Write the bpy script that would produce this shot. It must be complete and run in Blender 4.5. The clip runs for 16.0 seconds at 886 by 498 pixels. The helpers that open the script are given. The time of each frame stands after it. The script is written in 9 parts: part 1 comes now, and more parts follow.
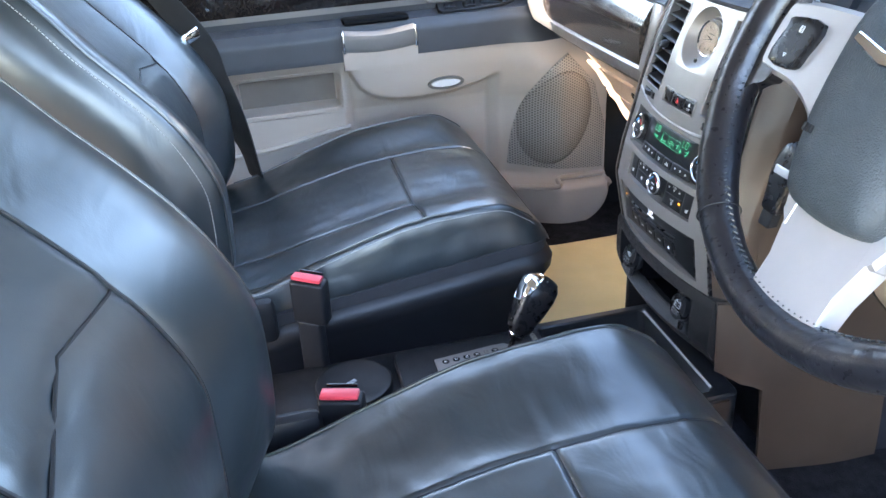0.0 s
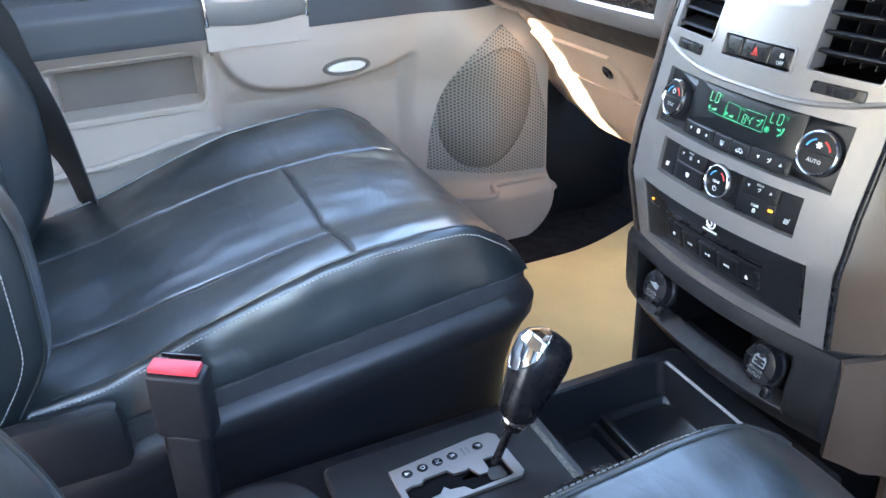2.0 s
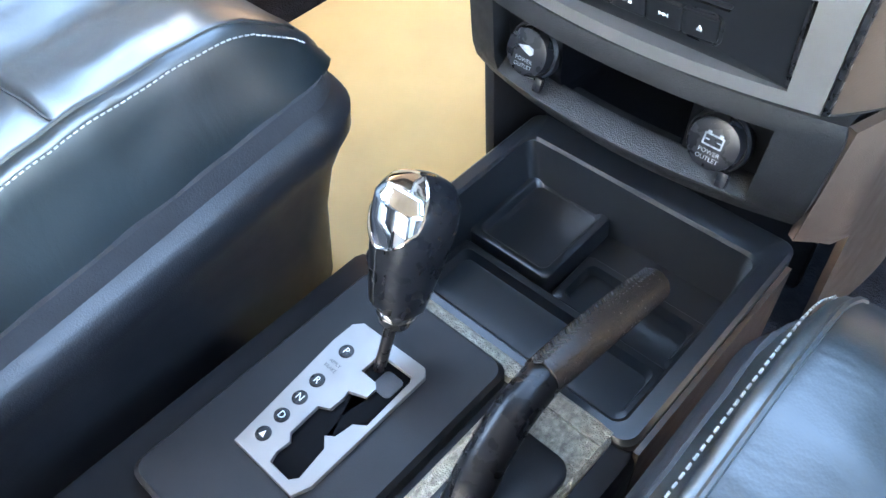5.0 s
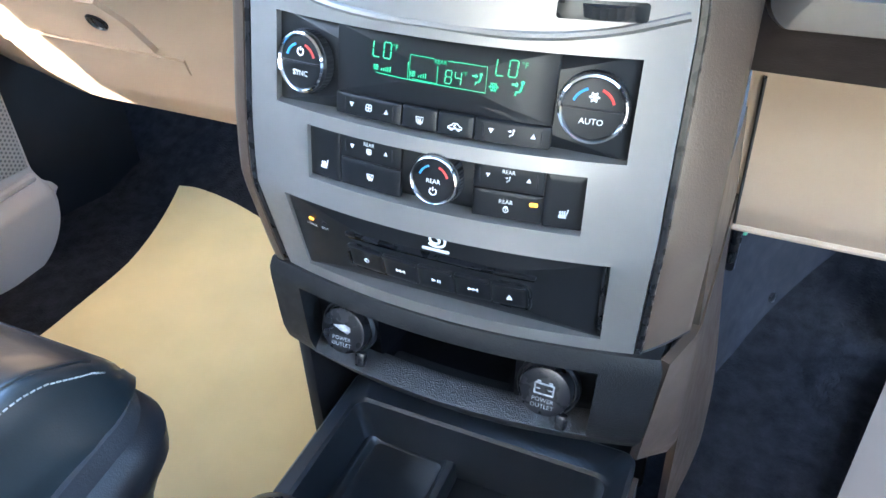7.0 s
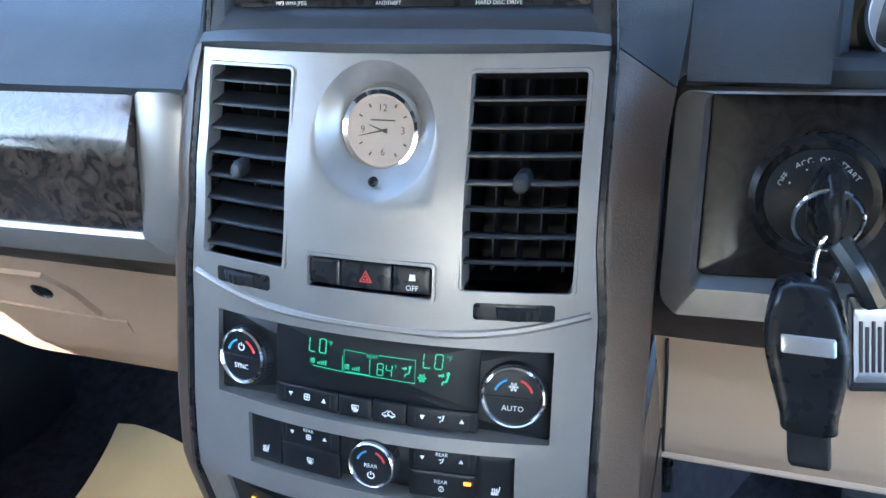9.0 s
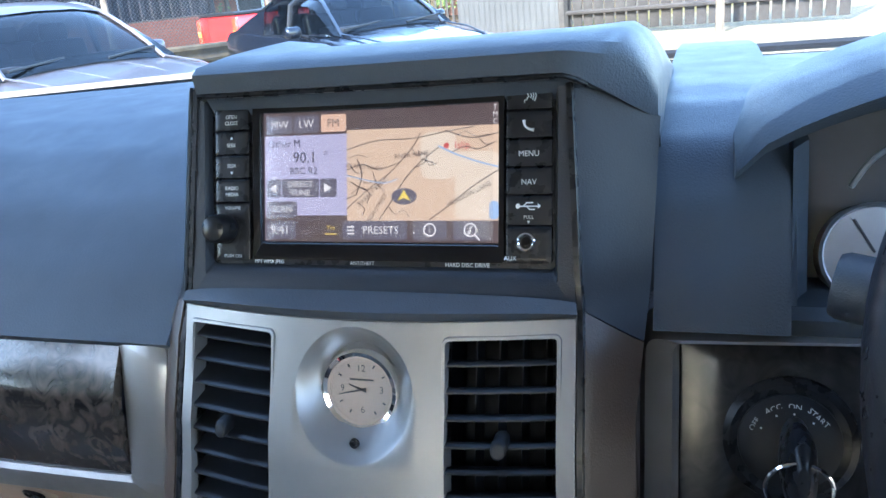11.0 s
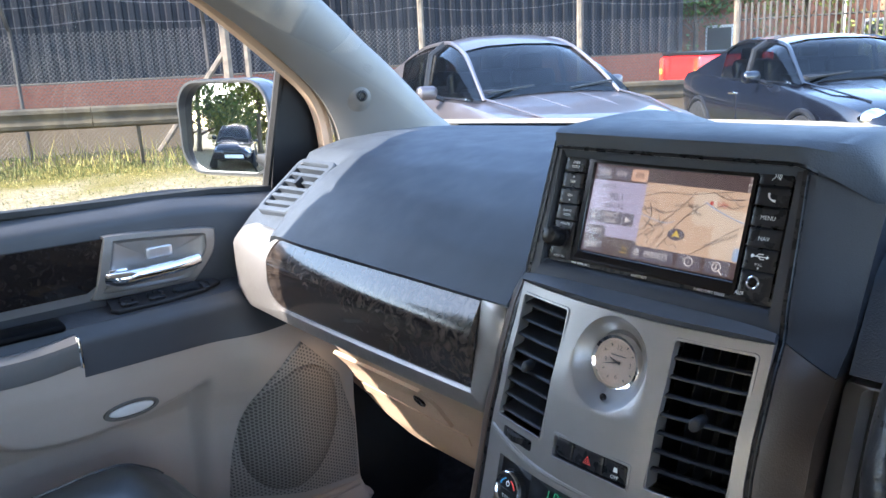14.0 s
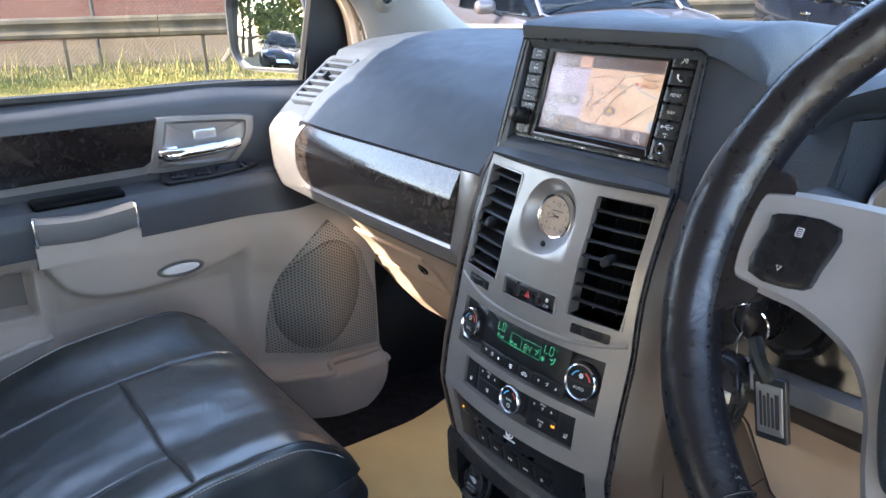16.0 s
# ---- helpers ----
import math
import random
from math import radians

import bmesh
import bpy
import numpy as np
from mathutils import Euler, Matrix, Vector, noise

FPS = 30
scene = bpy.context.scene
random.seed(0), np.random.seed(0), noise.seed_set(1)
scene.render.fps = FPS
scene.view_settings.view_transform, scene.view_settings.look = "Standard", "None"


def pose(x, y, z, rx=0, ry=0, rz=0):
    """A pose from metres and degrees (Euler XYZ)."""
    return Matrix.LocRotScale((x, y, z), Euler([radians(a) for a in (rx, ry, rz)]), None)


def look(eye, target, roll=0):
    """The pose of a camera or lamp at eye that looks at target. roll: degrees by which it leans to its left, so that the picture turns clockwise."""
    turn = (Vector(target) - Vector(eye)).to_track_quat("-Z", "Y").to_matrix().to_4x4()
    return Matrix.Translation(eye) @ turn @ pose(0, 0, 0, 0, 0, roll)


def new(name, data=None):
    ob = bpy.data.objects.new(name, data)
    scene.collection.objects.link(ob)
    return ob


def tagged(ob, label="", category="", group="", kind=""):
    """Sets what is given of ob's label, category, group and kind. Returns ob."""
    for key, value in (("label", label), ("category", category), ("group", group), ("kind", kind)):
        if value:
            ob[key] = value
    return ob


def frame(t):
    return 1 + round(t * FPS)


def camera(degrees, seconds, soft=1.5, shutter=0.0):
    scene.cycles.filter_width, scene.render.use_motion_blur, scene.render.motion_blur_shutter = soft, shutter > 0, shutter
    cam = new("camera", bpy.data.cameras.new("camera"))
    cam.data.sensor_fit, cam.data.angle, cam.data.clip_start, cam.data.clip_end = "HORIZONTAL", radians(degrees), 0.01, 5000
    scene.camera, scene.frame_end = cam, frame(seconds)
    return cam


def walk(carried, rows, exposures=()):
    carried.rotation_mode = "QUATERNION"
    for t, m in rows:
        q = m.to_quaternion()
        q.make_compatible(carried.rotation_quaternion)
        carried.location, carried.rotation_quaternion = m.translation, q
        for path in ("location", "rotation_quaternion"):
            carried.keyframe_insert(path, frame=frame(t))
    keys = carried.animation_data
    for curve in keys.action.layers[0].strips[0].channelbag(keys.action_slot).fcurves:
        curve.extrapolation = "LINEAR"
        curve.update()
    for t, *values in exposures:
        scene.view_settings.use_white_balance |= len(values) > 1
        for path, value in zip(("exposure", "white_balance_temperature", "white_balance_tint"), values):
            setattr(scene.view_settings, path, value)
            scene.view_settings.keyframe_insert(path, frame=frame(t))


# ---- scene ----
cam = camera(59.0, 16.0)
METRES, SIDE, BACK, EYE, TILT, LEAN, TURN = 1.45, 0.871, -0.547, 1.394, -28.0, 3.5, 76.7
ROWS = [
    (0.0, 0.0, 0.0, 0.0, 0.0, 0.0, -0.0),
    (0.5, 0.0026, 0.0766, 0.0043, -2.99, 2.34, 1.18),
    (1.0, -0.0169, 0.1468, -0.003, -5.33, 3.26, 1.98),
    (1.5, -0.0338, 0.2203, 0.0099, -7.51, 2.73, 2.87),
    (2.0, -0.0497, 0.2794, 0.0256, -9.59, 0.6, 3.92),
    (2.5, -0.0534, 0.3389, 0.0306, -11.58, -3.55, 4.86),
    (3.0, -0.0524, 0.3864, 0.0383, -13.28, -8.06, 5.28),
    (5.5, -0.0234, 0.4915, 0.0748, -36.33, -26.27, 18.09),
    (6.0, -0.0207, 0.495, 0.0853, -42.4, -24.2, 20.11),
    (6.5, -0.0107, 0.5001, 0.1003, -46.59, -20.35, 21.02),
    (7.0, -0.0141, 0.5005, 0.1119, -49.19, -16.21, 21.57),
    (7.5, -0.0151, 0.4982, 0.1196, -51.02, -12.68, 21.77),
    (8.0, -0.0245, 0.4955, 0.1181, -52.13, -9.76, 22.2),
    (8.5, -0.022, 0.4842, 0.1309, -53.29, -7.23, 22.94),
    (9.0, -0.0123, 0.4738, 0.1513, -54.19, -5.16, 24.19),
    (9.5, -0.0037, 0.4644, 0.1638, -55.0, -3.53, 25.75),
    (10.0, 0.008, 0.4556, 0.1839, -55.84, -2.22, 27.23),
    (12.5, 0.0043, 0.4213, 0.2207, -43.62, 6.64, 24.41),
    (13.0, -0.0214, 0.3903, 0.2038, -35.69, 9.61, 20.15),
    (13.5, -0.0314, 0.347, 0.1843, -29.17, 11.71, 15.75),
    (14.0, -0.0482, 0.302, 0.1617, -24.13, 13.01, 11.82),
    (14.5, -0.0505, 0.2662, 0.1429, -20.9, 13.24, 8.76),
    (15.0, -0.042, 0.2466, 0.1236, -19.09, 12.45, 7.06),
    (15.5, -0.0408, 0.2235, 0.1046, -18.72, 10.61, 7.01),
    (16.0, -0.0418, 0.2, 0.0952, -20.24, 7.92, 8.9),
]
walk(cam, [(t, pose(SIDE, BACK, EYE, TILT, LEAN, TURN) @ pose(METRES * x, METRES * y, METRES * z, 90 + pitch, roll, yaw)) for t, x, y, z, yaw, pitch, roll in ROWS],
     exposures=[(0.0, 4.85, 6800, 14), (1.5, 5.08, 6700, 13), (3.0, 5.35, 6600, 11), (5.5, 6.07, 6850, 8), (6.5, 5.75, 6350, 7), (8.0, 5.0, 6050, 11), (10.0, 4.42, 5600, 7), (12.5, 3.58, 6050, 13), (14.5, 3.60, 6350, 14), (16.0, 3.96, 6750, 15)])

# ---- light ----
SUN_TO = Vector((-0.258, -0.793, 0.497)).normalized()
world = bpy.data.worlds.new("sky")
scene.world = world
world.use_nodes = True
wn = world.node_tree.nodes
sky = wn.new("ShaderNodeTexSky")
sky.sky_type = "NISHITA"
sky.sun_disc = False
sky.sun_elevation = math.asin(SUN_TO.z)
sky.sun_rotation = math.atan2(SUN_TO.x, SUN_TO.y)
wn["Background"].inputs["Strength"].default_value = 0.15
world.node_tree.links.new(sky.outputs[0], wn["Background"].inputs["Color"])
sun_data = bpy.data.lights.new("sun", "SUN")
sun_data.energy, sun_data.angle, sun_data.color = 1.8, radians(0.5), (1.0, 0.93, 0.82)
sun = new("sun", sun_data)
sun.matrix_world = look((-3, -8, 6), Vector((-3, -8, 6)) - SUN_TO)


# ---- materials ----
def mat(name, base, rough=0.5, metal=0.0, var=0.15, scale=8.0, bump=0.0, bscale=400.0, coat=0.0, spec=0.5, fine="noise", rvar=0.1, bdist=0.0006):
    """A surface with broad patches, fine relief and uneven gloss, in metres of the place."""
    m = bpy.data.materials.new(name)
    m.use_nodes = True
    nt = m.node_tree
    n, l = nt.nodes, nt.links
    p = n["Principled BSDF"]
    p.inputs["Metallic"].default_value = metal
    p.inputs["Specular IOR Level"].default_value = spec
    p.inputs["Coat Weight"].default_value = coat
    p.inputs["Coat Roughness"].default_value = 0.05
    tc = n.new("ShaderNodeTexCoord")
    nz = n.new("ShaderNodeTexNoise")
    nz.inputs["Scale"].default_value, nz.inputs["Detail"].default_value = scale, 6
    l.new(tc.outputs["Object"], nz.inputs["Vector"])
    ramp = n.new("ShaderNodeMapRange")
    ramp.inputs["From Min"].default_value, ramp.inputs["From Max"].default_value = 0.3, 0.7
    ramp.inputs["To Min"].default_value, ramp.inputs["To Max"].default_value = 1 - var, 1 + var
    l.new(nz.outputs["Fac"], ramp.inputs["Value"])
    mx = n.new("ShaderNodeMix")
    mx.data_type, mx.blend_type = "RGBA", "MULTIPLY"
    mx.inputs["Factor"].default_value = 1
    mx.inputs["A"].default_value = (*base, 1)
    l.new(ramp.outputs[0], mx.inputs["B"])
    l.new(mx.outputs["Result"], p.inputs["Base Color"])
    nr = n.new("ShaderNodeTexNoise")
    nr.inputs["Scale"].default_value, nr.inputs["Detail"].default_value = scale * 3.7, 4
    l.new(tc.outputs["Object"], nr.inputs["Vector"])
    rr = n.new("ShaderNodeMapRange")
    rr.inputs["From Min"].default_value, rr.inputs["From Max"].default_value = 0.3, 0.7
    rr.inputs["To Min"].default_value, rr.inputs["To Max"].default_value = max(0.02, rough - rvar), min(1, rough + rvar)
    l.new(nr.outputs["Fac"], rr.inputs["Value"])
    l.new(rr.outputs[0], p.inputs["Roughness"])
    if bump:
        b = n.new("ShaderNodeBump")
        b.inputs["Strength"].default_value, b.inputs["Distance"].default_value = bump, bdist
        if fine == "cells":
            f = n.new("ShaderNodeTexVoronoi")
            f.inputs["Scale"].default_value = bscale
            l.new(tc.outputs["Object"], f.inputs["Vector"])
            l.new(f.outputs["Distance"], b.inputs["Height"])
        else:
            f = n.new("ShaderNodeTexNoise")
            f.inputs["Scale"].default_value, f.inputs["Detail"].default_value = bscale, 3
            l.new(tc.outputs["Object"], f.inputs["Vector"])
            l.new(f.outputs["Fac"], b.inputs["Height"])
        l.new(b.outputs[0], p.inputs["Normal"])
    return m


def glow(name, color, strength):
    m = bpy.data.materials.new(name)
    m.use_nodes = True
    p = m.node_tree.nodes["Principled BSDF"]
    p.inputs["Base Color"].default_value = (0.01, 0.01, 0.01, 1)
    p.inputs["Roughness"].default_value = 0.3
    p.inputs["Emission Color"].default_value = (*color, 1)
    p.inputs["Emission Strength"].default_value = 0.82 * strength
    return m


def glass(name, color=(1, 1, 1), rough=0.0, clear=0.9):
    """A thin pane: mostly clear, with a mirror's share of gloss that grows at low angles."""
    m = bpy.data.materials.new(name)
    m.use_nodes = True
    n, l = m.node_tree.nodes, m.node_tree.links
    out = n["Material Output"]
    n.remove(n["Principled BSDF"])
    tr, gl, mx = n.new("ShaderNodeBsdfTransparent"), n.new("ShaderNodeBsdfGlossy"), n.new("ShaderNodeMixShader")
    lw, pw, ad = n.new("ShaderNodeLayerWeight"), n.new("ShaderNodeMath"), n.new("ShaderNodeMath")
    lw.inputs["Blend"].default_value = 0.5
    pw.operation, ad.operation = "POWER", "MULTIPLY_ADD"
    pw.inputs[1].default_value, ad.inputs[1].default_value, ad.inputs[2].default_value = 5.0, 0.9, 0.05
    l.new(lw.outputs["Facing"], pw.inputs[0])
    l.new(pw.outputs[0], ad.inputs[0])
    tr.inputs["Color"].default_value = (*[c * clear for c in color], 1)
    gl.inputs["Roughness"].default_value = rough
    l.new(ad.outputs[0], mx.inputs[0])
    l.new(tr.outputs[0], mx.inputs[1])
    l.new(gl.outputs[0], mx.inputs[2])
    l.new(mx.outputs[0], out.inputs["Surface"])
    return m


LEATHER = mat("black_leather", (0.0120, 0.0175, 0.0200), 0.335, var=0.3, scale=14, bump=0.12, bscale=700, fine="cells", rvar=0.03, bdist=0.0004, spec=0.85)
LEATHER_W = mat("wheel_leather", (0.010, 0.010, 0.013), 0.30, var=0.25, scale=40, bump=0.16, bscale=1100, fine="cells", rvar=0.04, spec=0.5, bdist=0.0003)
# Near-black, so the shade inside ducts, recesses and slots is in the colour.
RECESS_DARK = mat("recess_shade_black", (0.002, 0.0022, 0.003), 0.45, var=0.1, spec=0.06, rvar=0.03)
STITCH = mat("pale_thread", (0.33, 0.33, 0.32), 0.8, var=0.2, scale=200)
SEAM = mat("seam_shadow_thread", (0.012, 0.012, 0.013), 0.6)
DASH = mat("slate_dash_plastic", (0.050, 0.061, 0.076), 0.56, var=0.1, scale=10, bump=0.6, bscale=800, rvar=0.06, spec=0.28)
BLACK = mat("black_plastic", (0.012, 0.0125, 0.0145), 0.42, var=0.15, scale=20, bump=0.25, bscale=1200, rvar=0.08, spec=0.27)
BLACK_S = mat("smooth_black_plastic", (0.010, 0.0105, 0.0125), 0.28, var=0.15, scale=30, rvar=0.03, spec=0.30)
GRAIN = mat("grained_black_plastic", (0.013, 0.0135, 0.0145), 0.44, var=0.2, scale=25, bump=0.5, bscale=900, rvar=0.08, bdist=0.001, spec=0.26)
DOOR_SLATE = mat("dark_slate_door_plastic", (0.045, 0.049, 0.057), 0.50, var=0.1, scale=10, bump=0.5, bscale=900, rvar=0.06)
WHEEL_SILVER = mat("satin_wheel_paint", (0.40, 0.385, 0.38), 0.40, metal=0.45, var=0.04, scale=30, rvar=0.04)
# White base in place of the bright reflection in the chrome lens.
LAMP_LENS = mat("lamp_shine_white", (0.82, 0.81, 0.79), 0.14, var=0.05, rvar=0.02)
# Tan-grey grain, its base raised paler to carry the sunlight on it.
GRAIN_SUNLIT = mat("sunlit_grained_plastic", (0.30, 0.285, 0.235), 0.34, var=0.45, scale=260, bump=1.0, bscale=800, fine="cells", rvar=0.04, bdist=0.0012, spec=0.7)
GRAIN_C = mat("coarse_black_grain", (0.028, 0.029, 0.031), 0.40, var=0.3, scale=120, bump=0.8, bscale=1100, fine="cells", rvar=0.04, bdist=0.0008, spec=0.55)
TRAY = mat("tray_plastic", (0.013, 0.016, 0.020), 0.30, var=0.10, scale=20, rvar=0.02, spec=0.9, bump=0.12, bscale=1500, bdist=0.0002)
SHELL = mat("seat_shell_plastic", (0.013, 0.014, 0.017), 0.40, var=0.15, scale=18, bump=0.35, bscale=800, rvar=0.05, spec=0.55)
WELT = mat("ribbed_edge_band", (0.030, 0.031, 0.035), 0.62, var=0.15, scale=40, bump=0.5, bscale=600, rvar=0.05, spec=0.35)
SLAT = mat("vent_slat_plastic", (0.012, 0.0125, 0.0145), 0.36, var=0.12, scale=40, rvar=0.05, spec=0.32)
GLOSS = mat("gloss_black_panel", (0.004, 0.004, 0.005), 0.1, var=0.1, rvar=0.03)
TAUPE = mat("dark_taupe_plastic", (0.062, 0.043, 0.032), 0.33, var=0.14, scale=14, bump=0.35, bscale=800, rvar=0.05, spec=0.5, bdist=0.0005)
BOARD_SHADE = mat("shaded_board", (0.018, 0.019, 0.025), 0.8, var=0.35, scale=18, bump=0.5, bscale=300, spec=0.15)
BROWN = mat("brown_trim_strip", (0.035, 0.027, 0.024), 0.5, var=0.12, bump=0.4, bscale=800)
STONE = mat("stone_grey_plastic", (0.43, 0.365, 0.310), 0.5, var=0.05, scale=6, bump=0.4, bscale=900, rvar=0.05)
PILLAR = mat("grey_pillar_plastic", (0.145, 0.136, 0.124), 0.5, var=0.05, scale=6, bump=0.4, bscale=900, rvar=0.05)
TAN = mat("tan_plastic", (0.47, 0.34, 0.24), 0.5, var=0.05, scale=6, bump=0.5, bscale=800, rvar=0.05)
SILVER = mat("satin_silver_paint", (0.252, 0.239, 0.231), 0.38, metal=0.6, var=0.04, scale=30, rvar=0.05, bump=0.05, bscale=2500)
CHROME = mat("chrome", (0.85, 0.86, 0.88), 0.06, metal=1.0, var=0.03, rvar=0.03)
BRUSHED = mat("brushed_alloy", (0.55, 0.55, 0.56), 0.33, metal=0.9, var=0.06, scale=60, rvar=0.04)
CARPET = mat("charcoal_carpet", (0.019, 0.019, 0.022), 0.95, var=0.4, scale=60, bump=1.0, bscale=420, spec=0.1, bdist=0.003)
MAT_BEIGE = mat("beige_paper_mat", (0.78, 0.55, 0.24), 0.55, var=0.08, scale=9, bump=0.2, bscale=60, rvar=0.08)
RED = mat("red_button", (0.62, 0.05, 0.07), 0.4, var=0.1, rvar=0.05)
WHITE_INK = mat("white_print", (0.78, 0.78, 0.78), 0.6, var=0.05)
WORN_INK = mat("worn_print", (0.30, 0.31, 0.32), 0.6, var=0.5, scale=300)
DARK_INK = mat("dark_print", (0.05, 0.05, 0.055), 0.5)
BLUE_INK = mat("blue_print", (0.05, 0.30, 0.60), 0.5)
RED_INK = mat("red_print", (0.75, 0.06, 0.05), 0.5)
CREAM = mat("cream_dial", (0.47, 0.37, 0.30), 0.45, var=0.05, scale=60)
LINING = mat("grey_headlining", (0.45, 0.43, 0.40), 0.9, var=0.06, bump=0.4, bscale=500)
RUBBER = mat("black_rubber", (0.012, 0.012, 0.012), 0.7, var=0.2)
GLASS = glass("window_glass", (0.97, 1.0, 0.985), clear=0.93)
LENS = glass("dial_glass", clear=0.97)
GREEN = glow("green_segments", (0.05, 0.95, 0.45), 0.048)
AMBER = glow("amber_lamp", (1.0, 0.38, 0.03), 0.16)


def wood(name="burl_wood_lacquer", vein=(0.065, 0.050, 0.041)):
    m = mat(name, (0.012, 0.010, 0.009), 0.16, var=0.2, coat=0.35, rvar=0.03, spec=0.28)
    n, l = m.node_tree.nodes, m.node_tree.links
    p = n["Principled BSDF"]
    tc = n.new("ShaderNodeTexCoord")
    warp = n.new("ShaderNodeTexNoise")
    warp.inputs["Scale"].default_value, warp.inputs["Detail"].default_value = 55, 6
    warp.inputs["Distortion"].default_value = 2.5
    l.new(tc.outputs["Object"], warp.inputs["Vector"])
    ramp = n.new("ShaderNodeValToRGB")
    ramp.color_ramp.elements[0].position, ramp.color_ramp.elements[0].color = 0.35, (0.006, 0.005, 0.005, 1)
    ramp.color_ramp.elements[1].position, ramp.color_ramp.elements[1].color = 0.72, (*vein, 1)
    l.new(warp.outputs["Fac"], ramp.inputs[0])
    l.new(ramp.outputs[0], p.inputs["Base Color"])
    return m




def creased(m, scale, stretch, dist, amount):
    """Adds soft folds below the fine grain of a leather."""
    n, l = m.node_tree.nodes, m.node_tree.links
    fine = n["Bump"]
    tc, mp, nz, b = n["Texture Coordinate"], n.new("ShaderNodeMapping"), n.new("ShaderNodeTexNoise"), n.new("ShaderNodeBump")
    mp.inputs["Scale"].default_value = stretch
    nz.inputs["Scale"].default_value, nz.inputs["Detail"].default_value, nz.inputs["Distortion"].default_value = scale, 3, 0.8
    l.new(tc.outputs["Object"], mp.inputs["Vector"])
    l.new(mp.outputs[0], nz.inputs["Vector"])
    b.inputs["Strength"].default_value, b.inputs["Distance"].default_value = amount, dist
    l.new(nz.outputs["Fac"], b.inputs["Height"])
    l.new(b.outputs[0], fine.inputs["Normal"])


creased(LEATHER, 7, (1.6, 2.6, 1.6), 0.02, 0.10)
creased(LEATHER_W, 38, (1.0, 1.0, 1.0), 0.006, 0.35)
for lm, cw in ((LEATHER, 0.45), (LEATHER_W, 0.3)):
    lm.node_tree.nodes["Principled BSDF"].inputs["Coat Weight"].default_value = cw
    lm.node_tree.nodes["Principled BSDF"].inputs["Coat Roughness"].default_value = 0.30
WOOD = wood()
WOOD_D = wood("dark_door_lacquer", (0.022, 0.017, 0.015))
WOOD_M = wood("dulled_burl_lacquer", (0.027, 0.024, 0.024))
WOOD_M.node_tree.nodes["Principled BSDF"].inputs["Coat Roughness"].default_value = 0.32


# ---- mesh helpers ----
def link(name, bm, material, parent=None, label="", sharp=38):
    me = bpy.data.meshes.new(name)
    bmesh.ops.recalc_face_normals(bm, faces=bm.faces)
    bm.to_mesh(me)
    bm.free()
    me.materials.append(material)
    me.polygons.foreach_set("use_smooth", [True] * len(me.polygons))
    me.set_sharp_from_angle(angle=radians(sharp))
    ob = new(name, me)
    if parent is not None:
        ob.parent = parent
        top = parent
        if top.parent is None:
            ob.matrix_parent_inverse = Matrix.Translation(-Vector(top.location))
    if label:
        ob["label"] = label
    return ob


part = link


def thing(name, at, label, category, group="", kind=""):
    ob = new(name)
    ob.location = at
    ob.empty_display_size = 0.05
    return tagged(ob, label, category, group, kind)


def solid(name, bm, material, label, category="", group="", kind=""):
    return tagged(link(name, bm, material), label, category, group, kind)


def box(cx, cy, cz, sx, sy, sz, bev=0.0, seg=2, turn=None, bm=None):
    """A bevelled block; turn: a matrix about its middle."""
    b = bmesh.new()
    bmesh.ops.create_cube(b, size=1)
    for v in b.verts:
        v.co = Vector((v.co.x * sx, v.co.y * sy, v.co.z * sz))
    if bev:
        bmesh.ops.bevel(b, geom=b.edges[:], offset=min(bev, 0.49 * min(sx, sy, sz)), segments=seg, profile=0.5, affect="EDGES")
    m = Matrix.Translation((cx, cy, cz)) @ (turn or Matrix())
    b.transform(m)
    if bm is None:
        return b
    tmp = bpy.data.meshes.new("tmp")
    b.to_mesh(tmp)
    b.free()
    bm.from_mesh(tmp)
    bpy.data.meshes.remove(tmp)
    return bm


def rrect(x0, x1, z0, z1, r, n=5):
    """A rectangle with round corners, anticlockwise."""
    r = min(r, 0.499 * (x1 - x0), 0.499 * (z1 - z0))
    pts = []
    for cx, cz, a0 in ((x1 - r, z1 - r, 0), (x0 + r, z1 - r, 90), (x0 + r, z0 + r, 180), (x1 - r, z0 + r, 270)):
        for i in range(n + 1):
            a = radians(a0 + 90 * i / n)
            pts.append((cx + r * math.cos(a), cz + r * math.sin(a)))
    return pts


def circle(cx, cz, r, n=40):
    return [(cx + r * math.cos(2 * math.pi * i / n), cz + r * math.sin(2 * math.pi * i / n)) for i in range(n)]


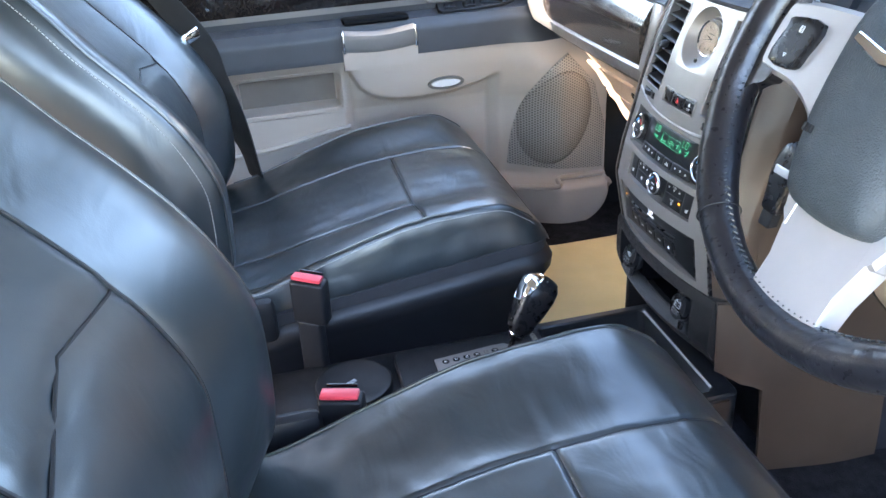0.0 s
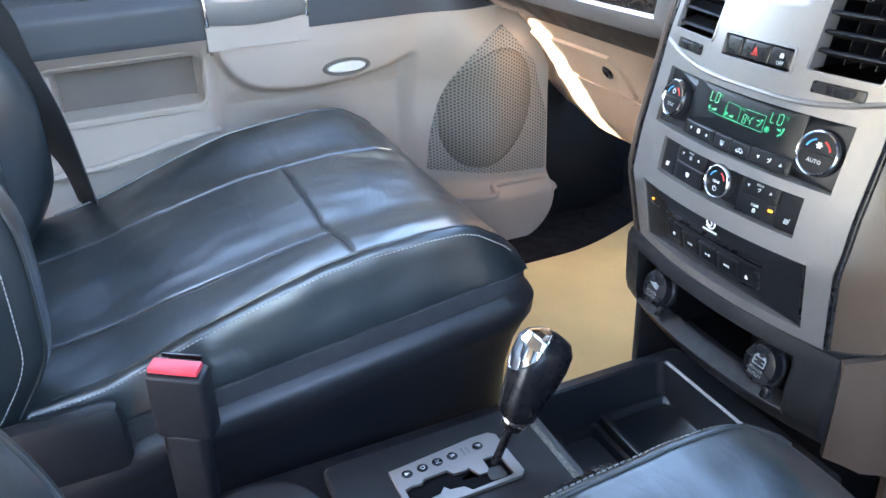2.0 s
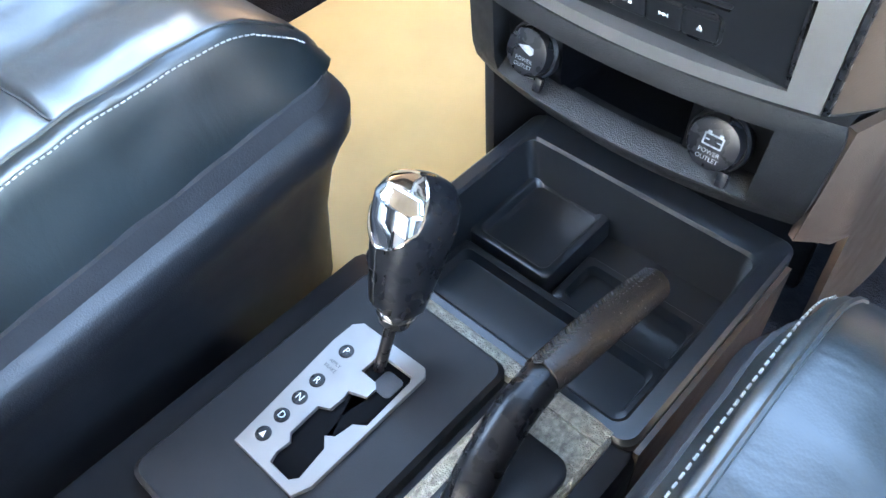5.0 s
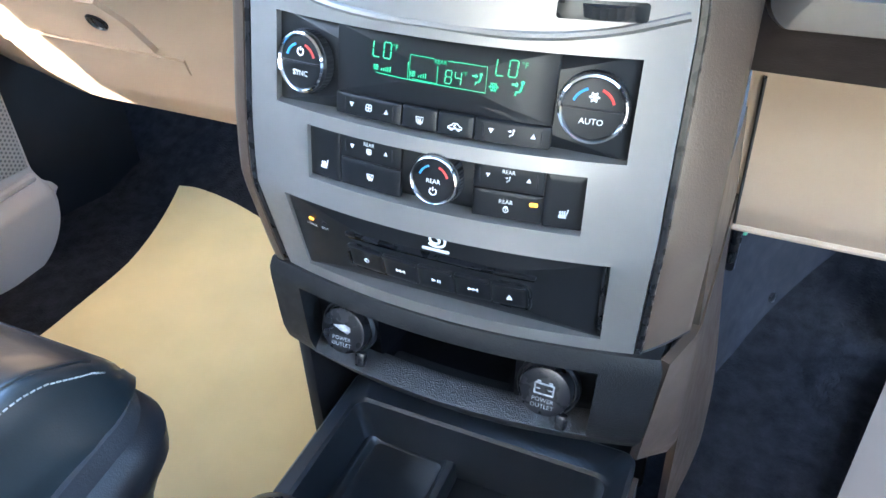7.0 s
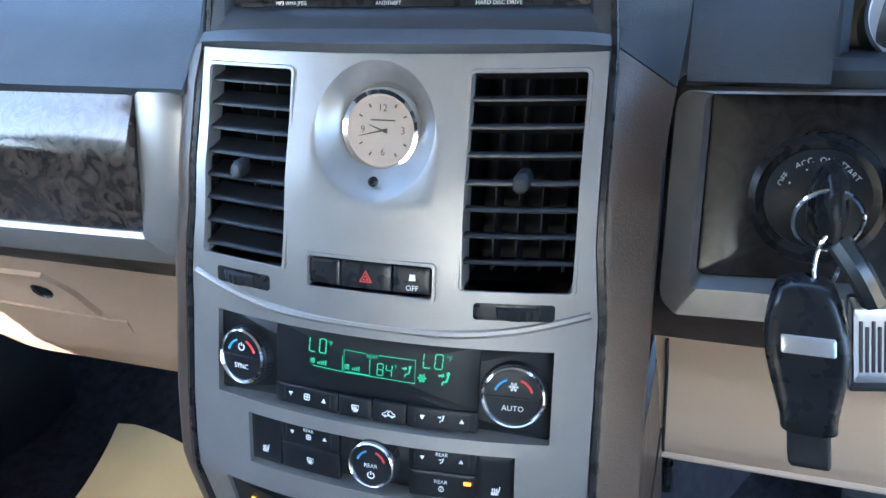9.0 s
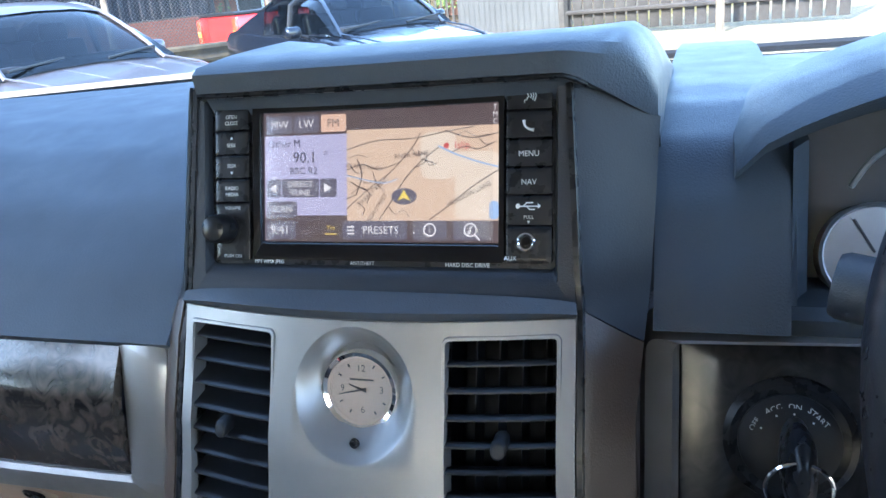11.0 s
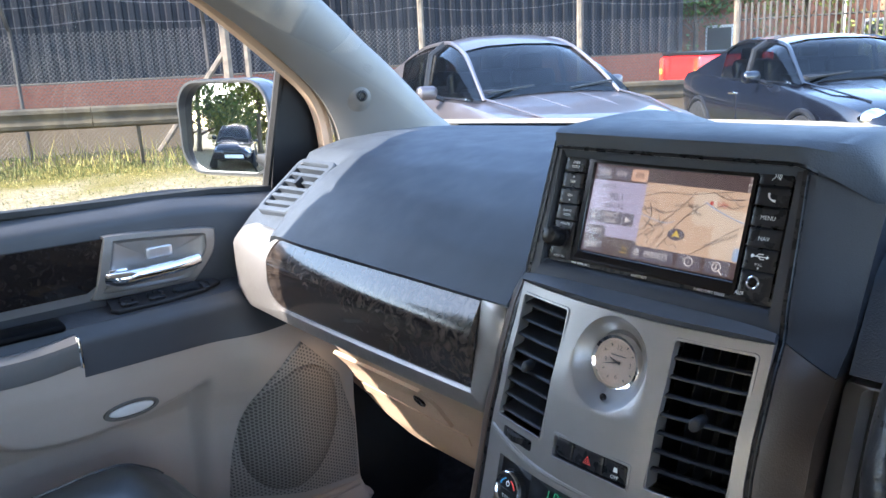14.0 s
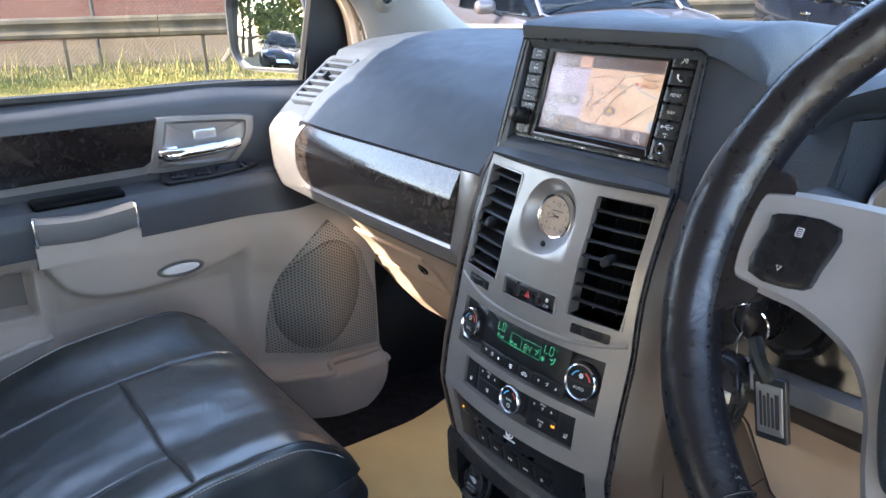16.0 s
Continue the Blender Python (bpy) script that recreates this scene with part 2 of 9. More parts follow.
def plate(pts, d0, d1, to, bev=0.0008, bm=None):
    """An outline with thickness from depth d0 (back) to d1 (front), its front rim softened; to(x, z, d) lays it into the place."""
    bm = bm or bmesh.new()
    cx, cz = sum(p[0] for p in pts) / len(pts), sum(p[1] for p in pts) / len(pts)
    rings = []
    for inset, d in ((0, d0), (0, d1 - bev), (bev * 0.3, d1 - bev * 0.3), (bev, d1)):
        ring = []
        for x, z in pts:
            dx, dz = x - cx, z - cz
            k = math.hypot(dx, dz) or 1
            ring.append(bm.verts.new(to(x - dx / k * inset, z - dz / k * inset, d)))
        rings.append(ring)
    n = len(pts)
    for a, b in zip(rings, rings[1:]):
        for i in range(n):
            bm.faces.new((a[i], a[(i + 1) % n], b[(i + 1) % n], b[i]))
    f = rings[-1]
    if n >= 12:
        for k in (0.66, 0.33):
            g = [bm.verts.new(to(cx + (x - cx) * k, cz + (z - cz) * k, d1)) for x, z in pts]
            for i in range(n):
                bm.faces.new((f[i], f[(i + 1) % n], g[(i + 1) % n], g[i]))
            f = g
    c = bm.verts.new(to(cx, cz, d1))
    for i in range(n):
        bm.faces.new((f[i], f[(i + 1) % n], c))
    bm.faces.new(list(reversed(rings[0])))
    return bm


def nplate(pts, d0, d1, to, bev, dome=0.0):
    """Like plate, for outlines with hollows."""
    bm = bmesh.new()
    n = len(pts)
    rings = []
    for inset, d in ((0, d0), (0, d1 - bev), (bev, d1)):
        r = []
        for i, (x, z) in enumerate(pts):
            tx, tz = pts[(i + 1) % n][0] - pts[i - 1][0], pts[(i + 1) % n][1] - pts[i - 1][1]
            k = math.hypot(tx, tz) or 1
            r.append(bm.verts.new(to(x - tz / k * inset, z + tx / k * inset, d)))
        rings.append(r)
    for a, b in zip(rings, rings[1:]):
        for i in range(n):
            bm.faces.new((a[i], a[(i + 1) % n], b[(i + 1) % n], b[i]))
    bm.faces.new(rings[-1])
    bm.faces.new(list(reversed(rings[0])))
    return bm


def frame_ring(outer, inner, d0, d1, to, bm=None, bev=0.001):
    """A rim between two outlines of as many points."""
    bm = bm or bmesh.new()
    n = len(outer)

    def ring(pts, d, toward=None, k=0.0):
        return [bm.verts.new(to(p[0] + (toward[i][0] - p[0]) * k if toward else p[0], p[1] + (toward[i][1] - p[1]) * k if toward else p[1], d)) for i, p in enumerate(pts)]

    rows = [ring(outer, d0), ring(outer, d1 - bev), ring(outer, d1, inner, 0.15), ring(inner, d1, outer, 0.15), ring(inner, d1 - bev), ring(inner, d0)]
    for a, b in zip(rows, rows[1:] + rows[:1]):
        for i in range(n):
            bm.faces.new((a[i], a[(i + 1) % n], b[(i + 1) % n], b[i]))
    return bm


def loft(rings, closed=True, caps=True, bm=None):
    """A skin over rows of points of equal number."""
    bm = bm or bmesh.new()
    vs = [[bm.verts.new(p) for p in r] for r in rings]
    n = len(rings[0])
    for a, b in zip(vs, vs[1:]):
        for i in range(n if closed else n - 1):
            j = (i + 1) % n
            bm.faces.new((a[i], a[j], b[j], b[i]))
    if closed and caps:
        bm.faces.new(list(reversed(vs[0])))
        bm.faces.new(vs[-1])
    return bm


def tube(path, r, n=8, closed=False, bm=None, taper=None):
    """A round bar along a path."""
    path = [Vector(p) for p in path]
    bm = bm or bmesh.new()
    rows, up = [], None
    m = len(path)
    for i, p in enumerate(path):
        a = path[(i - 1) % m] if closed or i else p
        b = path[(i + 1) % m] if closed or i < m - 1 else p
        t = (b - a).normalized()
        if up is None:
            up = t.orthogonal().normalized()
        up = (up - t * up.dot(t)).normalized()
        s = t.cross(up)
        k = r * (taper(i / (m - 1)) if taper else 1)
        rows.append([bm.verts.new(p + (up * math.cos(2 * math.pi * j / n) + s * math.sin(2 * math.pi * j / n)) * k) for j in range(n)])
    pairs = list(zip(rows, rows[1:])) + ([(rows[-1], rows[0])] if closed else [])
    for a, b in pairs:
        for j in range(n):
            bm.faces.new((a[j], a[(j + 1) % n], b[(j + 1) % n], b[j]))
    if not closed:
        bm.faces.new(list(reversed(rows[0])))
        bm.faces.new(rows[-1])
    return bm


def spline(pts, n=8, closed=False):
    """A smooth line through points (Catmull-Rom)."""
    P = [Vector(p) for p in pts]
    out, m = [], len(P)
    for i in range(m if closed else m - 1):
        p0, p1, p2, p3 = (P[(i + k) % m] if closed else P[min(max(i + k, 0), m - 1)] for k in (-1, 0, 1, 2))
        for j in range(n):
            t = j / n
            out.append(0.5 * (2 * p1 + (p2 - p0) * t + (2 * p0 - 5 * p1 + 4 * p2 - p3) * t * t + (3 * p1 - p0 - 3 * p2 + p3) * t ** 3))
    if not closed:
        out.append(P[-1])
    return out


def lathe(profile, m, n=40, bm=None, ridges=0, ridge=0.0):
    """A turned body: profile of (radius, height) about the axis of the matrix m."""
    bm = bm or bmesh.new()
    rows = []
    for r, h in profile:
        rows.append([bm.verts.new(m @ Vector(((r + (ridge if ridges and i % 2 else 0)) * math.cos(2 * math.pi * i / n), (r + (ridge if ridges and i % 2 else 0)) * math.sin(2 * math.pi * i / n), h))) for i in range(n)])
    for a, b in zip(rows, rows[1:]):
        for i in range(n):
            bm.faces.new((a[i], a[(i + 1) % n], b[(i + 1) % n], b[i]))
    bm.faces.new(list(reversed(rows[0])))
    bm.faces.new(rows[-1])
    return bm


def sheet(f, nu, nv, thick=0.0, bm=None):
    """A surface f(u, v) over the unit square."""
    bm = bm or bmesh.new()
    vs = [[bm.verts.new(f(i / nu, j / nv)) for j in range(nv + 1)] for i in range(nu + 1)]
    for i in range(nu):
        for j in range(nv):
            bm.faces.new((vs[i][j], vs[i + 1][j], vs[i + 1][j + 1], vs[i][j + 1]))
    if not thick:
        return bm
    # a back skin, set off away from the cabin's middle, and a closed rim
    mid = vs[nu // 2][nv // 2].co
    backs = []
    for i in range(nu + 1):
        col = []
        for j in range(nv + 1):
            du = vs[min(i + 1, nu)][j].co - vs[max(i - 1, 0)][j].co
            dv = vs[i][min(j + 1, nv)].co - vs[i][max(j - 1, 0)].co
            col.append(du.cross(dv).normalized())
        backs.append(col)
    side = -1 if backs[nu // 2][nv // 2].dot(mid - Vector((0, -0.3, 1.0))) < 0 else 1
    bs = [[bm.verts.new(vs[i][j].co + backs[i][j] * thick * side) for j in range(nv + 1)] for i in range(nu + 1)]
    for i in range(nu):
        for j in range(nv):
            bm.faces.new((bs[i][j + 1], bs[i + 1][j + 1], bs[i + 1][j], bs[i][j]))
    loop = [(i, 0) for i in range(nu)] + [(nu, j) for j in range(nv)] + [(i, nv) for i in range(nu, 0, -1)] + [(0, j) for j in range(nv, 0, -1)]
    for (a, b), (c, d) in zip(loop, loop[1:] + loop[:1]):
        bm.faces.new((vs[a][b], vs[c][d], bs[c][d], bs[a][b]))
    return bm


def lettering(name, body, size, to, x, z, d, material, parent, align="CENTER", turn=0.0, stretch=1.0):
    """Words laid at (x, z) on a surface to(x, z, d), a hair proud of it."""
    cu = bpy.data.curves.new(name, "FONT")
    cu.body, cu.size, cu.align_x, cu.align_y = body, size, align, "CENTER"
    cu.resolution_u = 2
    tmp = bpy.data.objects.new("tmp", cu)
    scene.collection.objects.link(tmp)
    me = bpy.data.meshes.new_from_object(tmp.evaluated_get(bpy.context.evaluated_depsgraph_get()))
    bpy.data.objects.remove(tmp)
    bpy.data.curves.remove(cu)
    c, s = math.cos(turn), math.sin(turn)
    for v in me.vertices:
        a, b = v.co.x * stretch, v.co.y
        v.co = to(x + a * c - b * s, z + a * s + b * c, d)
    me.name = name
    me.materials.append(material)
    ob = new(name, me)
    ob.parent = parent
    if parent.parent is None:
        ob.matrix_parent_inverse = Matrix.Translation(-Vector(parent.location))
    return ob


def smooth(e0, e1, x):
    t = min(1, max(0, (x - e0) / (e1 - e0)))
    return t * t * (3 - 2 * t)


def interp(x, xs, ys):
    return float(np.interp(x, xs, ys))


def stitches(path, gap=0.006, length=0.004, r=0.0007, bm=None):
    """Short threads along a line."""
    bm = bm or bmesh.new()
    P = [Vector(p) for p in path]
    run = 0.0
    for a, b in zip(P, P[1:]):
        d = (b - a).length
        while run < d:
            p = a + (b - a) * (run / d)
            q = p + (b - a).normalized() * length
            tube([p, p.lerp(q, 0.5), q], r, 5, bm=bm)
            run += gap
        run -= d
    return bm


# ---- the car's shell ----
def lower_profile(z):
    """How far forward the lower dash lies at a height."""
    return interp(z, [0.78, 0.80, 0.84, 0.89, 0.945, 1.0, 1.04], [0.21, 0.19, 0.155, 0.128, 0.10, 0.055, 0.018])


floor_bm = sheet(lambda u, v: (-0.84 + 1.68 * u, *(lambda s: (interp(s, [0, 0.7, 0.85, 1], [-2.3, 0.28, 0.50, 0.75]), interp(s, [0, 0.7, 0.85, 1], [0.575, 0.575, 0.68, 1.0])))(v)), 20, 40, 0.02)
solid("floor", floor_bm, CARPET, "charcoal carpet over the car floor and toe board", "floor", kind="structure")

# roof lining and the walls that close the cabin
solid("ceiling", sheet(lambda u, v: (-0.70 + 1.40 * u, -2.35 + 2.28 * v, 1.70 - 0.06 * (2 * u - 1) ** 2 - 0.05 * v ** 4), 12, 12, 0.03), LINING, "grey cloth headlining under the car roof", "ceiling", kind="structure")


def side_wall(name, x, y0, y1, z0, z1, windows):
    """A side panel with real openings."""
    bm = bmesh.new()
    cuts_y = sorted({y0, y1, *[w[0] for w in windows], *[w[1] for w in windows]})
    cuts_z = sorted({z0, z1, *[w[2] for w in windows], *[w[3] for w in windows]})
    for a, b in zip(cuts_y, cuts_y[1:]):
        for c, d in zip(cuts_z, cuts_z[1:]):
            if any(w[0] <= (a + b) / 2 <= w[1] and w[2] <= (c + d) / 2 <= w[3] for w in windows):
                continue
            box(x, (a + b) / 2, (c + d) / 2, 0.06, b - a, d - c, bm=bm)
    return solid(name, bm, STONE, "stone-grey side trim behind the front doors", "wall", kind="structure")


side_wall("wall_left", -0.80, -2.34, -0.80, 0.45, 1.76, [(-2.2, -0.95, 1.18, 1.56)])
side_wall("wall_right", 0.84, -2.34, -0.98, 0.45, 1.76, [(-2.2, -1.02, 1.18, 1.61)])
rear_bm = bmesh.new()
for x, z, sx_, sz_ in ((0, 0.80, 1.6, 0.76), (0, 1.655, 1.6, 0.09), (-0.72, 1.39, 0.16, 0.44), (0.72, 1.39, 0.16, 0.44)):
    box(x, -2.36, z, sx_, 0.04, sz_, bm=rear_bm)
solid("wall_rear", rear_bm, LINING, "grey tailgate trim round the rear window", "wall", kind="structure")
side_wall("wall_kick", 0.80, 0.10, 0.75, 0.45, 1.05, [])
# Unseen panel, added to stop sun leaking past the door's foot.
solid("wall_body", box(-0.868, -0.15, 0.75, 0.02, 2.2, 0.84), DOOR_SLATE, "unseen outer door skin, added to keep sun out below the trim", "wall", kind="structure")
solid("wall_scuttle", sheet(lambda u, v: (-0.84 + 1.68 * u, 0.70 - 0.02 * v, 0.60 + 0.63 * v), 8, 4, 0.03), BLACK, "black bulkhead ahead of the footwells", "wall", kind="structure")

# Unseen strips that close the roof-edge gap where sun got through.
for sx, nm in ((-1, "trim_cantrail_left"), (1, "trim_cantrail_right")):
    solid(nm, box(sx * 0.735, -1.68, 1.655, 0.13, 1.34, 0.05, 0.015), LINING, "grey roof-edge lining behind the front doors, unseen, added to block stray sun", "trim", kind="structure")
# roof rails over the front doors and the windscreen header
for sx, nm in ((-1, "trim_rail_left"), (1, "trim_rail_right")):
    path = spline([(sx * 0.745, -1.02, 1.72), (sx * 0.745, -0.78, 1.73), (sx * 0.740, -0.60, 1.695), (sx * 0.728, -0.40, 1.645), (sx * 0.725, -0.28, 1.608), (sx * 0.72, -0.10, 1.542)], 8)
    solid(nm, tube(path, 0.045, 10), STONE, "stone-grey roof rail trim above the door opening", "trim", kind="structure")
solid("trim_header", tube([(-0.70, -0.13, 1.625), (-0.35, -0.07, 1.655), (0, -0.05, 1.665), (0.35, -0.07, 1.655), (0.70, -0.13, 1.625)], 0.045, 10), LINING, "grey header trim over the windscreen", "trim", kind="structure")
for sx, nm in ((-1, "pillar_left"), (1, "pillar_right")):
    bm = bmesh.new()
    box(sx * 0.79, -0.90 if sx < 0 else -0.92, 1.05 if sx > 0 else 1.10, 0.07, 0.24 if sx < 0 else 0.16, 1.2 if sx > 0 else 1.3, 0.02, bm=bm)
    solid(nm, bm, STONE, "stone-grey pillar trim behind the front door", "pillar", kind="structure")

# windscreen, its pillars, the wipers
def screen_pt(u, v):
    x = -0.80 + 1.6 * u
    bow = 1 - (2 * u - 1) ** 2
    yb, yt = 0.42 + 0.27 * bow, -0.17 + 0.07 * bow
    return (x * (1 - 0.13 * v), yb + (yt - yb) * v, 1.235 + (1.60 - 1.235 + 0.06 * bow) * v - 0.02 * bow * (1 - v))


glass_ob = solid("window_screen", sheet(screen_pt, 24, 10), GLASS, "clear curved windscreen of the car", "window", kind="structure")
glass_ob.visible_shadow = False


def a_pillar(sx, name):
    """Trim from the dash corner up to the roof, flat-faced, widening at its foot."""
    rows = []
    # outer (door) edge and inner (glass) edge by height
    zs = [1.20, 1.255, 1.30, 1.345, 1.39, 1.43, 1.485, 1.56, 1.62]
    out_y = [0.215, 0.208, 0.198, 0.172, 0.125, 0.075, -0.004, -0.13, -0.24]
    inn_y = [0.52, 0.47, 0.405, 0.352, 0.298, 0.245, 0.176, 0.07, -0.02]
    out_x = [0.745, 0.745, 0.745, 0.745, 0.742, 0.738, 0.732, 0.72, 0.705]
    inn_x = [0.745, 0.742, 0.738, 0.732, 0.726, 0.72, 0.71, 0.695, 0.675]
    for z, oy, iy, ox, ix in zip(zs, out_y, inn_y, out_x, inn_x):
        row = []
        for k in range(11):
            t = k / 10
            y = oy + (iy - oy) * t
            x = ox + (ix - ox) * t - 0.030 * math.sin(math.pi * t) ** 0.7
            row.append((sx * x, y, z))
        for k in (10, 5, 0):
            t = k / 10
            row.append((sx * (ox + (ix - ox) * t + 0.035), oy + (iy - oy) * t + 0.012, z + 0.004))
        rows.append(row)
    dense = []
    cols = [spline([r[i] for r in rows], 4) for i in range(len(rows[0]))]
    for k in range(len(cols[0])):
        dense.append([c[k] for c in cols])
    t = thing(name, (sx * 0.74, 0.35, 1.2), "smooth pale grey windscreen pillar trim with a round tweeter boss", "pillar", kind="structure")
    part("cover", loft(dense), PILLAR, t)
    return t


pl = a_pillar(-1, "pillar_front_left")
a_pillar(1, "pillar_front_right")
boss_m = Matrix.Translation((-0.710, 0.231, 1.341)) @ Vector((1, -0.25, 0.05)).to_track_quat("Z", "Y").to_matrix().to_4x4()
part("boss", lathe([(0.026, -0.014), (0.019, -0.006), (0.014, 0.000), (0.011, 0.0015), (0.007, 0.001)], boss_m), PILLAR, pl)
part("sensor", lathe([(0.0095, 0), (0.009, 0.004), (0.006, 0.0045), (0.0045, 0.002)], boss_m), BLACK_S, pl, "small round black sensor")
bars = bmesh.new()
for i in range(5):
    box(-0.652 + i * 0.006, 0.222, 1.2605, 0.004, 0.004, 0.001, bm=bars)

# weather seal round the door opening
seal = spline([(-0.775, 0.19, 1.20), (-0.775, 0.195, 1.27), (-0.775, 0.175, 1.345), (-0.768, 0.10, 1.415), (-0.755, -0.02, 1.505), (-0.745, -0.14, 1.575), (-0.752, -0.30, 1.615), (-0.760, -0.62, 1.685), (-0.762, -1.0, 1.70)], 6)
solid("trim_seal", tube(seal, 0.013, 8), TAN, "pale rubber seal round the door opening", "trim", kind="structure")

w = thing("windscreen_wiper", (-0.5, 0.62, 1.24), "black wiper arm and blade on the windscreen foot", "wiper")
part("arm", tube(spline([(0.25, 0.735, 1.205), (-0.2, 0.722, 1.232), (-0.5, 0.66, 1.252), (-0.70, 0.55, 1.262)], 6), 0.008, 6), BRUSHED, w)
part("blade", tube(spline([(-0.05, 0.735, 1.236), (-0.45, 0.672, 1.262), (-0.78, 0.50, 1.270)], 6), 0.007, 6), BLACK, w)
w2 = thing("windscreen_wiper", (0.4, 0.62, 1.24), "black wiper arm and blade on the windscreen foot", "wiper")
part("arm", tube(spline([(0.70, 0.56, 1.235), (0.45, 0.69, 1.235), (0.1, 0.738, 1.232)], 6), 0.007, 6), BLACK, w2)
part("blade", tube(spline([(0.72, 0.55, 1.252), (0.42, 0.70, 1.250), (0.12, 0.745, 1.245)], 6), 0.006, 6), BLACK, w2)
solid("scuttle_panel", sheet(lambda u, v: (-0.8 + 1.6 * u, 0.665 + 0.20 * v - 0.20 * (2 * u - 1) ** 2, 1.272 - 0.034 * smooth(0.42, 0.54, u) - 0.03 * v), 32, 4, 0.008), PILLAR, "pale painted scuttle panel below the windscreen", "panel", kind="structure")

# ---- dashboard ----
PAD = ([-0.004, 0.004, 0.03, 0.075, 0.13, 0.20, 0.30, 0.42, 0.56, 0.66], [1.160, 1.168, 1.194, 1.226, 1.252, 1.267, 1.272, 1.272, 1.262, 1.235])
PAD_R = ([0.045, 0.055, 0.075, 0.10, 0.15, 0.20, 0.30, 0.42, 0.56, 0.66], [1.166, 1.190, 1.230, 1.254, 1.266, 1.270, 1.272, 1.272, 1.262, 1.235])


def pad_pt(x, s):
    """The top pad: s runs from the trim strip to the glass."""
    i = s * (len(PAD[0]) - 1)
    prof = PAD if x < 0 else PAD_R
    y, z = interp(i, range(10), prof[0]), interp(i, range(10), prof[1])
    end = max(0, abs(x) - 0.60)
    z -= 0.35 * end * end
    z -= 0.022 * smooth(-0.600, -0.622, x) * smooth(0.140, 0.122, y)
    foot = 0.43 + 0.27 * (1 - (x / 0.8) ** 2)
    if y > 0.20:
        y = 0.20 + (y - 0.20) * (foot - 0.20) / 0.46
    y += 0.012 * smooth(0.5, 0.72, abs(x))
    return (x, y, z)


def pad(name, x0, x1):
    bm = sheet(lambda u, v: pad_pt(x0 + (x1 - x0) * u, v), 48, 54, 0.012)
    return part(name, bm, DASH, dash)


dash = thing("dashboard", (0, 0.3, 1.0), "slate-grey moulded dashboard with tan lower panels", "dashboard")
pad("top_pad", -0.745, -0.134)
pad("top_pad", 0.158, 0.229)
pad("top_pad", 0.605, 0.745)
# the shelf and hollow of the instruments between the two driver-side pads
SHELF = ((0.045, 1.166), (0.043, 1.176), (0.050, 1.181), (0.070, 1.180), (0.108, 1.176), (0.120, 1.182), (0.142, 1.262), (0.20, 1.270), (0.30, 1.272), (0.45, 1.270), (0.60, 1.245))
part("instrument_shelf", sheet(lambda u, v: (0.229 + 0.376 * u, interp(v * 10, range(11), [p[0] for p in SHELF]), interp(v * 10, range(11), [p[1] for p in SHELF])), 12, 40, 0.01), DASH, dash)
for xw in (0.229, 0.605):
    cheek = bmesh.new()
    rim_ = [pad_pt(0.23, k / 36) for k in range(16)]
    ring0 = [(xw - 0.004, p[1], p[2]) for p in rim_] + [(xw - 0.004, 0.20, 1.15), (xw - 0.004, 0.05, 1.15)]
    loft([ring0, [(x + 0.008, y, z) for x, y, z in ring0]], bm=cheek)
    part("cheek", cheek, DASH, dash)
# the fine joint along the passenger pad
part("joint", tube([pad_pt(-0.66 + 0.53 * i / 20, 4.55 / 9) for i in range(21)], 0.0018, 5), DASH, dash)
part("joint", tube([pad_pt(0.16 + 0.068 * i / 8, 4.55 / 9) for i in range(9)], 0.0018, 5), DASH, dash)
bars = bmesh.new()
for i in range(4):
    p = Vector(pad_pt(-0.600 + i * 0.006, 3.9 / 9))
    box(p.x, p.y, p.z + 0.0008, 0.004, 0.005, 0.0012, bm=bars)
part("airbag_mark", bars, WHITE_INK, dash, "row of small pale printed marks")


def strip(name, x0, x1, z0, z1, material, out=0.0, lab="", rows=8):
    """A band of the lower dash, following its slope."""
    bm = sheet(lambda u, v: (x0 + (x1 - x0) * u, lower_profile(z0 + (z1 - z0) * v) - out, z0 + (z1 - z0) * v), 16, rows, 0.012)
    return part(name, bm, material, dash, lab)


strip("brown_band", -0.74, -0.135, 1.000, 1.056, BROWN, 0.002, "dark brown recessed band")
strip("brown_band", 0.135, 0.74, 1.000, 1.056, BROWN, 0.002, "dark brown recessed band")


# curved silver and wood strip, passenger side
def trim_y(x, z):
    a = abs(x)
    return -0.012 + 0.05 * (a - 0.17) ** 2 - 0.012 * math.sin(math.pi * min(1, max(0, (z - 1.04) / 0.15))) + 0.035 * smooth(1.12, 1.18, z) * 0.5


def on_trim(x, z, d):
    return (x, trim_y(x, z) - d, z)


def wood_panel(outer, inner, nm, lab, cat="trim panel"):
    t = thing(nm, (outer[0][0], 0, 1.05), lab, cat)
    part("silver_frame", frame_ring(outer, inner, -0.030, 0.006, on_trim, bev=0.003), SILVER, t, "satin silver surround")
    # the veneer follows the strip's bow, with round ends
    xa, xb = min(p[0] for p in inner), max(p[0] for p in inner)
    lo = [p for p in inner if p[1] < 1.12]
    hi = [p for p in inner if p[1] >= 1.12]

    def edge_z(pts, x):
        q = sorted(pts)
        return interp(x, [p[0] for p in q], [p[1] for p in q])

    def face(u, v):
        x = xa + 0.0006 + (xb - xa - 0.0012) * (0.5 - 0.5 * math.cos(math.pi * u))
        z0, z1 = edge_z(lo, x), edge_z(hi, x)
        return on_trim(x, z0 + (z1 - z0) * v, 0.0015)

    bm = sheet(face, 60, 12, 0.008)
    part("veneer", bm, WOOD, t, "glossy dark burl wood veneer")
    return t


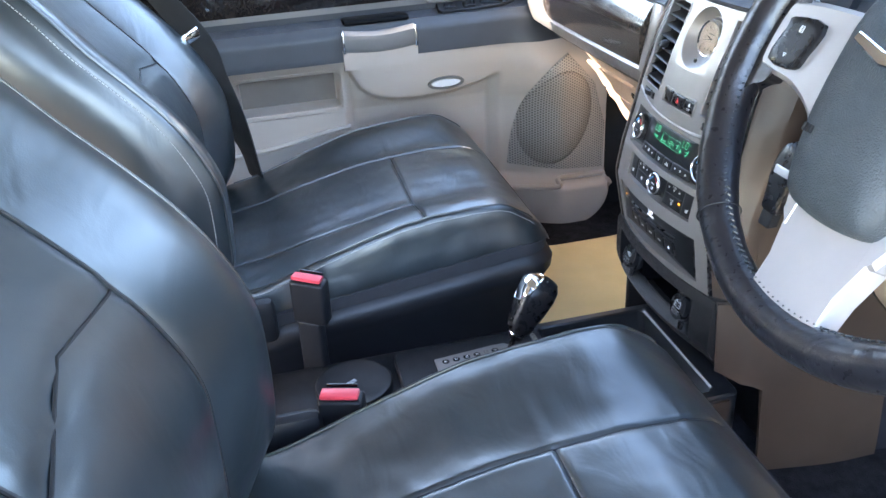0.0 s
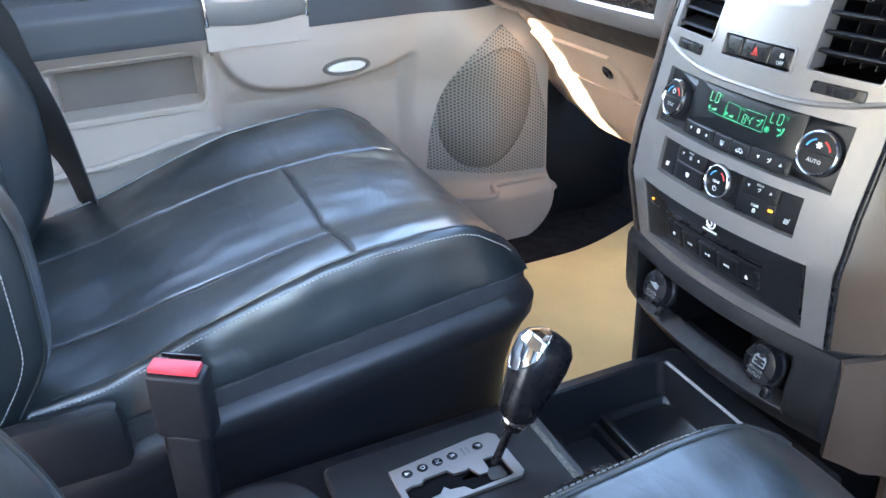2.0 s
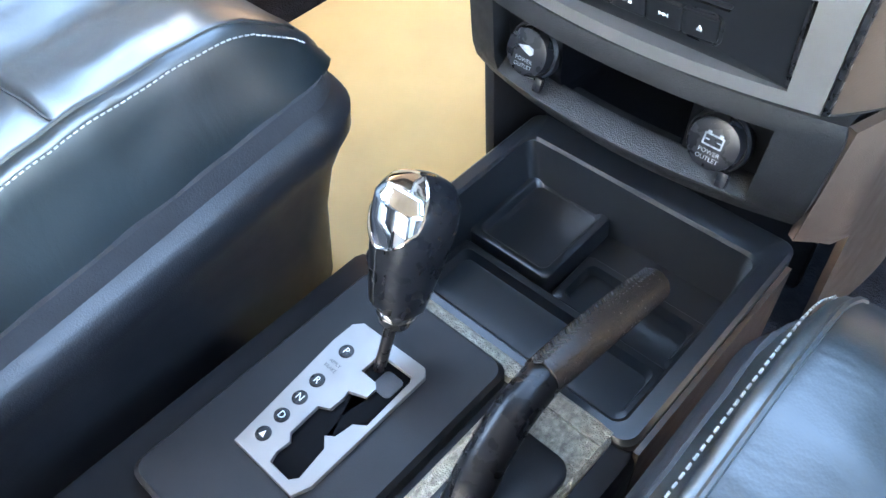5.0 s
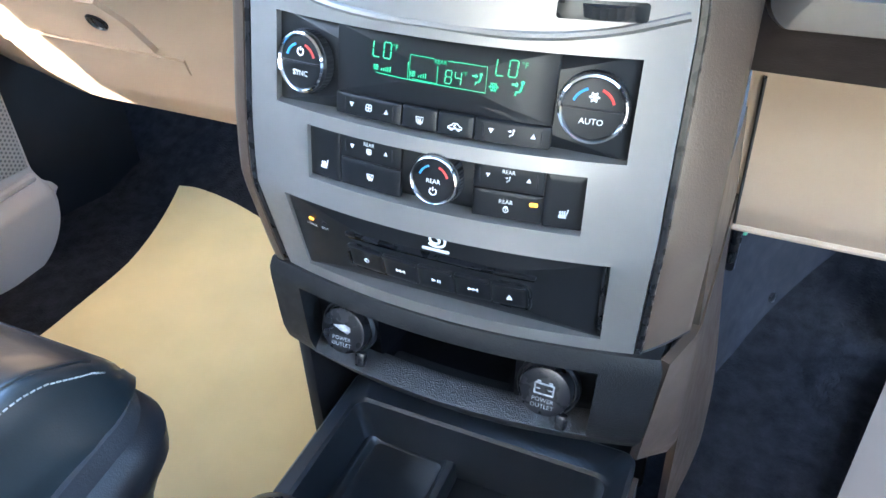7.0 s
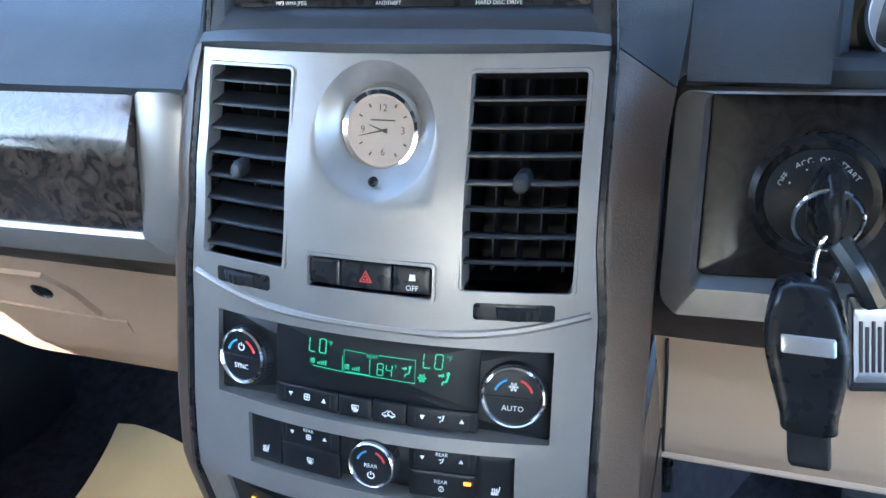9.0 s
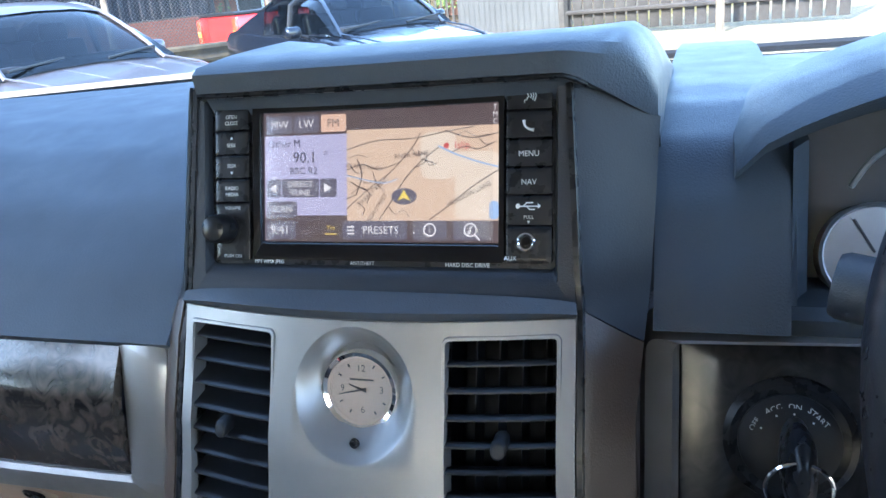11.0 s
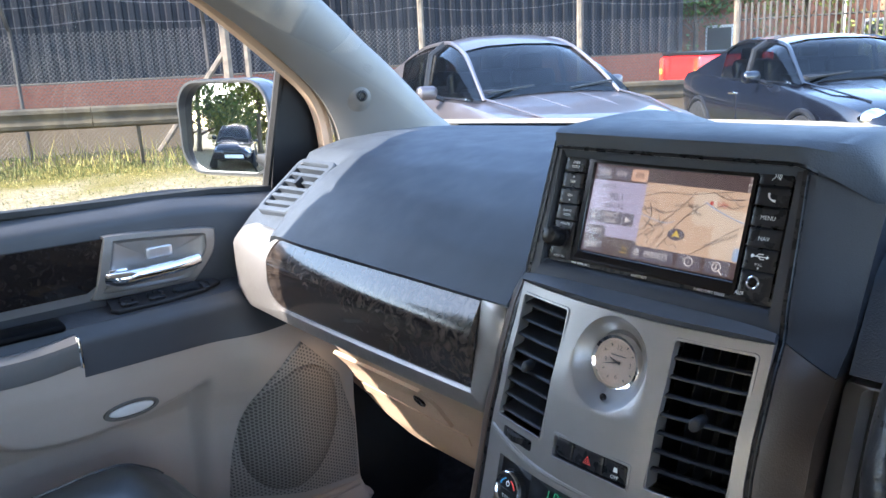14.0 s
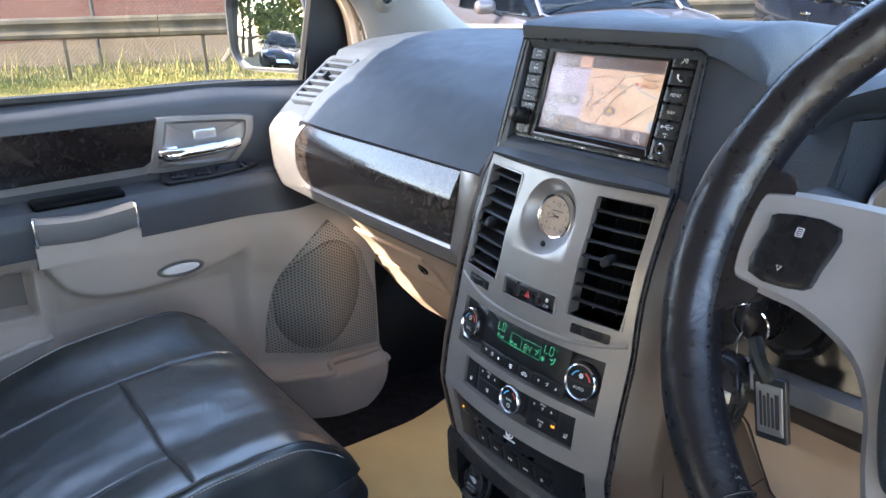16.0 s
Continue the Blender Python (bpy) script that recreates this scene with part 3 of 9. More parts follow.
def strip_outline(x0, x1, zt0, zt1, zb0, zb1, r0, r1, n=10):
    """A long four-sided outline with rounded corners, evenly stepped."""
    pts = []
    corners = [(x1, zt1, r1, 0), (x0, zt0, r0, 90), (x0, zb0, r0, 180), (x1, zb1, r1, 270)]
    for i, (x, z, r, a0) in enumerate(corners):
        cx = x + (-r if a0 in (0, 270) else r)
        cz = z + (-r if a0 in (0, 90) else r)
        for k in range(n + 1):
            a = radians(a0 + 90 * k / n)
            pts.append((cx + r * math.cos(a), cz + r * math.sin(a)))
        nx, nz, nr, na = corners[(i + 1) % 4]
        ex = nx + (-nr if na in (0, 270) else nr)
        if a0 in (0, 180):
            sx, sz = pts[-1]
            tx = nx - nr if na in (0, 270) else nx + nr
            tz = nz
            for k in range(1, 24):
                pts.append((sx + (tx - sx) * k / 24, sz + (tz - sz) * k / 24))
    return pts


wood_panel(strip_outline(-0.735, -0.137, 1.166, 1.171, 1.040, 1.050, 0.03, 0.018), strip_outline(-0.615, -0.176, 1.1655, 1.1705, 1.066, 1.074, 0.035, 0.004),
           "dash_trim", "dark glossy wood dash strip in a satin silver surround", "dash trim")

# passenger glovebox panel
def on_low(x, z, d):
    return (x, lower_profile(z) - d, z)


def low_panel(name, x0, x1, z0, z1, lab, cat):
    t = thing(name, ((x0 + x1) / 2, 0.1, z0), lab, cat)
    bm = sheet(lambda u, v: (x0 + (x1 - x0) * u, lower_profile(z0 + (z1 - z0) * v) + 0.04 * smooth(0.55, 0.76, abs(x0 + (x1 - x0) * u)), z0 + (z1 - z0) * v), 24, 24, 0.014)
    part("panel", bm, TAN, t)
    return t


glove = low_panel("glovebox", -0.76, -0.138, 0.80, 1.0, "tan moulded glovebox lid with a recessed latch and lock", "glovebox")
LAT = ((-0.606, 0.968), (-0.394, 0.970), (-0.374, 0.912), (-0.590, 0.920))


def latch_pt(u, v, d, grow=0.0):
    (ax_, az_), (bx_, bz_), (cx_, cz_), (dx_, dz_) = LAT
    x = (ax_ + (bx_ - ax_) * u) * v + (dx_ + (cx_ - dx_) * u) * (1 - v)
    z = (az_ + (bz_ - az_) * u) * v + (dz_ + (cz_ - dz_) * u) * (1 - v)
    return on_low(x, z, d)


part("latch", sheet(lambda u, v: latch_pt(u, v, 0.0065), 20, 8, 0.006), TAN, glove)
part("latch_recess", sheet(lambda u, v: (lambda x, z: on_low(x, z, 0.0014 + 0.0016 * v))(-0.600 + 0.244 * u + 0.006 * v, 0.890 + 0.020 * v - 0.006 * u), 20, 6, 0.003), TAN, glove)
lk = Matrix.Translation(on_low(-0.418, 0.944, 0.0070)) @ Vector((0, -0.87, -0.5)).to_track_quat("Z", "Y").to_matrix().to_4x4()
part("lock", lathe([(0.011, 0), (0.011, 0.002), (0.009, 0.003), (0.008, 0.001)], lk, 24), BLACK_S, glove, "round black lock barrel")
part("joint", tube([on_low(-0.145, 0.81 + 0.19 * i / 12, 0.001) for i in range(13)], 0.0015, 5), SEAM, glove)

knee = low_panel("knee_panel", 0.150, 0.76, 0.80, 1.0, "tan moulded knee panel under the steering column", "dash panel")
part("lower_lip", tube([on_low(0.155 + 0.6 * i / 20, 0.803, 0.001) for i in range(21)], 0.004, 8), TAN, knee)
part("joint", tube([on_low(0.158, 0.81 + 0.185 * i / 12, 0.001) for i in range(13)], 0.0013, 5), SEAM, knee)

# end vent of the passenger side
ev = thing("end_air_vent", (-0.66, 0.08, 1.19), "slatted silver-grey air vent at the dash end", "air vent")
A, B, C, D = Vector((-0.735, 0.128, 1.246)), Vector((-0.612, 0.118, 1.249)), Vector((-0.618, 0.030, 1.186)), Vector((-0.722, 0.032, 1.180))
nv = (B - A).cross(D - A).normalized()
nv = nv if nv.z > 0 else -nv


def on_end(x, z, d):
    return (A.lerp(B, x)).lerp(D.lerp(C, x), 1 - z) + nv * d


part("rim", frame_ring(rrect(0, 1, 0, 1, 0.12), rrect(0.10, 0.90, 0.10, 0.92, 0.08), -0.012, 0.006, on_end, bev=0.002), DASH, ev)
part("back", plate(rrect(0.08, 0.92, 0.08, 0.94, 0.05), -0.03, -0.025, on_end), BLACK, ev)
for i in range(6):
    z = 0.17 + 0.135 * i
    part("slat", plate(rrect(0.08, 0.92, z - 0.026, z + 0.026, 0.015, 2), -0.010, 0.005, on_end, 0.001), DASH, ev)
part("knob", plate(rrect(0.52, 0.60, 0.48, 0.62, 0.03, 3), -0.005, 0.012, on_end, 0.002), BLACK, ev)

# ---- centre stack ----
SZ = [0.74, 0.80, 0.858, 0.871, 0.935, 0.98, 1.04, 1.08, 1.127, 1.16, 1.20]
SY = [-0.050, -0.068, -0.073, -0.076, -0.087, -0.079, -0.063, -0.054, -0.040, -0.026, -0.010]


def on_stack(x, z, d):
    return (x, interp(z, SZ, SY) + 1.0 * x * x - d, z)


def unit_y(z):
    return 0.017 + (z - 1.213) * 0.316


def on_unit(x, z, d):
    return (x, unit_y(z) - d, z - 0.3 * d)


stack = thing("centre_stack", (0, 0, 0.8), "satin silver centre console face with vents, clock and switches", "console")


def holed(x0, x1, z0, z1, holes, to, d0, d1, step=0.012):
    """A sheet with real openings and returns into its depth."""
    xs, zs = {x0, x1}, {z0, z1}
    for h in holes:
        xs |= {h[0], h[1]}
        zs |= {h[2], h[3]}

    def fill(vals):
        vals = sorted(vals)
        out = [vals[0]]
        for a, b in zip(vals, vals[1:]):
            k = max(1, int(math.ceil((b - a) / step)))
            out += [a + (b - a) * i / k for i in range(1, k + 1)]
        return out

    xs, zs = fill(xs), fill(zs)
    bm = bmesh.new()
    vf, vb = {}, {}

    def vert(store, i, j, d):
        if (i, j) not in store:
            store[i, j] = bm.verts.new(to(xs[i], zs[j], d))
        return store[i, j]

    keep = set()
    for i in range(len(xs) - 1):
        for j in range(len(zs) - 1):
            cx, cz = (xs[i] + xs[i + 1]) / 2, (zs[j] + zs[j + 1]) / 2
            if not any(h[0] < cx < h[1] and h[2] < cz < h[3] for h in holes):
                keep.add((i, j))
    for i, j in keep:
        bm.faces.new([vert(vf, *q, d1) for q in ((i, j), (i + 1, j), (i + 1, j + 1), (i, j + 1))])
    for i, j in keep:
        for di, dj, a, b in ((-1, 0, (i, j), (i, j + 1)), (1, 0, (i + 1, j), (i + 1, j + 1)), (0, -1, (i, j), (i + 1, j)), (0, 1, (i, j + 1), (i + 1, j + 1))):
            if (i + di, j + dj) not in keep:
                bm.faces.new((vert(vf, *a, d1), vert(vf, *b, d1), vert(vb, *b, d0), vert(vb, *a, d0)))
    return bm


LV, RV = (-0.114, -0.054, 1.077, 1.183), (0.053, 0.112, 1.075, 1.183)
CL = (-0.039, 0.037, 1.1150, 1.1890)
HZ = (-0.037, 0.038, 1.069, 1.086)
HV, P2, DK = (-0.105, 0.105, 0.992, 1.043), (-0.081, 0.0875, 0.951, 0.984), (-0.101, 0.104, 0.872, 0.935)


def bez_half(z):
    return interp(z, [0.858, 0.95, 1.06, 1.10, 1.19], [0.122, 0.127, 0.126, 0.122, 0.121])


def on_bezel(x, z, d):
    return on_stack(x / 0.125 * bez_half(z), z, d)


def hx(h):
    k = 0.125 / bez_half((h[2] + h[3]) / 2)
    return (h[0] * k, h[1] * k, h[2], h[3])


part("silver_face", holed(-0.125, 0.125, 0.858, 1.192, [hx(h) for h in (LV, RV, CL, HZ, HV, P2, DK)], on_bezel, -0.012, 0.002), SILVER, stack, "satin silver face plate")
# soft rims round the openings
for h, r in ((LV, 0.004), (RV, 0.004), (HZ, 0.003)):
    part("rim", frame_ring(rrect(h[0] - 0.0022, h[1] + 0.0022, h[2] - 0.0022, h[3] + 0.0022, r), rrect(h[0], h[1], h[2], h[3], r * 0.6), -0.01, 0.0034, on_stack, bev=0.0008), SILVER, stack)
# raised brow below the vents
part("brow", tube(spline([on_stack(x, z, 0.001) for x, z in ((-0.122, 1.063), (-0.085, 1.0545), (-0.04, 1.050), (0.04, 1.0495), (0.085, 1.054), (0.122, 1.063))], 6), 0.0026, 8), SILVER, stack)
# infill between the face plate and the radio surround
part("infill", sheet(lambda u, v: (lambda x: Vector(on_stack(x, 1.1915, 0.0)).lerp(Vector((x, unit_y(1.196) - 0.006, 1.1965)), v))(-0.121 + 0.242 * u), 24, 4, 0.006), DOOR_SLATE, stack)
# core behind the face, near-black in place of the shade inside
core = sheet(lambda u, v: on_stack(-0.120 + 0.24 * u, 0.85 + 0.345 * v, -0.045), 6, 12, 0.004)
part("core", core, RECESS_DARK, stack)


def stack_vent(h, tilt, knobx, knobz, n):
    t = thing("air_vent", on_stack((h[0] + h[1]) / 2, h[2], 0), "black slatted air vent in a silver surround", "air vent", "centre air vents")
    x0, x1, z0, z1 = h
    part("duct", holed(x0 - 0.001, x1 + 0.001, z0 - 0.001, z1 + 0.001, [(x0, x1, z0, z1)], on_stack, -0.04, -0.004), RECESS_DARK, t)
    for i in range(n):
        z = z0 + (z1 - z0) * (i + 0.5) / n
        bm = bmesh.new()
        rows = []
        for k in range(5):
            x = x0 + (x1 - x0) * k / 4
            rows.append([on_stack(x, z + dz, d) for d, dz in ((-0.0005, tilt), (-0.0003, tilt + 0.0010), (-0.0012, tilt + 0.0018), (-0.004, tilt + 0.0021), (-0.017, 0.0018), (-0.017, 0.0))])
        part("slat", loft(rows, bm=bm), SLAT, t)
    for i in range(4):
        x = x0 + (x1 - x0) * (i + 0.9) / 4.6
        part("vane", plate(rrect(x - 0.0006, x + 0.0006, z0 + 0.002, z1 - 0.002, 0.0003, 1), -0.035, -0.019, on_stack, 0.0003), SLAT, t)
    part("knob", plate(rrect(knobx - 0.0042, knobx + 0.0042, knobz - 0.005, knobz + 0.005, 0.004), -0.004, 0.007, on_stack, 0.002), BLACK, t)
    return t


stack_vent(LV, -0.003, -0.087, 1.128, 8)
stack_vent(RV, 0.006, 0.083, 1.131, 8)
for x0, x1, z in ((-0.102, -0.066, 1.0655), (0.063, 0.102, 1.064)):
    wt = thing("thumb_wheel", on_stack((x0 + x1) / 2, z, 0), "black ribbed thumb wheel under the air vent", "thumb wheel", "vent thumb wheels")
    part("slot", plate(rrect(x0 - 0.002, x1 + 0.002, z - 0.0045, z + 0.0045, 0.002), -0.006, 0.0026, on_stack, 0.0003), BLACK_S, wt)
    m = Matrix.Translation(on_stack((x0 + x1) / 2, z, -0.012)) @ pose(0, 0, 0, 0, 0, 0)
    part("wheel", lathe([(0.018, -0.003), (0.0182, 0), (0.018, 0.003)], m, 60, ridges=1, ridge=0.0006), BLACK, wt)

# clock in its dished recess
clock = thing("dash_clock", on_stack(0.001, 1.151, 0), "round cream analogue clock with a chrome rim", "clock")
CX, CZ = -0.001, 1.1530
ax = Vector((0, -1, 0.22)).normalized()
cm = Matrix.Translation(on_stack(CX + 0.0005, CZ - 0.0030, -0.014)) @ ax.to_track_quat("Z", "X").to_matrix().to_4x4()
N = 64
sq = []
for i in range(N):
    a = 2 * math.pi * i / N
    c, s = math.cos(a), math.sin(a)
    k = 1 / max(abs(c), abs(s))
    sq.append((CX + 0.0385 * k * c, CZ + 0.0385 * k * s))
rows = [[on_stack(x, z, 0.002) for x, z in sq], [on_stack(CX + 0.0362 * math.cos(2 * math.pi * i / N), CZ + 0.0362 * math.sin(2 * math.pi * i / N), 0.002) for i in range(N)]]
for rr, dd in ((0.0352, 0.0012), (0.0325, -0.002), (0.028, -0.0075), (0.0225, -0.012)):
    rows.append([on_stack(CX + rr * math.cos(2 * math.pi * i / N), CZ + rr * math.sin(2 * math.pi * i / N), dd) for i in range(N)])
rows.append([cm @ Vector((0.0222 * math.sin(2 * math.pi * i / N), -0.0222 * math.cos(2 * math.pi * i / N), 0.0015)) for i in range(N)])
part("dish", loft(rows, caps=False), SILVER, clock, "dished silver surround")
part("chrome_rim", lathe([(0.0238, -0.004), (0.0238, 0.004), (0.0226, 0.0058), (0.0202, 0.005), (0.0197, 0.001)], cm, 48), CHROME, clock, "chrome rim")
part("dial", lathe([(0.0199, 0.0), (0.0199, 0.0012)], cm, 40), CREAM, clock, "cream dial")


def on_dial(x, z, d):
    return cm @ (Vector((0, 0, d)) + dial_x * x + dial_z * z)


inv = cm.to_3x3().inverted()
dial_x = inv @ Vector((1, 0, 0))
dial_z = (inv @ Vector((0, 0.22, 1)).normalized())
for k, s in enumerate(("12", "3", "6", "9")):
    a = radians(90 - 90 * k)
    lettering("numeral", s, 0.0058, on_dial, 0.0122 * math.cos(a), 0.0122 * math.sin(a), 0.0016, DARK_INK, clock)
for k in range(12):
    if k % 3:
        a = radians(30 * k)
        part("tick", plate([(0.0145 * math.cos(a) + p * math.sin(a), 0.0145 * math.sin(a) - p * math.cos(a)) if q == 0 else (0.0165 * math.cos(a) + p * math.sin(a), 0.0165 * math.sin(a) - p * math.cos(a)) for q, p in ((0, -0.0004), (1, -0.0004), (1, 0.0004), (0, 0.0004))], 0.0012, 0.0018, on_dial, 0.0001), DARK_INK, clock)
for ang, ln in ((180 - 20, 0.0085), (180 + 14, 0.0145)):
    a = radians(ang)
    c, s = math.cos(a), math.sin(a)
    part("hand", plate([(-0.003 * c - 0.0006 * s, -0.003 * s + 0.0006 * c), (-0.003 * c + 0.0006 * s, -0.003 * s - 0.0006 * c), (ln * c + 0.0002 * s, ln * s - 0.0002 * c), (ln * c - 0.0002 * s, ln * s + 0.0002 * c)], 0.002, 0.0026, on_dial, 0.0001), DARK_INK, clock, "thin dark clock hand")
part("badge", plate(rrect(-0.0075, 0.0075, 0.0052, 0.0060, 0.0004, 2), 0.0012, 0.0017, on_dial, 0.0001), DARK_INK, clock)
lens = part("glass", lathe([(0.0188, 0.004), (0.0188, 0.0043)], cm, 40), LENS, clock)
lens.visible_shadow = False
part("reset_hole", lathe([(0.0030, 0.0), (0.0028, 0.0014), (0.0016, 0.0016), (0.001, 0.0)], Matrix.Translation(on_stack(-0.0005, 1.1262, -0.0045)) @ ax.to_track_quat("Z", "X").to_matrix().to_4x4(), 20), BLACK_S, clock, "small black reset button")

# hazard row
hz = thing("hazard_switch_row", on_stack(0, HZ[2], 0), "row of black switches with a red hazard triangle", "switch")
for x0, x1 in ((HZ[0] + 0.001, -0.017), (-0.0165, 0.0145), (0.015, HZ[1] - 0.001)):
    part("switch", plate(rrect(x0, x1, HZ[2] + 0.001, HZ[3] - 0.001, 0.0015), -0.01, 0.0012, on_stack, 0.0015), BLACK_S, hz)
for r0, r1 in ((0.0045, 0.0034), (0.0022, 0.0012)):
    tri = lambda r: [(-0.001 + r * math.cos(radians(90 + 120 * i)), 1.0765 + r * math.sin(radians(90 + 120 * i))) for i in range(3)]
    part("triangle", frame_ring(tri(r0), tri(r1), 0.001, 0.0016, on_stack, bev=0.0001), RED_INK, hz, "red hazard triangle")
lettering("off_mark", "OFF", 0.0042, on_stack, 0.0265, 1.0735, 0.0016, WHITE_INK, hz)
part("skid_mark", plate([(0.0245, 1.0775), (0.0285, 1.0775), (0.0280, 1.0810), (0.0250, 1.0810)], 0.001, 0.0015, on_stack, 0.0002), WHITE_INK, hz)


# ---- climate panel ----
PANEL = mat("ink_black_panel", (0.008, 0.009, 0.011), 0.36, var=0.1, scale=30, rvar=0.02, spec=0.28)


def strokes(name, parent, to, cx, cz, s, lines, d, material=None, r=0.0003, bm=None):
    """A small printed sign drawn as thin raised lines, in units of s about (cx, cz)."""
    own = bm is None
    bm = bm or bmesh.new()
    for ln in lines:
        tube([to(cx + x * s, cz + z * s, d) for x, z in ln], r, 5, bm=bm)
    return part(name, bm, material or WHITE_INK, parent) if own else bm


def arc_pts(cx, cz, r, a0, a1, n=8):
    return [(cx + r * math.cos(radians(a0 + (a1 - a0) * i / n)), cz + r * math.sin(radians(a0 + (a1 - a0) * i / n))) for i in range(n + 1)]


FAN = [[(0, 0)] + arc_pts(0.5 * math.cos(radians(a)), 0.5 * math.sin(radians(a)), 0.5, a - 120, a + 100, 6) for a in (45, 135, 225, 315)]
MAN = [arc_pts(0.45, 0.8, 0.16, 0, 360), [(0.4, 0.5), (0.1, -0.45), (-0.35, -0.5), (-0.45, -0.95)], [(0.45, 0.4), (0.22, -0.4)], [(-1.0, 0.45), (-0.2, 0.45)], [(-0.45, 0.7), (-0.2, 0.45), (-0.45, 0.2)]]
DEMIST = [[(-0.9, 0.7), (0.9, 0.7), (0.7, -0.5), (-0.7, -0.5), (-0.9, 0.7)]] + [[(x, -0.9), (x + 0.12, -0.4), (x - 0.12, 0.0), (x, 0.4)] for x in (-0.35, 0.0, 0.35)]
CAR = [[(-1.2, -0.3), (-1.1, 0.05), (-0.7, 0.15), (-0.3, 0.55), (0.4, 0.55), (0.8, 0.15), (1.2, 0.0), (1.2, -0.3), (-1.2, -0.3)], arc_pts(-0.6, -0.35, 0.22, 180, 360), arc_pts(0.65, -0.35, 0.22, 180, 360), arc_pts(0.0, 0.1, 0.2, 40, 320)]
HEAT = [[(0.9, 1.0), (0.6, -0.3), (0.4, -0.5), (-0.9, -0.5), (-0.9, -0.85), (0.6, -0.85)]] + [[(x, -0.3), (x + 0.15, 0.0), (x - 0.1, 0.25), (x + 0.1, 0.6)] for x in (-0.65, -0.2, 0.25)]
POWER = [arc_pts(0, 0, 0.8, 125, 415, 14), [(0, 0.2), (0, 1.0)]]
FLAKE = [[(math.cos(radians(a)), math.sin(radians(a))), (-math.cos(radians(a)), -math.sin(radians(a)))] for a in (0, 60, 120)] + [arc_pts(0.85 * math.cos(radians(a)), 0.85 * math.sin(radians(a)), 0.3, a + 120, a + 240, 2) for a in range(0, 360, 60)]
SEGS = {"L": "fed", "O": "abcdef", "8": "abcdefg", "4": "bcfg"}
SEG = {"a": ((0, 2), (1, 2)), "b": ((1, 1), (1, 2)), "c": ((1, 0), (1, 1)), "d": ((0, 0), (1, 0)), "e": ((0, 0), (0, 1)), "f": ((0, 1), (0, 2)), "g": ((0, 1), (1, 1))}


def segments(word, to, x, z, w, h, d, parent):
    """Figures of lit bars with small gaps, leaning a little."""
    bm = bmesh.new()
    for k, ch in enumerate(word):
        for g in SEGS[ch]:
            (xa, za), (xb, zb) = SEG[g]
            pa, pb = Vector((xa * w, za * h / 2)), Vector((xb * w, zb * h / 2))
            pa, pb = pa.lerp(pb, 0.1), pb.lerp(pa, 0.1)
            q = [(x + k * w * 1.55 + p.x + 0.06 * p.y, z + p.y) for p in (pa, pb)]
            tube([to(*q[0], d), to((q[0][0] + q[1][0]) / 2, (q[0][1] + q[1][1]) / 2, d), to(*q[1], d)], w * 0.085, 5, bm=bm)
    return part("digits", bm, GREEN, parent)


def tri_mark(parent, to, x, z, s, up, d, material=None):
    k = 1 if up else -1
    part("arrow", plate([(x - s, z - k * s * 0.8), (x + s, z - k * s * 0.8), (x, z + k * s)][::k], d - 0.0003, d + 0.0003, to, 0.0001), material or WHITE_INK, parent)


def knob(parent, to, x, z, r, base, sign, word, low=False):
    """A ribbed dial with a chrome rim and a printed face, square to the sloping panel."""
    b = Vector(to(x, z, base))
    sx, sz = Vector(to(x + 0.01, z, base)) - Vector(to(x - 0.01, z, base)), Vector(to(x, z + 0.015, base)) - Vector(to(x, z - 0.015, base))
    n = sx.cross(sz).normalized()
    ex = (Vector((1, 0, 0)) - n * n.x).normalized()
    m = Matrix.Translation(b) @ Matrix((ex, n.cross(ex), n)).transposed().to_4x4()
    kn = part("dial", lathe([(r * 0.985, -0.003), (r, 0.002), (r * 0.975, 0.0055)], m, 96, ridges=1, ridge=0.0004), BLACK, parent, "ribbed black rotary knob")
    part("chrome_ring", lathe([(r * 0.955, 0.0052), (r * 0.945, 0.0080), (r * 0.89, 0.0090), (r * 0.83, 0.0076), (r * 0.82, 0.0064)], m, 64), CHROME, kn, "chrome ring")
    part("face", lathe([(r * 0.83, 0.0060), (r * 0.82, 0.0070), (r * 0.5, 0.0074), (0.0005, 0.0075)], m, 48), PANEL, kn)

    def face(fx, fz, d):
        return m @ Vector((fx, fz, 0.0076 + d - 0.0006 * (fx * fx + fz * fz) / (r * r)))

    for a0, a1, mt in ((110, 160, BLUE_INK), (20, 70, RED_INK)):
        bm = bmesh.new()
        tube([face(*p, 0.0002) for p in arc_pts(0, 0, r * 0.58, a0, a1)], r * 0.042, 6, bm=bm)
        part("arc", bm, mt, kn)
    if low:
        strokes("sign", kn, face, 0, -r * 0.42, r * 0.17, POWER, 0.0002, r=r * 0.022)
        lettering("word", word, r * 0.24, face, 0, -r * 0.02, 0.0003, WHITE_INK, kn)
    else:
        part("groove", plate(rrect(-r * 0.80, r * 0.80, -r * 0.03, r * 0.03, r * 0.02, 2), -0.0006, 0.0004, face, 0.0002), BLACK, kn)
        strokes("sign", kn, face, 0, r * 0.34, r * 0.15, sign, 0.0002, r=r * 0.02)
        lettering("word", word, r * 0.24, face, 0, -r * 0.34, 0.0003, WHITE_INK, kn)
    return kn


climate = thing("climate_panel", on_stack(0, HV[2], 0), "black climate control panel with green display and two dials", "climate control")
BACK_D = -0.003


def on_clim(x, z, d):
    """The control panel, set back a little in its opening."""
    return on_stack(x * 1.029 - 0.0024, z - 0.0018, d + BACK_D)


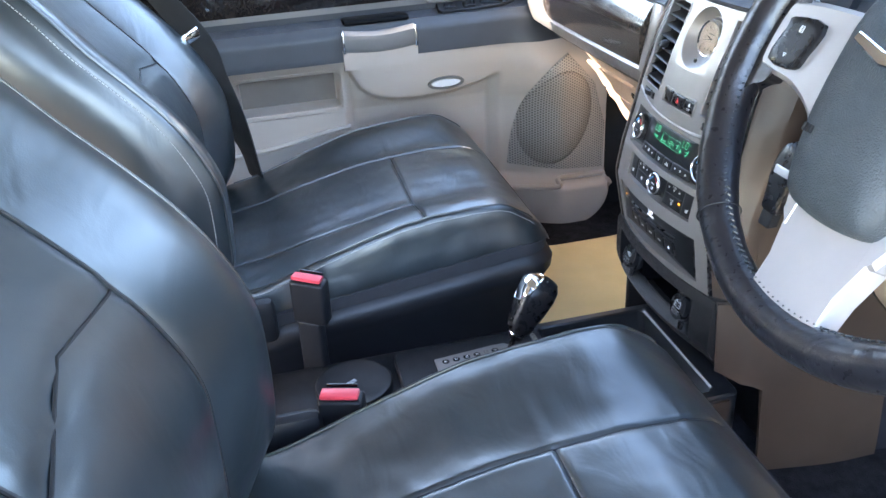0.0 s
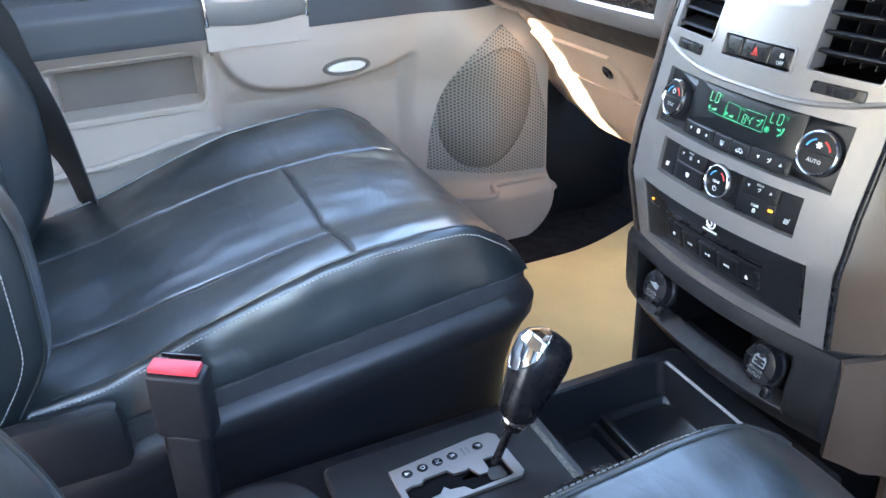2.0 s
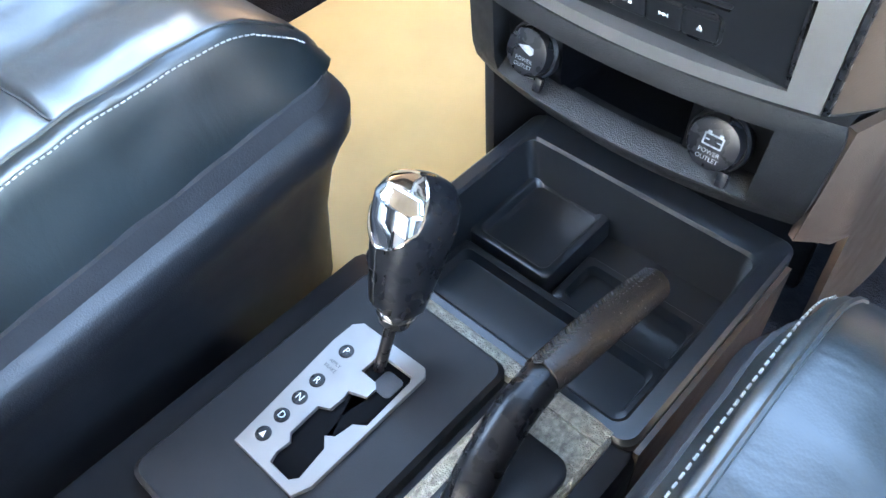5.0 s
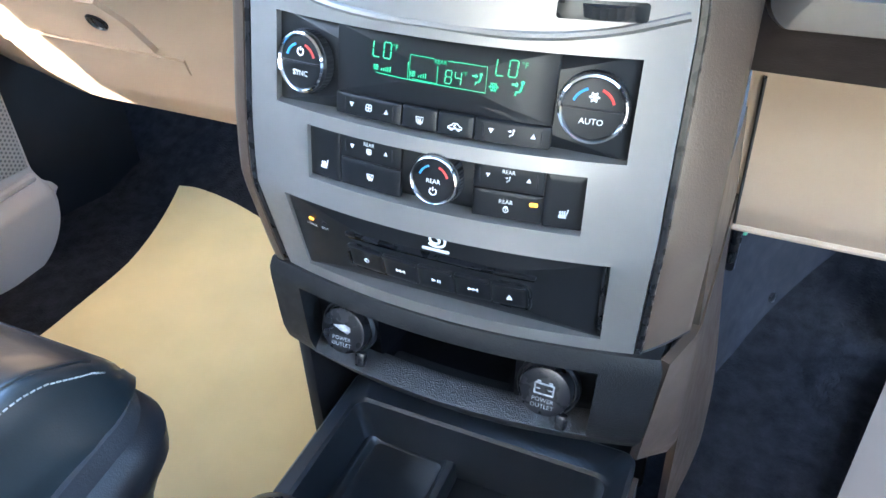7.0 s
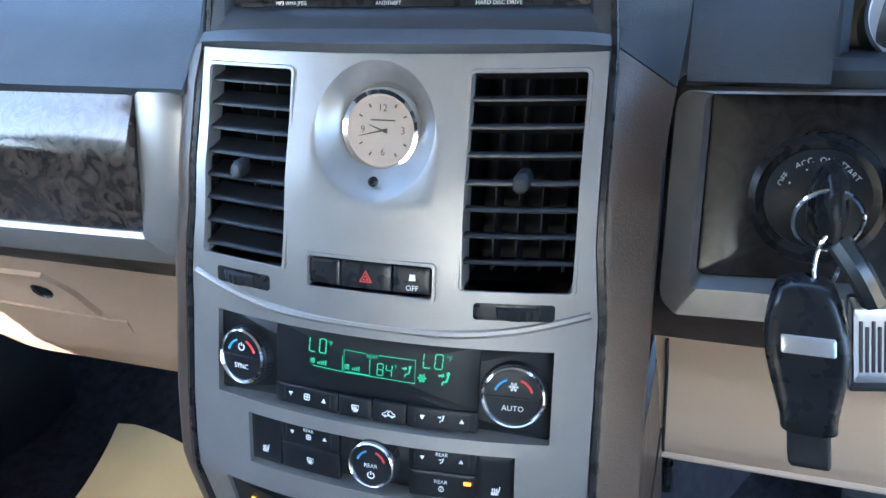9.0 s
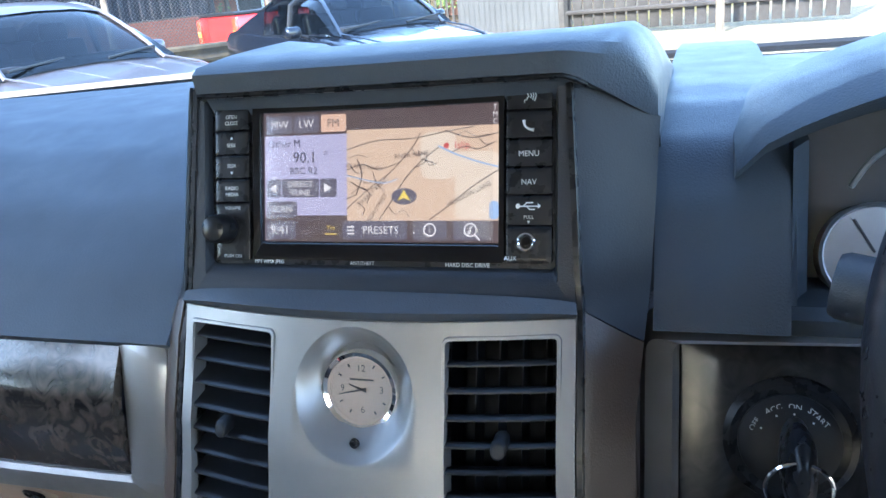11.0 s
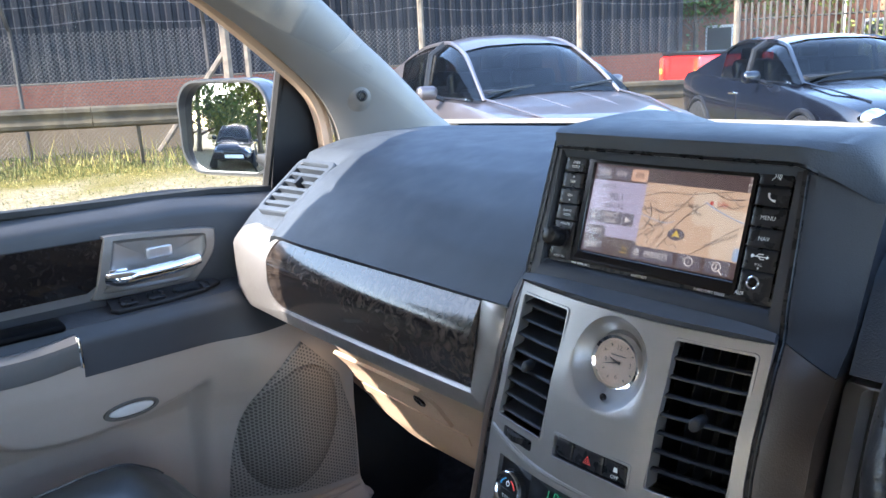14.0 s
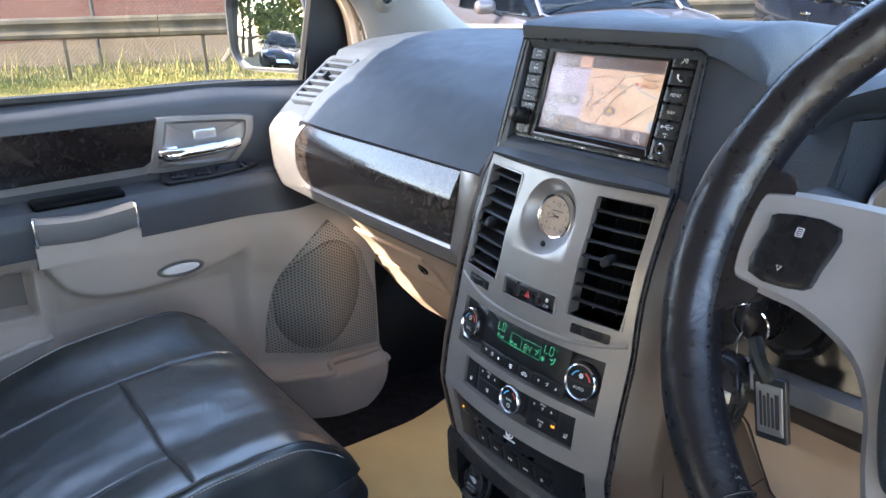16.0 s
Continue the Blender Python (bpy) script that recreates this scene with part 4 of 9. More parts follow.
part("panel", plate(rrect(HV[0], HV[1], HV[2], HV[3], 0.002), -0.012, BACK_D, on_stack, 0.0005), PANEL, climate)
part("display", plate(rrect(-0.0576, 0.0655, 1.0078, 1.0443, 0.001), -0.001, 0.0012, on_clim, 0.0004), PANEL, climate, "black display window")
for x0, x1 in ((-0.0580, -0.0163), (-0.0157, 0.0049), (0.0055, 0.0253), (0.0259, 0.0655)):
    part("button", plate(rrect(x0, x1, 0.9958, 1.0074, 0.001), -0.001, 0.0014, on_clim, 0.0006), PANEL, climate)
DD = 0.0014
segments("LO", on_clim, -0.0352, 1.0300, 0.0042, 0.0082, DD, climate)
segments("LO", on_clim, 0.0342, 1.0300, 0.0042, 0.0082, DD, climate)
for xx in (-0.0216, 0.0487):
    lettering("degree", "°F", 0.0040, on_clim, xx, 1.0362, DD, GREEN, climate)
segments("84", on_clim, 0.0075, 1.0226, 0.0034, 0.0066, DD, climate)
lettering("degree", "°F", 0.0030, on_clim, 0.0182, 1.0285, DD, GREEN, climate)
lettering("word", "REAR", 0.0030, on_clim, 0.0046, 1.0326, DD, GREEN, climate)
strokes("display_frame", climate, on_clim, 0, 0, 1, [[(0.0006, 1.0339), (-0.0127, 1.0342), (-0.0127, 1.0212), (0.0298, 1.0205), (0.0298, 1.0335), (0.0087, 1.0338)], [(-0.0137, 1.0302), (-0.0137, 1.0212), (-0.0330, 1.0218)], [(0.0032, 1.0305), (0.0032, 1.0216), (-0.0110, 1.0219)]], DD, GREEN, 0.00022)
for x0, n_ in ((-0.0330, 5), (-0.0108, 4)):
    strokes("fan_sign", climate, on_clim, x0, 1.0247, 0.0015, FAN, DD, GREEN, 0.00022)
    strokes("fan_bars", climate, on_clim, x0 + 0.0035, 1.0232, 1, [[(0.0013 * i, 0), (0.0013 * i, 0.0012 + 0.0004 * i)] for i in range(n_)], DD, GREEN, 0.0003)
strokes("vent_sign", climate, on_clim, 0.0254, 1.0268, 0.0032, MAN, DD, GREEN, 0.0004)
strokes("vent_sign", climate, on_clim, 0.0468, 1.0248, 0.0038, MAN, DD, GREEN, 0.0005)
strokes("frost_sign", climate, on_clim, 0.0338, 1.0240, 0.0026, FLAKE, DD, GREEN, 0.00028)
for x, sg in ((-0.0474, FAN), (0.0349, MAN)):
    tri_mark(climate, on_clim, x, 1.0022, 0.0013, False, 0.0017)
    strokes("sign", climate, on_clim, x + 0.0109, 1.0020, 0.0021, sg, 0.0015, r=0.00030)
    tri_mark(climate, on_clim, x + 0.0220, 1.0018, 0.0013, True, 0.0017)
    for dx in (-0.0042, 0.0262):
        strokes("touch_rib", climate, on_clim, x + dx, 1.0018, 0.0032, [[(0, -1), (0, 1)]], 0.0014, BLACK, 0.0004)
strokes("sign", climate, on_clim, -0.0052, 1.0012, 0.0024, DEMIST, 0.0015)
strokes("sign", climate, on_clim, 0.0152, 1.0010, 0.0032, CAR, 0.0015)
knob(climate, on_stack, -0.0830, 1.0172, 0.0180, BACK_D, POWER, "SYNC")
knob(climate, on_stack, 0.0840, 1.0174, 0.0182, BACK_D, FLAKE, "AUTO")

rear = thing("rear_climate_panel", on_stack(0, P2[2], 0), "black rear climate panel with a dial and seat heater buttons", "climate control")
part("panel", plate(rrect(P2[0], P2[1], P2[2], P2[3], 0.0015), -0.012, BACK_D, on_stack, 0.0005), PANEL, rear)


def on_rear(x, z, d):
    return on_stack(x * 1.029 - 0.0024, z - 0.0022, d + BACK_D)


for x0, x1, z0, z1 in ((-0.0770, -0.0553, 0.9540, 0.9855), (-0.0547, -0.0150, 0.9712, 0.9866), (-0.0547, -0.0150, 0.9545, 0.9706), (0.0276, 0.0655, 0.9712, 0.9866), (0.0276, 0.0655, 0.9545, 0.9706), (0.0661, 0.0868, 0.9540, 0.9855)):
    part("button", plate(rrect(x0, x1, z0, z1, 0.001), -0.001, 0.0013, on_rear, 0.0006), PANEL, rear)
for x, sg in ((-0.0465, FAN), (0.0356, MAN)):
    tri_mark(rear, on_rear, x, 0.9790, 0.0012, False, 0.0016)
    lettering("word", "REAR", 0.0030, on_rear, x + 0.0110, 0.9818, 0.0015, WHITE_INK, rear)
    strokes("sign", rear, on_rear, x + 0.0110, 0.9778, 0.0017, sg, 0.0014, r=0.00026)
    tri_mark(rear, on_rear, x + 0.0218, 0.9788, 0.0012, True, 0.0016)
    for dx in (-0.0045, 0.0262):
        strokes("touch_rib", rear, on_rear, x + dx, 0.9785, 0.0035, [[(0, -1), (0, 1)]], 0.0013, BLACK, 0.0004)
for x in (-0.0665, 0.0767):
    strokes("heat_sign", rear, on_rear, x, 0.9628, 0.0026, HEAT, 0.0014)
strokes("sign", rear, on_rear, -0.0348, 0.9625, 0.0023, DEMIST, 0.0014)
lettering("word", "REAR", 0.0033, on_rear, 0.0462, 0.9648, 0.0015, WHITE_INK, rear)
strokes("lock_sign", rear, on_rear, 0.0464, 0.9602, 0.0014, [arc_pts(0, 0, 1, 0, 360), arc_pts(0, 0.8, 0.7, 0, 180), [(0, -0.4), (0, 0.4)]], 0.0014, r=0.00026)
part("lamp", plate(rrect(0.0590, 0.0632, 0.9645, 0.9665, 0.0003, 2), 0.0005, 0.0018, on_rear, 0.0002), AMBER, rear, "glowing amber lamp")
knob(rear, on_stack, 0.0052, 0.9698, 0.0150, BACK_D, POWER, "REAR", True)

deck = thing("disc_player", on_stack(0, DK[2], 0), "black disc player with a slot and five transport buttons", "disc player")
part("panel", plate(rrect(DK[0], DK[1], DK[2], DK[3], 0.002), -0.012, 0.0, on_stack, 0.0008), PANEL, deck)


def on_deck(x, z, d):
    return on_stack(x * 1.012 - 0.0012, z - 0.001, d - 0.0025)


part("slot", plate(rrect(-0.0560, 0.0645, 0.9135, 0.9165, 0.001), 0.0, 0.0029, on_deck, 0.0002), GLOSS, deck, "narrow glossy disc slot")
part("slot_lip", plate(rrect(-0.0570, 0.0655, 0.9165, 0.9190, 0.001), 0.0, 0.0046, on_deck, 0.0008), BLACK_S, deck)
part("button_rim", frame_ring(rrect(-0.0590, 0.0625, 0.8878, 0.9098, 0.006), rrect(-0.0572, 0.0608, 0.8898, 0.9100, 0.005), 0.0, 0.0042, on_deck, bev=0.0006), BLACK_S, deck, "raised rim round the buttons")
BXS = (-0.0570, -0.0322, -0.0078, 0.0157, 0.0386, 0.0606)
for i in range(5):
    x0, x1 = BXS[i] + 0.0003, BXS[i + 1] - 0.0003
    part("button", plate(rrect(x0, x1, 0.8902, 0.9090, 0.0015), 0.0, 0.0040, on_deck, 0.0010), PANEL, deck)
    part("button_ridge", plate(rrect(x0 + 0.0005, x1 - 0.0005, 0.9068, 0.9086, 0.0006, 2), 0.003, 0.0058, on_deck, 0.0005), BLACK, deck)
    x, z, s = (x0 + x1) / 2, 0.8985, 0.0013
    if i == 0:
        strokes("power_sign", deck, on_deck, x, z, 0.0018, POWER, 0.0043)
    for dx, up in {1: ((-0.0012, 2), (0.0014, 2)), 2: ((-0.0016, 3),), 3: ((-0.0014, 3), (0.0012, 3)), 4: ((0, 1),)}.get(i, ()):
        if up == 1:
            tri_mark(deck, on_deck, x + dx, z, 0.0016, True, 0.0043)
            part("sign", plate(rrect(x - 0.0016, x + 0.0016, z - 0.0025, z - 0.0019, 0.0001, 1), 0.0038, 0.0045, on_deck, 0.0001), WHITE_INK, deck)
        else:
            k = 1 if up == 3 else -1
            part("arrow", plate([(x + dx - k * s, z + s), (x + dx - k * s, z - s), (x + dx + k * s, z)][::k], 0.0038, 0.0045, on_deck, 0.0001), WHITE_INK, deck)
    if i in (1, 2, 3):
        for dx in ((0.0010, 0.0024) if i == 2 else ((-0.0030,) if i == 1 else (0.0030,))):
            part("sign", plate(rrect(x + dx - 0.0003, x + dx + 0.0003, z - 0.0013, z + 0.0013, 0.0001, 1), 0.0038, 0.0045, on_deck, 0.0001), WHITE_INK, deck)
# plain oval emblem over a short bar
strokes("emblem", deck, on_deck, 0.0068, 0.9335, 0.0060, [arc_pts(0, 0, 1, -140, 130, 14), arc_pts(-0.1, -0.1, 0.5, 0, 360, 14)], 0.0028, r=0.0008)
part("emblem_bar", plate(rrect(-0.0028, 0.0142, 0.9235, 0.9252, 0.0004, 2), 0.002, 0.0030, on_deck, 0.0001), WHITE_INK, deck)
part("lamp", plate(rrect(-0.0858, -0.0826, 0.9175, 0.9192, 0.0003, 2), 0.002, 0.0031, on_deck, 0.0002), AMBER, deck, "glowing amber lamp")
part("lamp", plate(rrect(-0.0752, -0.0722, 0.9180, 0.9192, 0.0003, 2), 0.002, 0.0031, on_deck, 0.0002), BLACK, deck)
lettering("word", "POWER", 0.0024, on_deck, -0.0845, 0.9136, 0.0028, WHITE_INK, deck)
lettering("word", "DISC", 0.0024, on_deck, -0.0738, 0.9140, 0.0028, WHITE_INK, deck)
# bevelled glossy end piece
part("end_piece", plate([(0.1005, 0.8760), (0.1030, 0.8760), (0.1030, 0.9330), (0.1018, 0.9330), (0.1006, 0.9050)], -0.004, 0.0015, on_stack, 0.0004), BLACK_S, deck)

# ---- lower housing of the stack with the sockets ----
low = thing("socket_housing", (0, -0.06, 0.77), "grained black console housing with two covered sockets and a cubby", "console")


def low_half(z):
    return interp(z, [0.755, 0.765, 0.79, 0.85, 0.862], [0.1265, 0.1300, 0.1365, 0.141, 0.138])


def on_low_h(x, z, d):
    return (x / 0.14 * low_half(z), interp(z, [0.755, 0.765, 0.785, 0.80, 0.858, 0.862], [-0.054, -0.064, -0.076, -0.079, -0.077, -0.073]) + 0.9 * x * x - d, z)


SOCK = (-0.112, 0.104, 0.786, 0.846)
part("shell", holed(-0.14, 0.14, 0.757, 0.8605, [SOCK], on_low_h, -0.06, 0.003), GRAIN, low)
# The cubby's depth shade is painted: near-black skin over the whole recess.
part("recess", sheet(lambda u, v: on_low_h(SOCK[0] - 0.004 + (SOCK[1] - SOCK[0] + 0.008) * u, SOCK[2] - 0.003 + (SOCK[3] - SOCK[2] + 0.006) * v, -0.016 - 0.05 * smooth(0.27, 0.30, u) * (1 - smooth(0.70, 0.73, u)) * smooth(0.02, 0.10, v) * (1 - smooth(0.80, 0.9, v))), 60, 30, 0.003), RECESS_DARK, low, "recess with a deep cubby, its shade painted near-black")
part("lip", loft([[on_low_h(-0.1135 + 0.2190 * i / 16, z, d) for z, d in ((0.780, 0.0025), (0.7835, 0.0042), (0.7865, 0.0035), (0.7935, -0.012), (0.7925, -0.018), (0.780, -0.016))] for i in range(17)]), GRAIN_C, low, "coarse-grained sloping lip")
for cx, ic in ((-0.080, 0), (0.0725, 1)):
    cap = thing("power_socket", on_low_h(cx, 0.80, 0), "round black socket cover marked power outlet", "power socket", "dash sockets")
    b = Vector(on_low_h(cx, 0.815, -0.010))
    n = Vector((0, -0.95, 0.30)).normalized()
    m = Matrix.Translation(b) @ Matrix((Vector((1, 0, 0)), n.cross(Vector((1, 0, 0))), n)).transposed().to_4x4()
    part("cover", lathe([(0.0182, -0.004), (0.0182, 0.006), (0.0174, 0.0085), (0.015, 0.0092), (0.001, 0.0096)], m, 40), BLACK_S, cap)
    part("collar", lathe([(0.0214, -0.006), (0.0214, 0.0), (0.0198, 0.002), (0.0187, 0.0)], m, 40), BLACK, cap)
    part("tab", box(0, 0, 0, 0.008, 0.012, 0.006, 0.002, turn=m @ Matrix.Translation((0.013, -0.021, 0.003))), BLACK_S, cap)

    def on_cap(x, z, d, m=m):
        return m @ Vector((x * 0.80, z * 0.80, 0.0095 + d))

    lettering("word", "POWER", 0.0054, on_cap, 0, -0.0068, 0.0004, WORN_INK, cap)
    lettering("word", "OUTLET", 0.0054, on_cap, 0, -0.0125, 0.0004, WORN_INK, cap)
    if ic:
        part("battery_sign", frame_ring(rrect(-0.0085, 0.0085, -0.002, 0.0085, 0.001, 2), rrect(-0.0072, 0.0072, -0.0007, 0.0072, 0.0006, 2), -0.0002, 0.0005, on_cap, bev=0.0001), WORN_INK, cap)
        for x in (-0.005, 0.005):
            part("battery_pole", plate(rrect(x - 0.0016, x + 0.0016, 0.0085, 0.0105, 0.0004, 2), -0.0002, 0.0005, on_cap, 0.0001), WORN_INK, cap)
            part("battery_bar", plate(rrect(x - 0.0018, x + 0.0018, 0.0028, 0.0036, 0.0002, 1), -0.0002, 0.0005, on_cap, 0.0001), WORN_INK, cap)
    else:
        part("plug_sign", plate([(-0.009, 0.005), (-0.001, 0.001), (0.006, -0.001), (0.0085, 0.002), (0.0075, 0.006), (0.002, 0.0075), (-0.004, 0.006)], -0.0002, 0.0005, on_cap, 0.0001), WORN_INK, cap)

# ---- flanks of the stack ----
SURROUND = mat("dark_surround_plastic", (0.019, 0.022, 0.029), 0.44, var=0.1, scale=20, bump=0.3, bscale=1000, rvar=0.04, spec=0.36)
flank = thing("stack_flank", (0, 0.1, 0.9), "dark taupe plastic flanks of the centre console", "console")
for sx in (-1, 1):
    def side(u, v, sx=sx):
        z = 0.862 + (1.318 - 0.055 * v - 0.862) * u
        k = smooth(1.17, 1.215, z)
        x0 = (bez_half(z) + 0.004) * (1 - k) + (0.1235 - 0.052 * max(0.0, z - 1.194)) * k
        y0 = (on_stack(bez_half(z), min(z, 1.20), 0)[1] + 0.001) * (1 - k) + max(0.012, unit_y(z) - 0.004) * k
        if sx < 0:
            return (-(x0 + (0.030 - 0.024 * k) * v ** 0.6 + 0.01 * v), y0 + 0.20 * v * v + 0.015 * v, z)
        # the driver's side spreads wider before it turns forward
        w = interp(z, [0.86, 0.95, 1.05, 1.13, 1.2, 1.3], [0.150, 0.1525, 0.1515, 0.150, 0.157, 0.162]) - x0
        t, b = min(1, v / 0.6), max(0, (v - 0.6) / 0.4)
        return (x0 + w * t - 0.014 * b, y0 + 0.030 * t ** 1.2 + 0.20 * b, z)

    part("flank_panel", sheet(lambda u, v: side(0.725 * u, v), 30, 20, 0.004), TAUPE, flank)
    part("pod_side", sheet(lambda u, v: side(0.7265 + 0.2735 * u, v), 14, 20, 0.004), SURROUND, flank, "dark slate side of the display pod")
    part("edge_strip", loft([[Vector(side(i / 40, 0)) + Vector(o) for o in ((sx * 0.0006, 0.006, 0), (sx * 0.0006, -0.0026, 0), (-sx * 0.0002, -0.0034, 0), (-sx * 0.0032, -0.0034, 0), (-sx * 0.0032, 0.006, 0))] for i in range(41)]), BLACK_S, flank, "thin black edging")
# lower driver-side flank, with its notch and a screw well


def flank_front(z):
    """The front edge of the lower flank: along the housing's corner, a step back, then down to the floor."""
    return interp(z, [0.45, 0.719, 0.750, 0.8605], [0.034, 0.014, -0.044, -0.0585])


def on_flank(y, z, d):
    k = y - interp(z, [0.752, 0.8605], [-0.044, -0.0585])
    x = interp(k, [0.0, 0.030, 0.040, 0.10], [0.0, 0.82, 0.95, 1.0])
    corner = interp(z, [0.752, 0.8605], [0.1285, 0.1385])
    return (corner + (0.1505 - corner) * x + 0.018 * smooth(0.0, 0.16, y) * smooth(0.80, 0.56, z) + d, y, z)


FLANK_Z = [0.45, 0.55, 0.64, 0.719, 0.750, 0.79, 0.83, 0.8605]


def low_board(u, v):
    z = interp(v * 7, list(range(8)), FLANK_Z)
    y = flank_front(z)
    return on_flank(y + (0.20 - y) * u ** 1.4, z, 0.0)


part("lower_flank", sheet(low_board, 40, 28, 0.006), TAUPE, flank)
part("joint", tube([(side(0.0, 0.6 * i / 16)[0] - 0.0012, side(0.0, 0.6 * i / 16)[1], 0.8612) for i in range(17)], 0.0014, 6), SEAM, flank, "dark joint line")


def foot_side(u, v):
    z = 0.45 + (0.84 - 0.45) * v
    x, y, z = on_flank(0.20, z, 0.0)
    return (x - 0.001 + 0.125 * u ** 1.7, 0.20 + 0.24 * u, z)


part("upper_board", sheet(lambda u, v: on_flank(-0.020 + 0.22 * u, 0.8605 + 0.10 * v, -0.0005 - 0.004 * v), 16, 8, 0.005), TAUPE, flank)
# Darker than the flank: shade on its forward curve is in the colour.
part("foot_board", sheet(foot_side, 20, 12, 0.008), BOARD_SHADE, flank, "footwell board, painted dark for the shade on its curve")
for y, z, r in ((0.335, 0.622, 0.006), (0.205, 0.728, 0.007)):
    part("fastener", lathe([(r, -0.003), (r * 0.9, 0.003), (r * 0.3, 0.004)], Matrix.Translation(foot_side((y - 0.20) / 0.24, (z - 0.45) / 0.39)) @ Vector((0.9, -0.4, 0.1)).to_track_quat("Z", "Y").to_matrix().to_4x4(), 14), BLACK_S, flank)
part("bracket", box(0.162, 0.235, 0.765, 0.010, 0.030, 0.075, 0.004), BLACK_S, flank, "black bracket with a green clip")
part("clip", box(0.168, 0.240, 0.772, 0.006, 0.012, 0.020, 0.002, turn=pose(0, 0, 0, 0, 0, 0)), mat("green_clip", (0.10, 0.42, 0.26), 0.4, var=0.1), flank, "small green clip")
sm = Matrix.Translation(on_flank(0.150, 0.526, 0.004)) @ Vector((1, 0, 0)).to_track_quat("Z", "Y").to_matrix().to_4x4()
part("screw_well", lathe([(0.014, -0.003), (0.013, 0.001), (0.010, 0.0), (0.008, -0.002)], sm, 28), BLACK, flank, "round screw well")
part("screw_head", lathe([(0.006, -0.002), (0.0055, 0.003), (0.002, 0.0025)], sm, 16), CHROME, flank, "bright screw head")
part("lower_flank_far", box(-0.142, 0.18, 0.66, 0.012, 0.44, 0.40, 0.004), BLACK, flank)

# ---- head unit and its hood ----
radio = thing("head_unit", (0, 0.02, 1.21), "black touch-screen car radio showing a map", "car radio")
part("surround", frame_ring(rrect(-0.1225, 0.1225, 1.194, 1.3155, 0.004), rrect(-0.1085, 0.1085, 1.2125, 1.3120, 0.002), -0.02, 0.007, lambda x, z, d: on_unit(x * (1 - 0.42 * max(0.0, z - 1.194) * smooth(0.108, 0.122, abs(x))), z, d), bev=0.005), SURROUND, radio, "dark plastic surround")
part("face", plate(rrect(-0.1085, 0.1085, 1.2125, 1.3125, 0.003), -0.02, 0.0, on_unit, 0.001), BLACK_S, radio)
part("bezel", frame_ring(rrect(-0.0785, 0.0808, 1.2165, 1.3085, 0.001, 2), rrect(-0.0715, 0.0765, 1.2265, 1.3015, 0.001, 2), -0.004, 0.004, on_unit, bev=0.003), GLOSS, radio, "gloss black screen bezel")
ROWL = [1.306, 1.2925, 1.2785, 1.2645, 1.2505]
LW = ("OPEN CLOSE", "SEEK", "SEEK", "RADIO MEDIA")
for i in range(4):
    b = part("button", plate(rrect(-0.1045, -0.0805, ROWL[i + 1] + 0.0006, ROWL[i] - 0.0006, 0.0008), -0.002, 0.0036, on_unit, 0.0008), BLACK_S, radio)
    for k, wd in enumerate(LW[i].split()):
        lettering("word", wd, 0.0031, on_unit, -0.0925, (ROWL[i] + ROWL[i + 1]) / 2 + (0.0018 - 0.0036 * k if " " in LW[i] else (-0.001 if i == 1 else 0.001)), 0.0040, WHITE_INK, radio)
    if i in (1, 2):
        tri_mark(radio, on_unit, -0.0925, (ROWL[i] + ROWL[i + 1]) / 2 + (0.0032 if i == 1 else -0.0032), 0.0009, i == 1, 0.0038)
part("lower_panel", plate(rrect(-0.1045, -0.0805, 1.2165, 1.2498, 0.0008), -0.002, 0.0030, on_unit, 0.0008), BLACK_S, radio)
lettering("word", "VOLUME", 0.0029, on_unit, -0.0925, 1.2475, 0.0033, WHITE_INK, radio)
lettering("word", "PUSH ON", 0.0029, on_unit, -0.0925, 1.2192, 0.0033, WHITE_INK, radio)
fwd = Vector((0, -0.954, 0.301))
um = Matrix.Translation(on_unit(-0.098, 1.2335, 0)) @ Matrix((Vector((1, 0, 0)), fwd.cross(Vector((1, 0, 0))), fwd)).transposed().to_4x4()
part("volume_knob", lathe([(0.0088, 0.0), (0.0092, 0.003), (0.0088, 0.014), (0.0075, 0.0165), (0.004, 0.0178), (0.0005, 0.018)], um, 32), BLACK_S, radio, "round black volume knob")
ROWR = [1.3110, 1.2970, 1.2823, 1.2675, 1.2530, 1.2370, 1.2170]
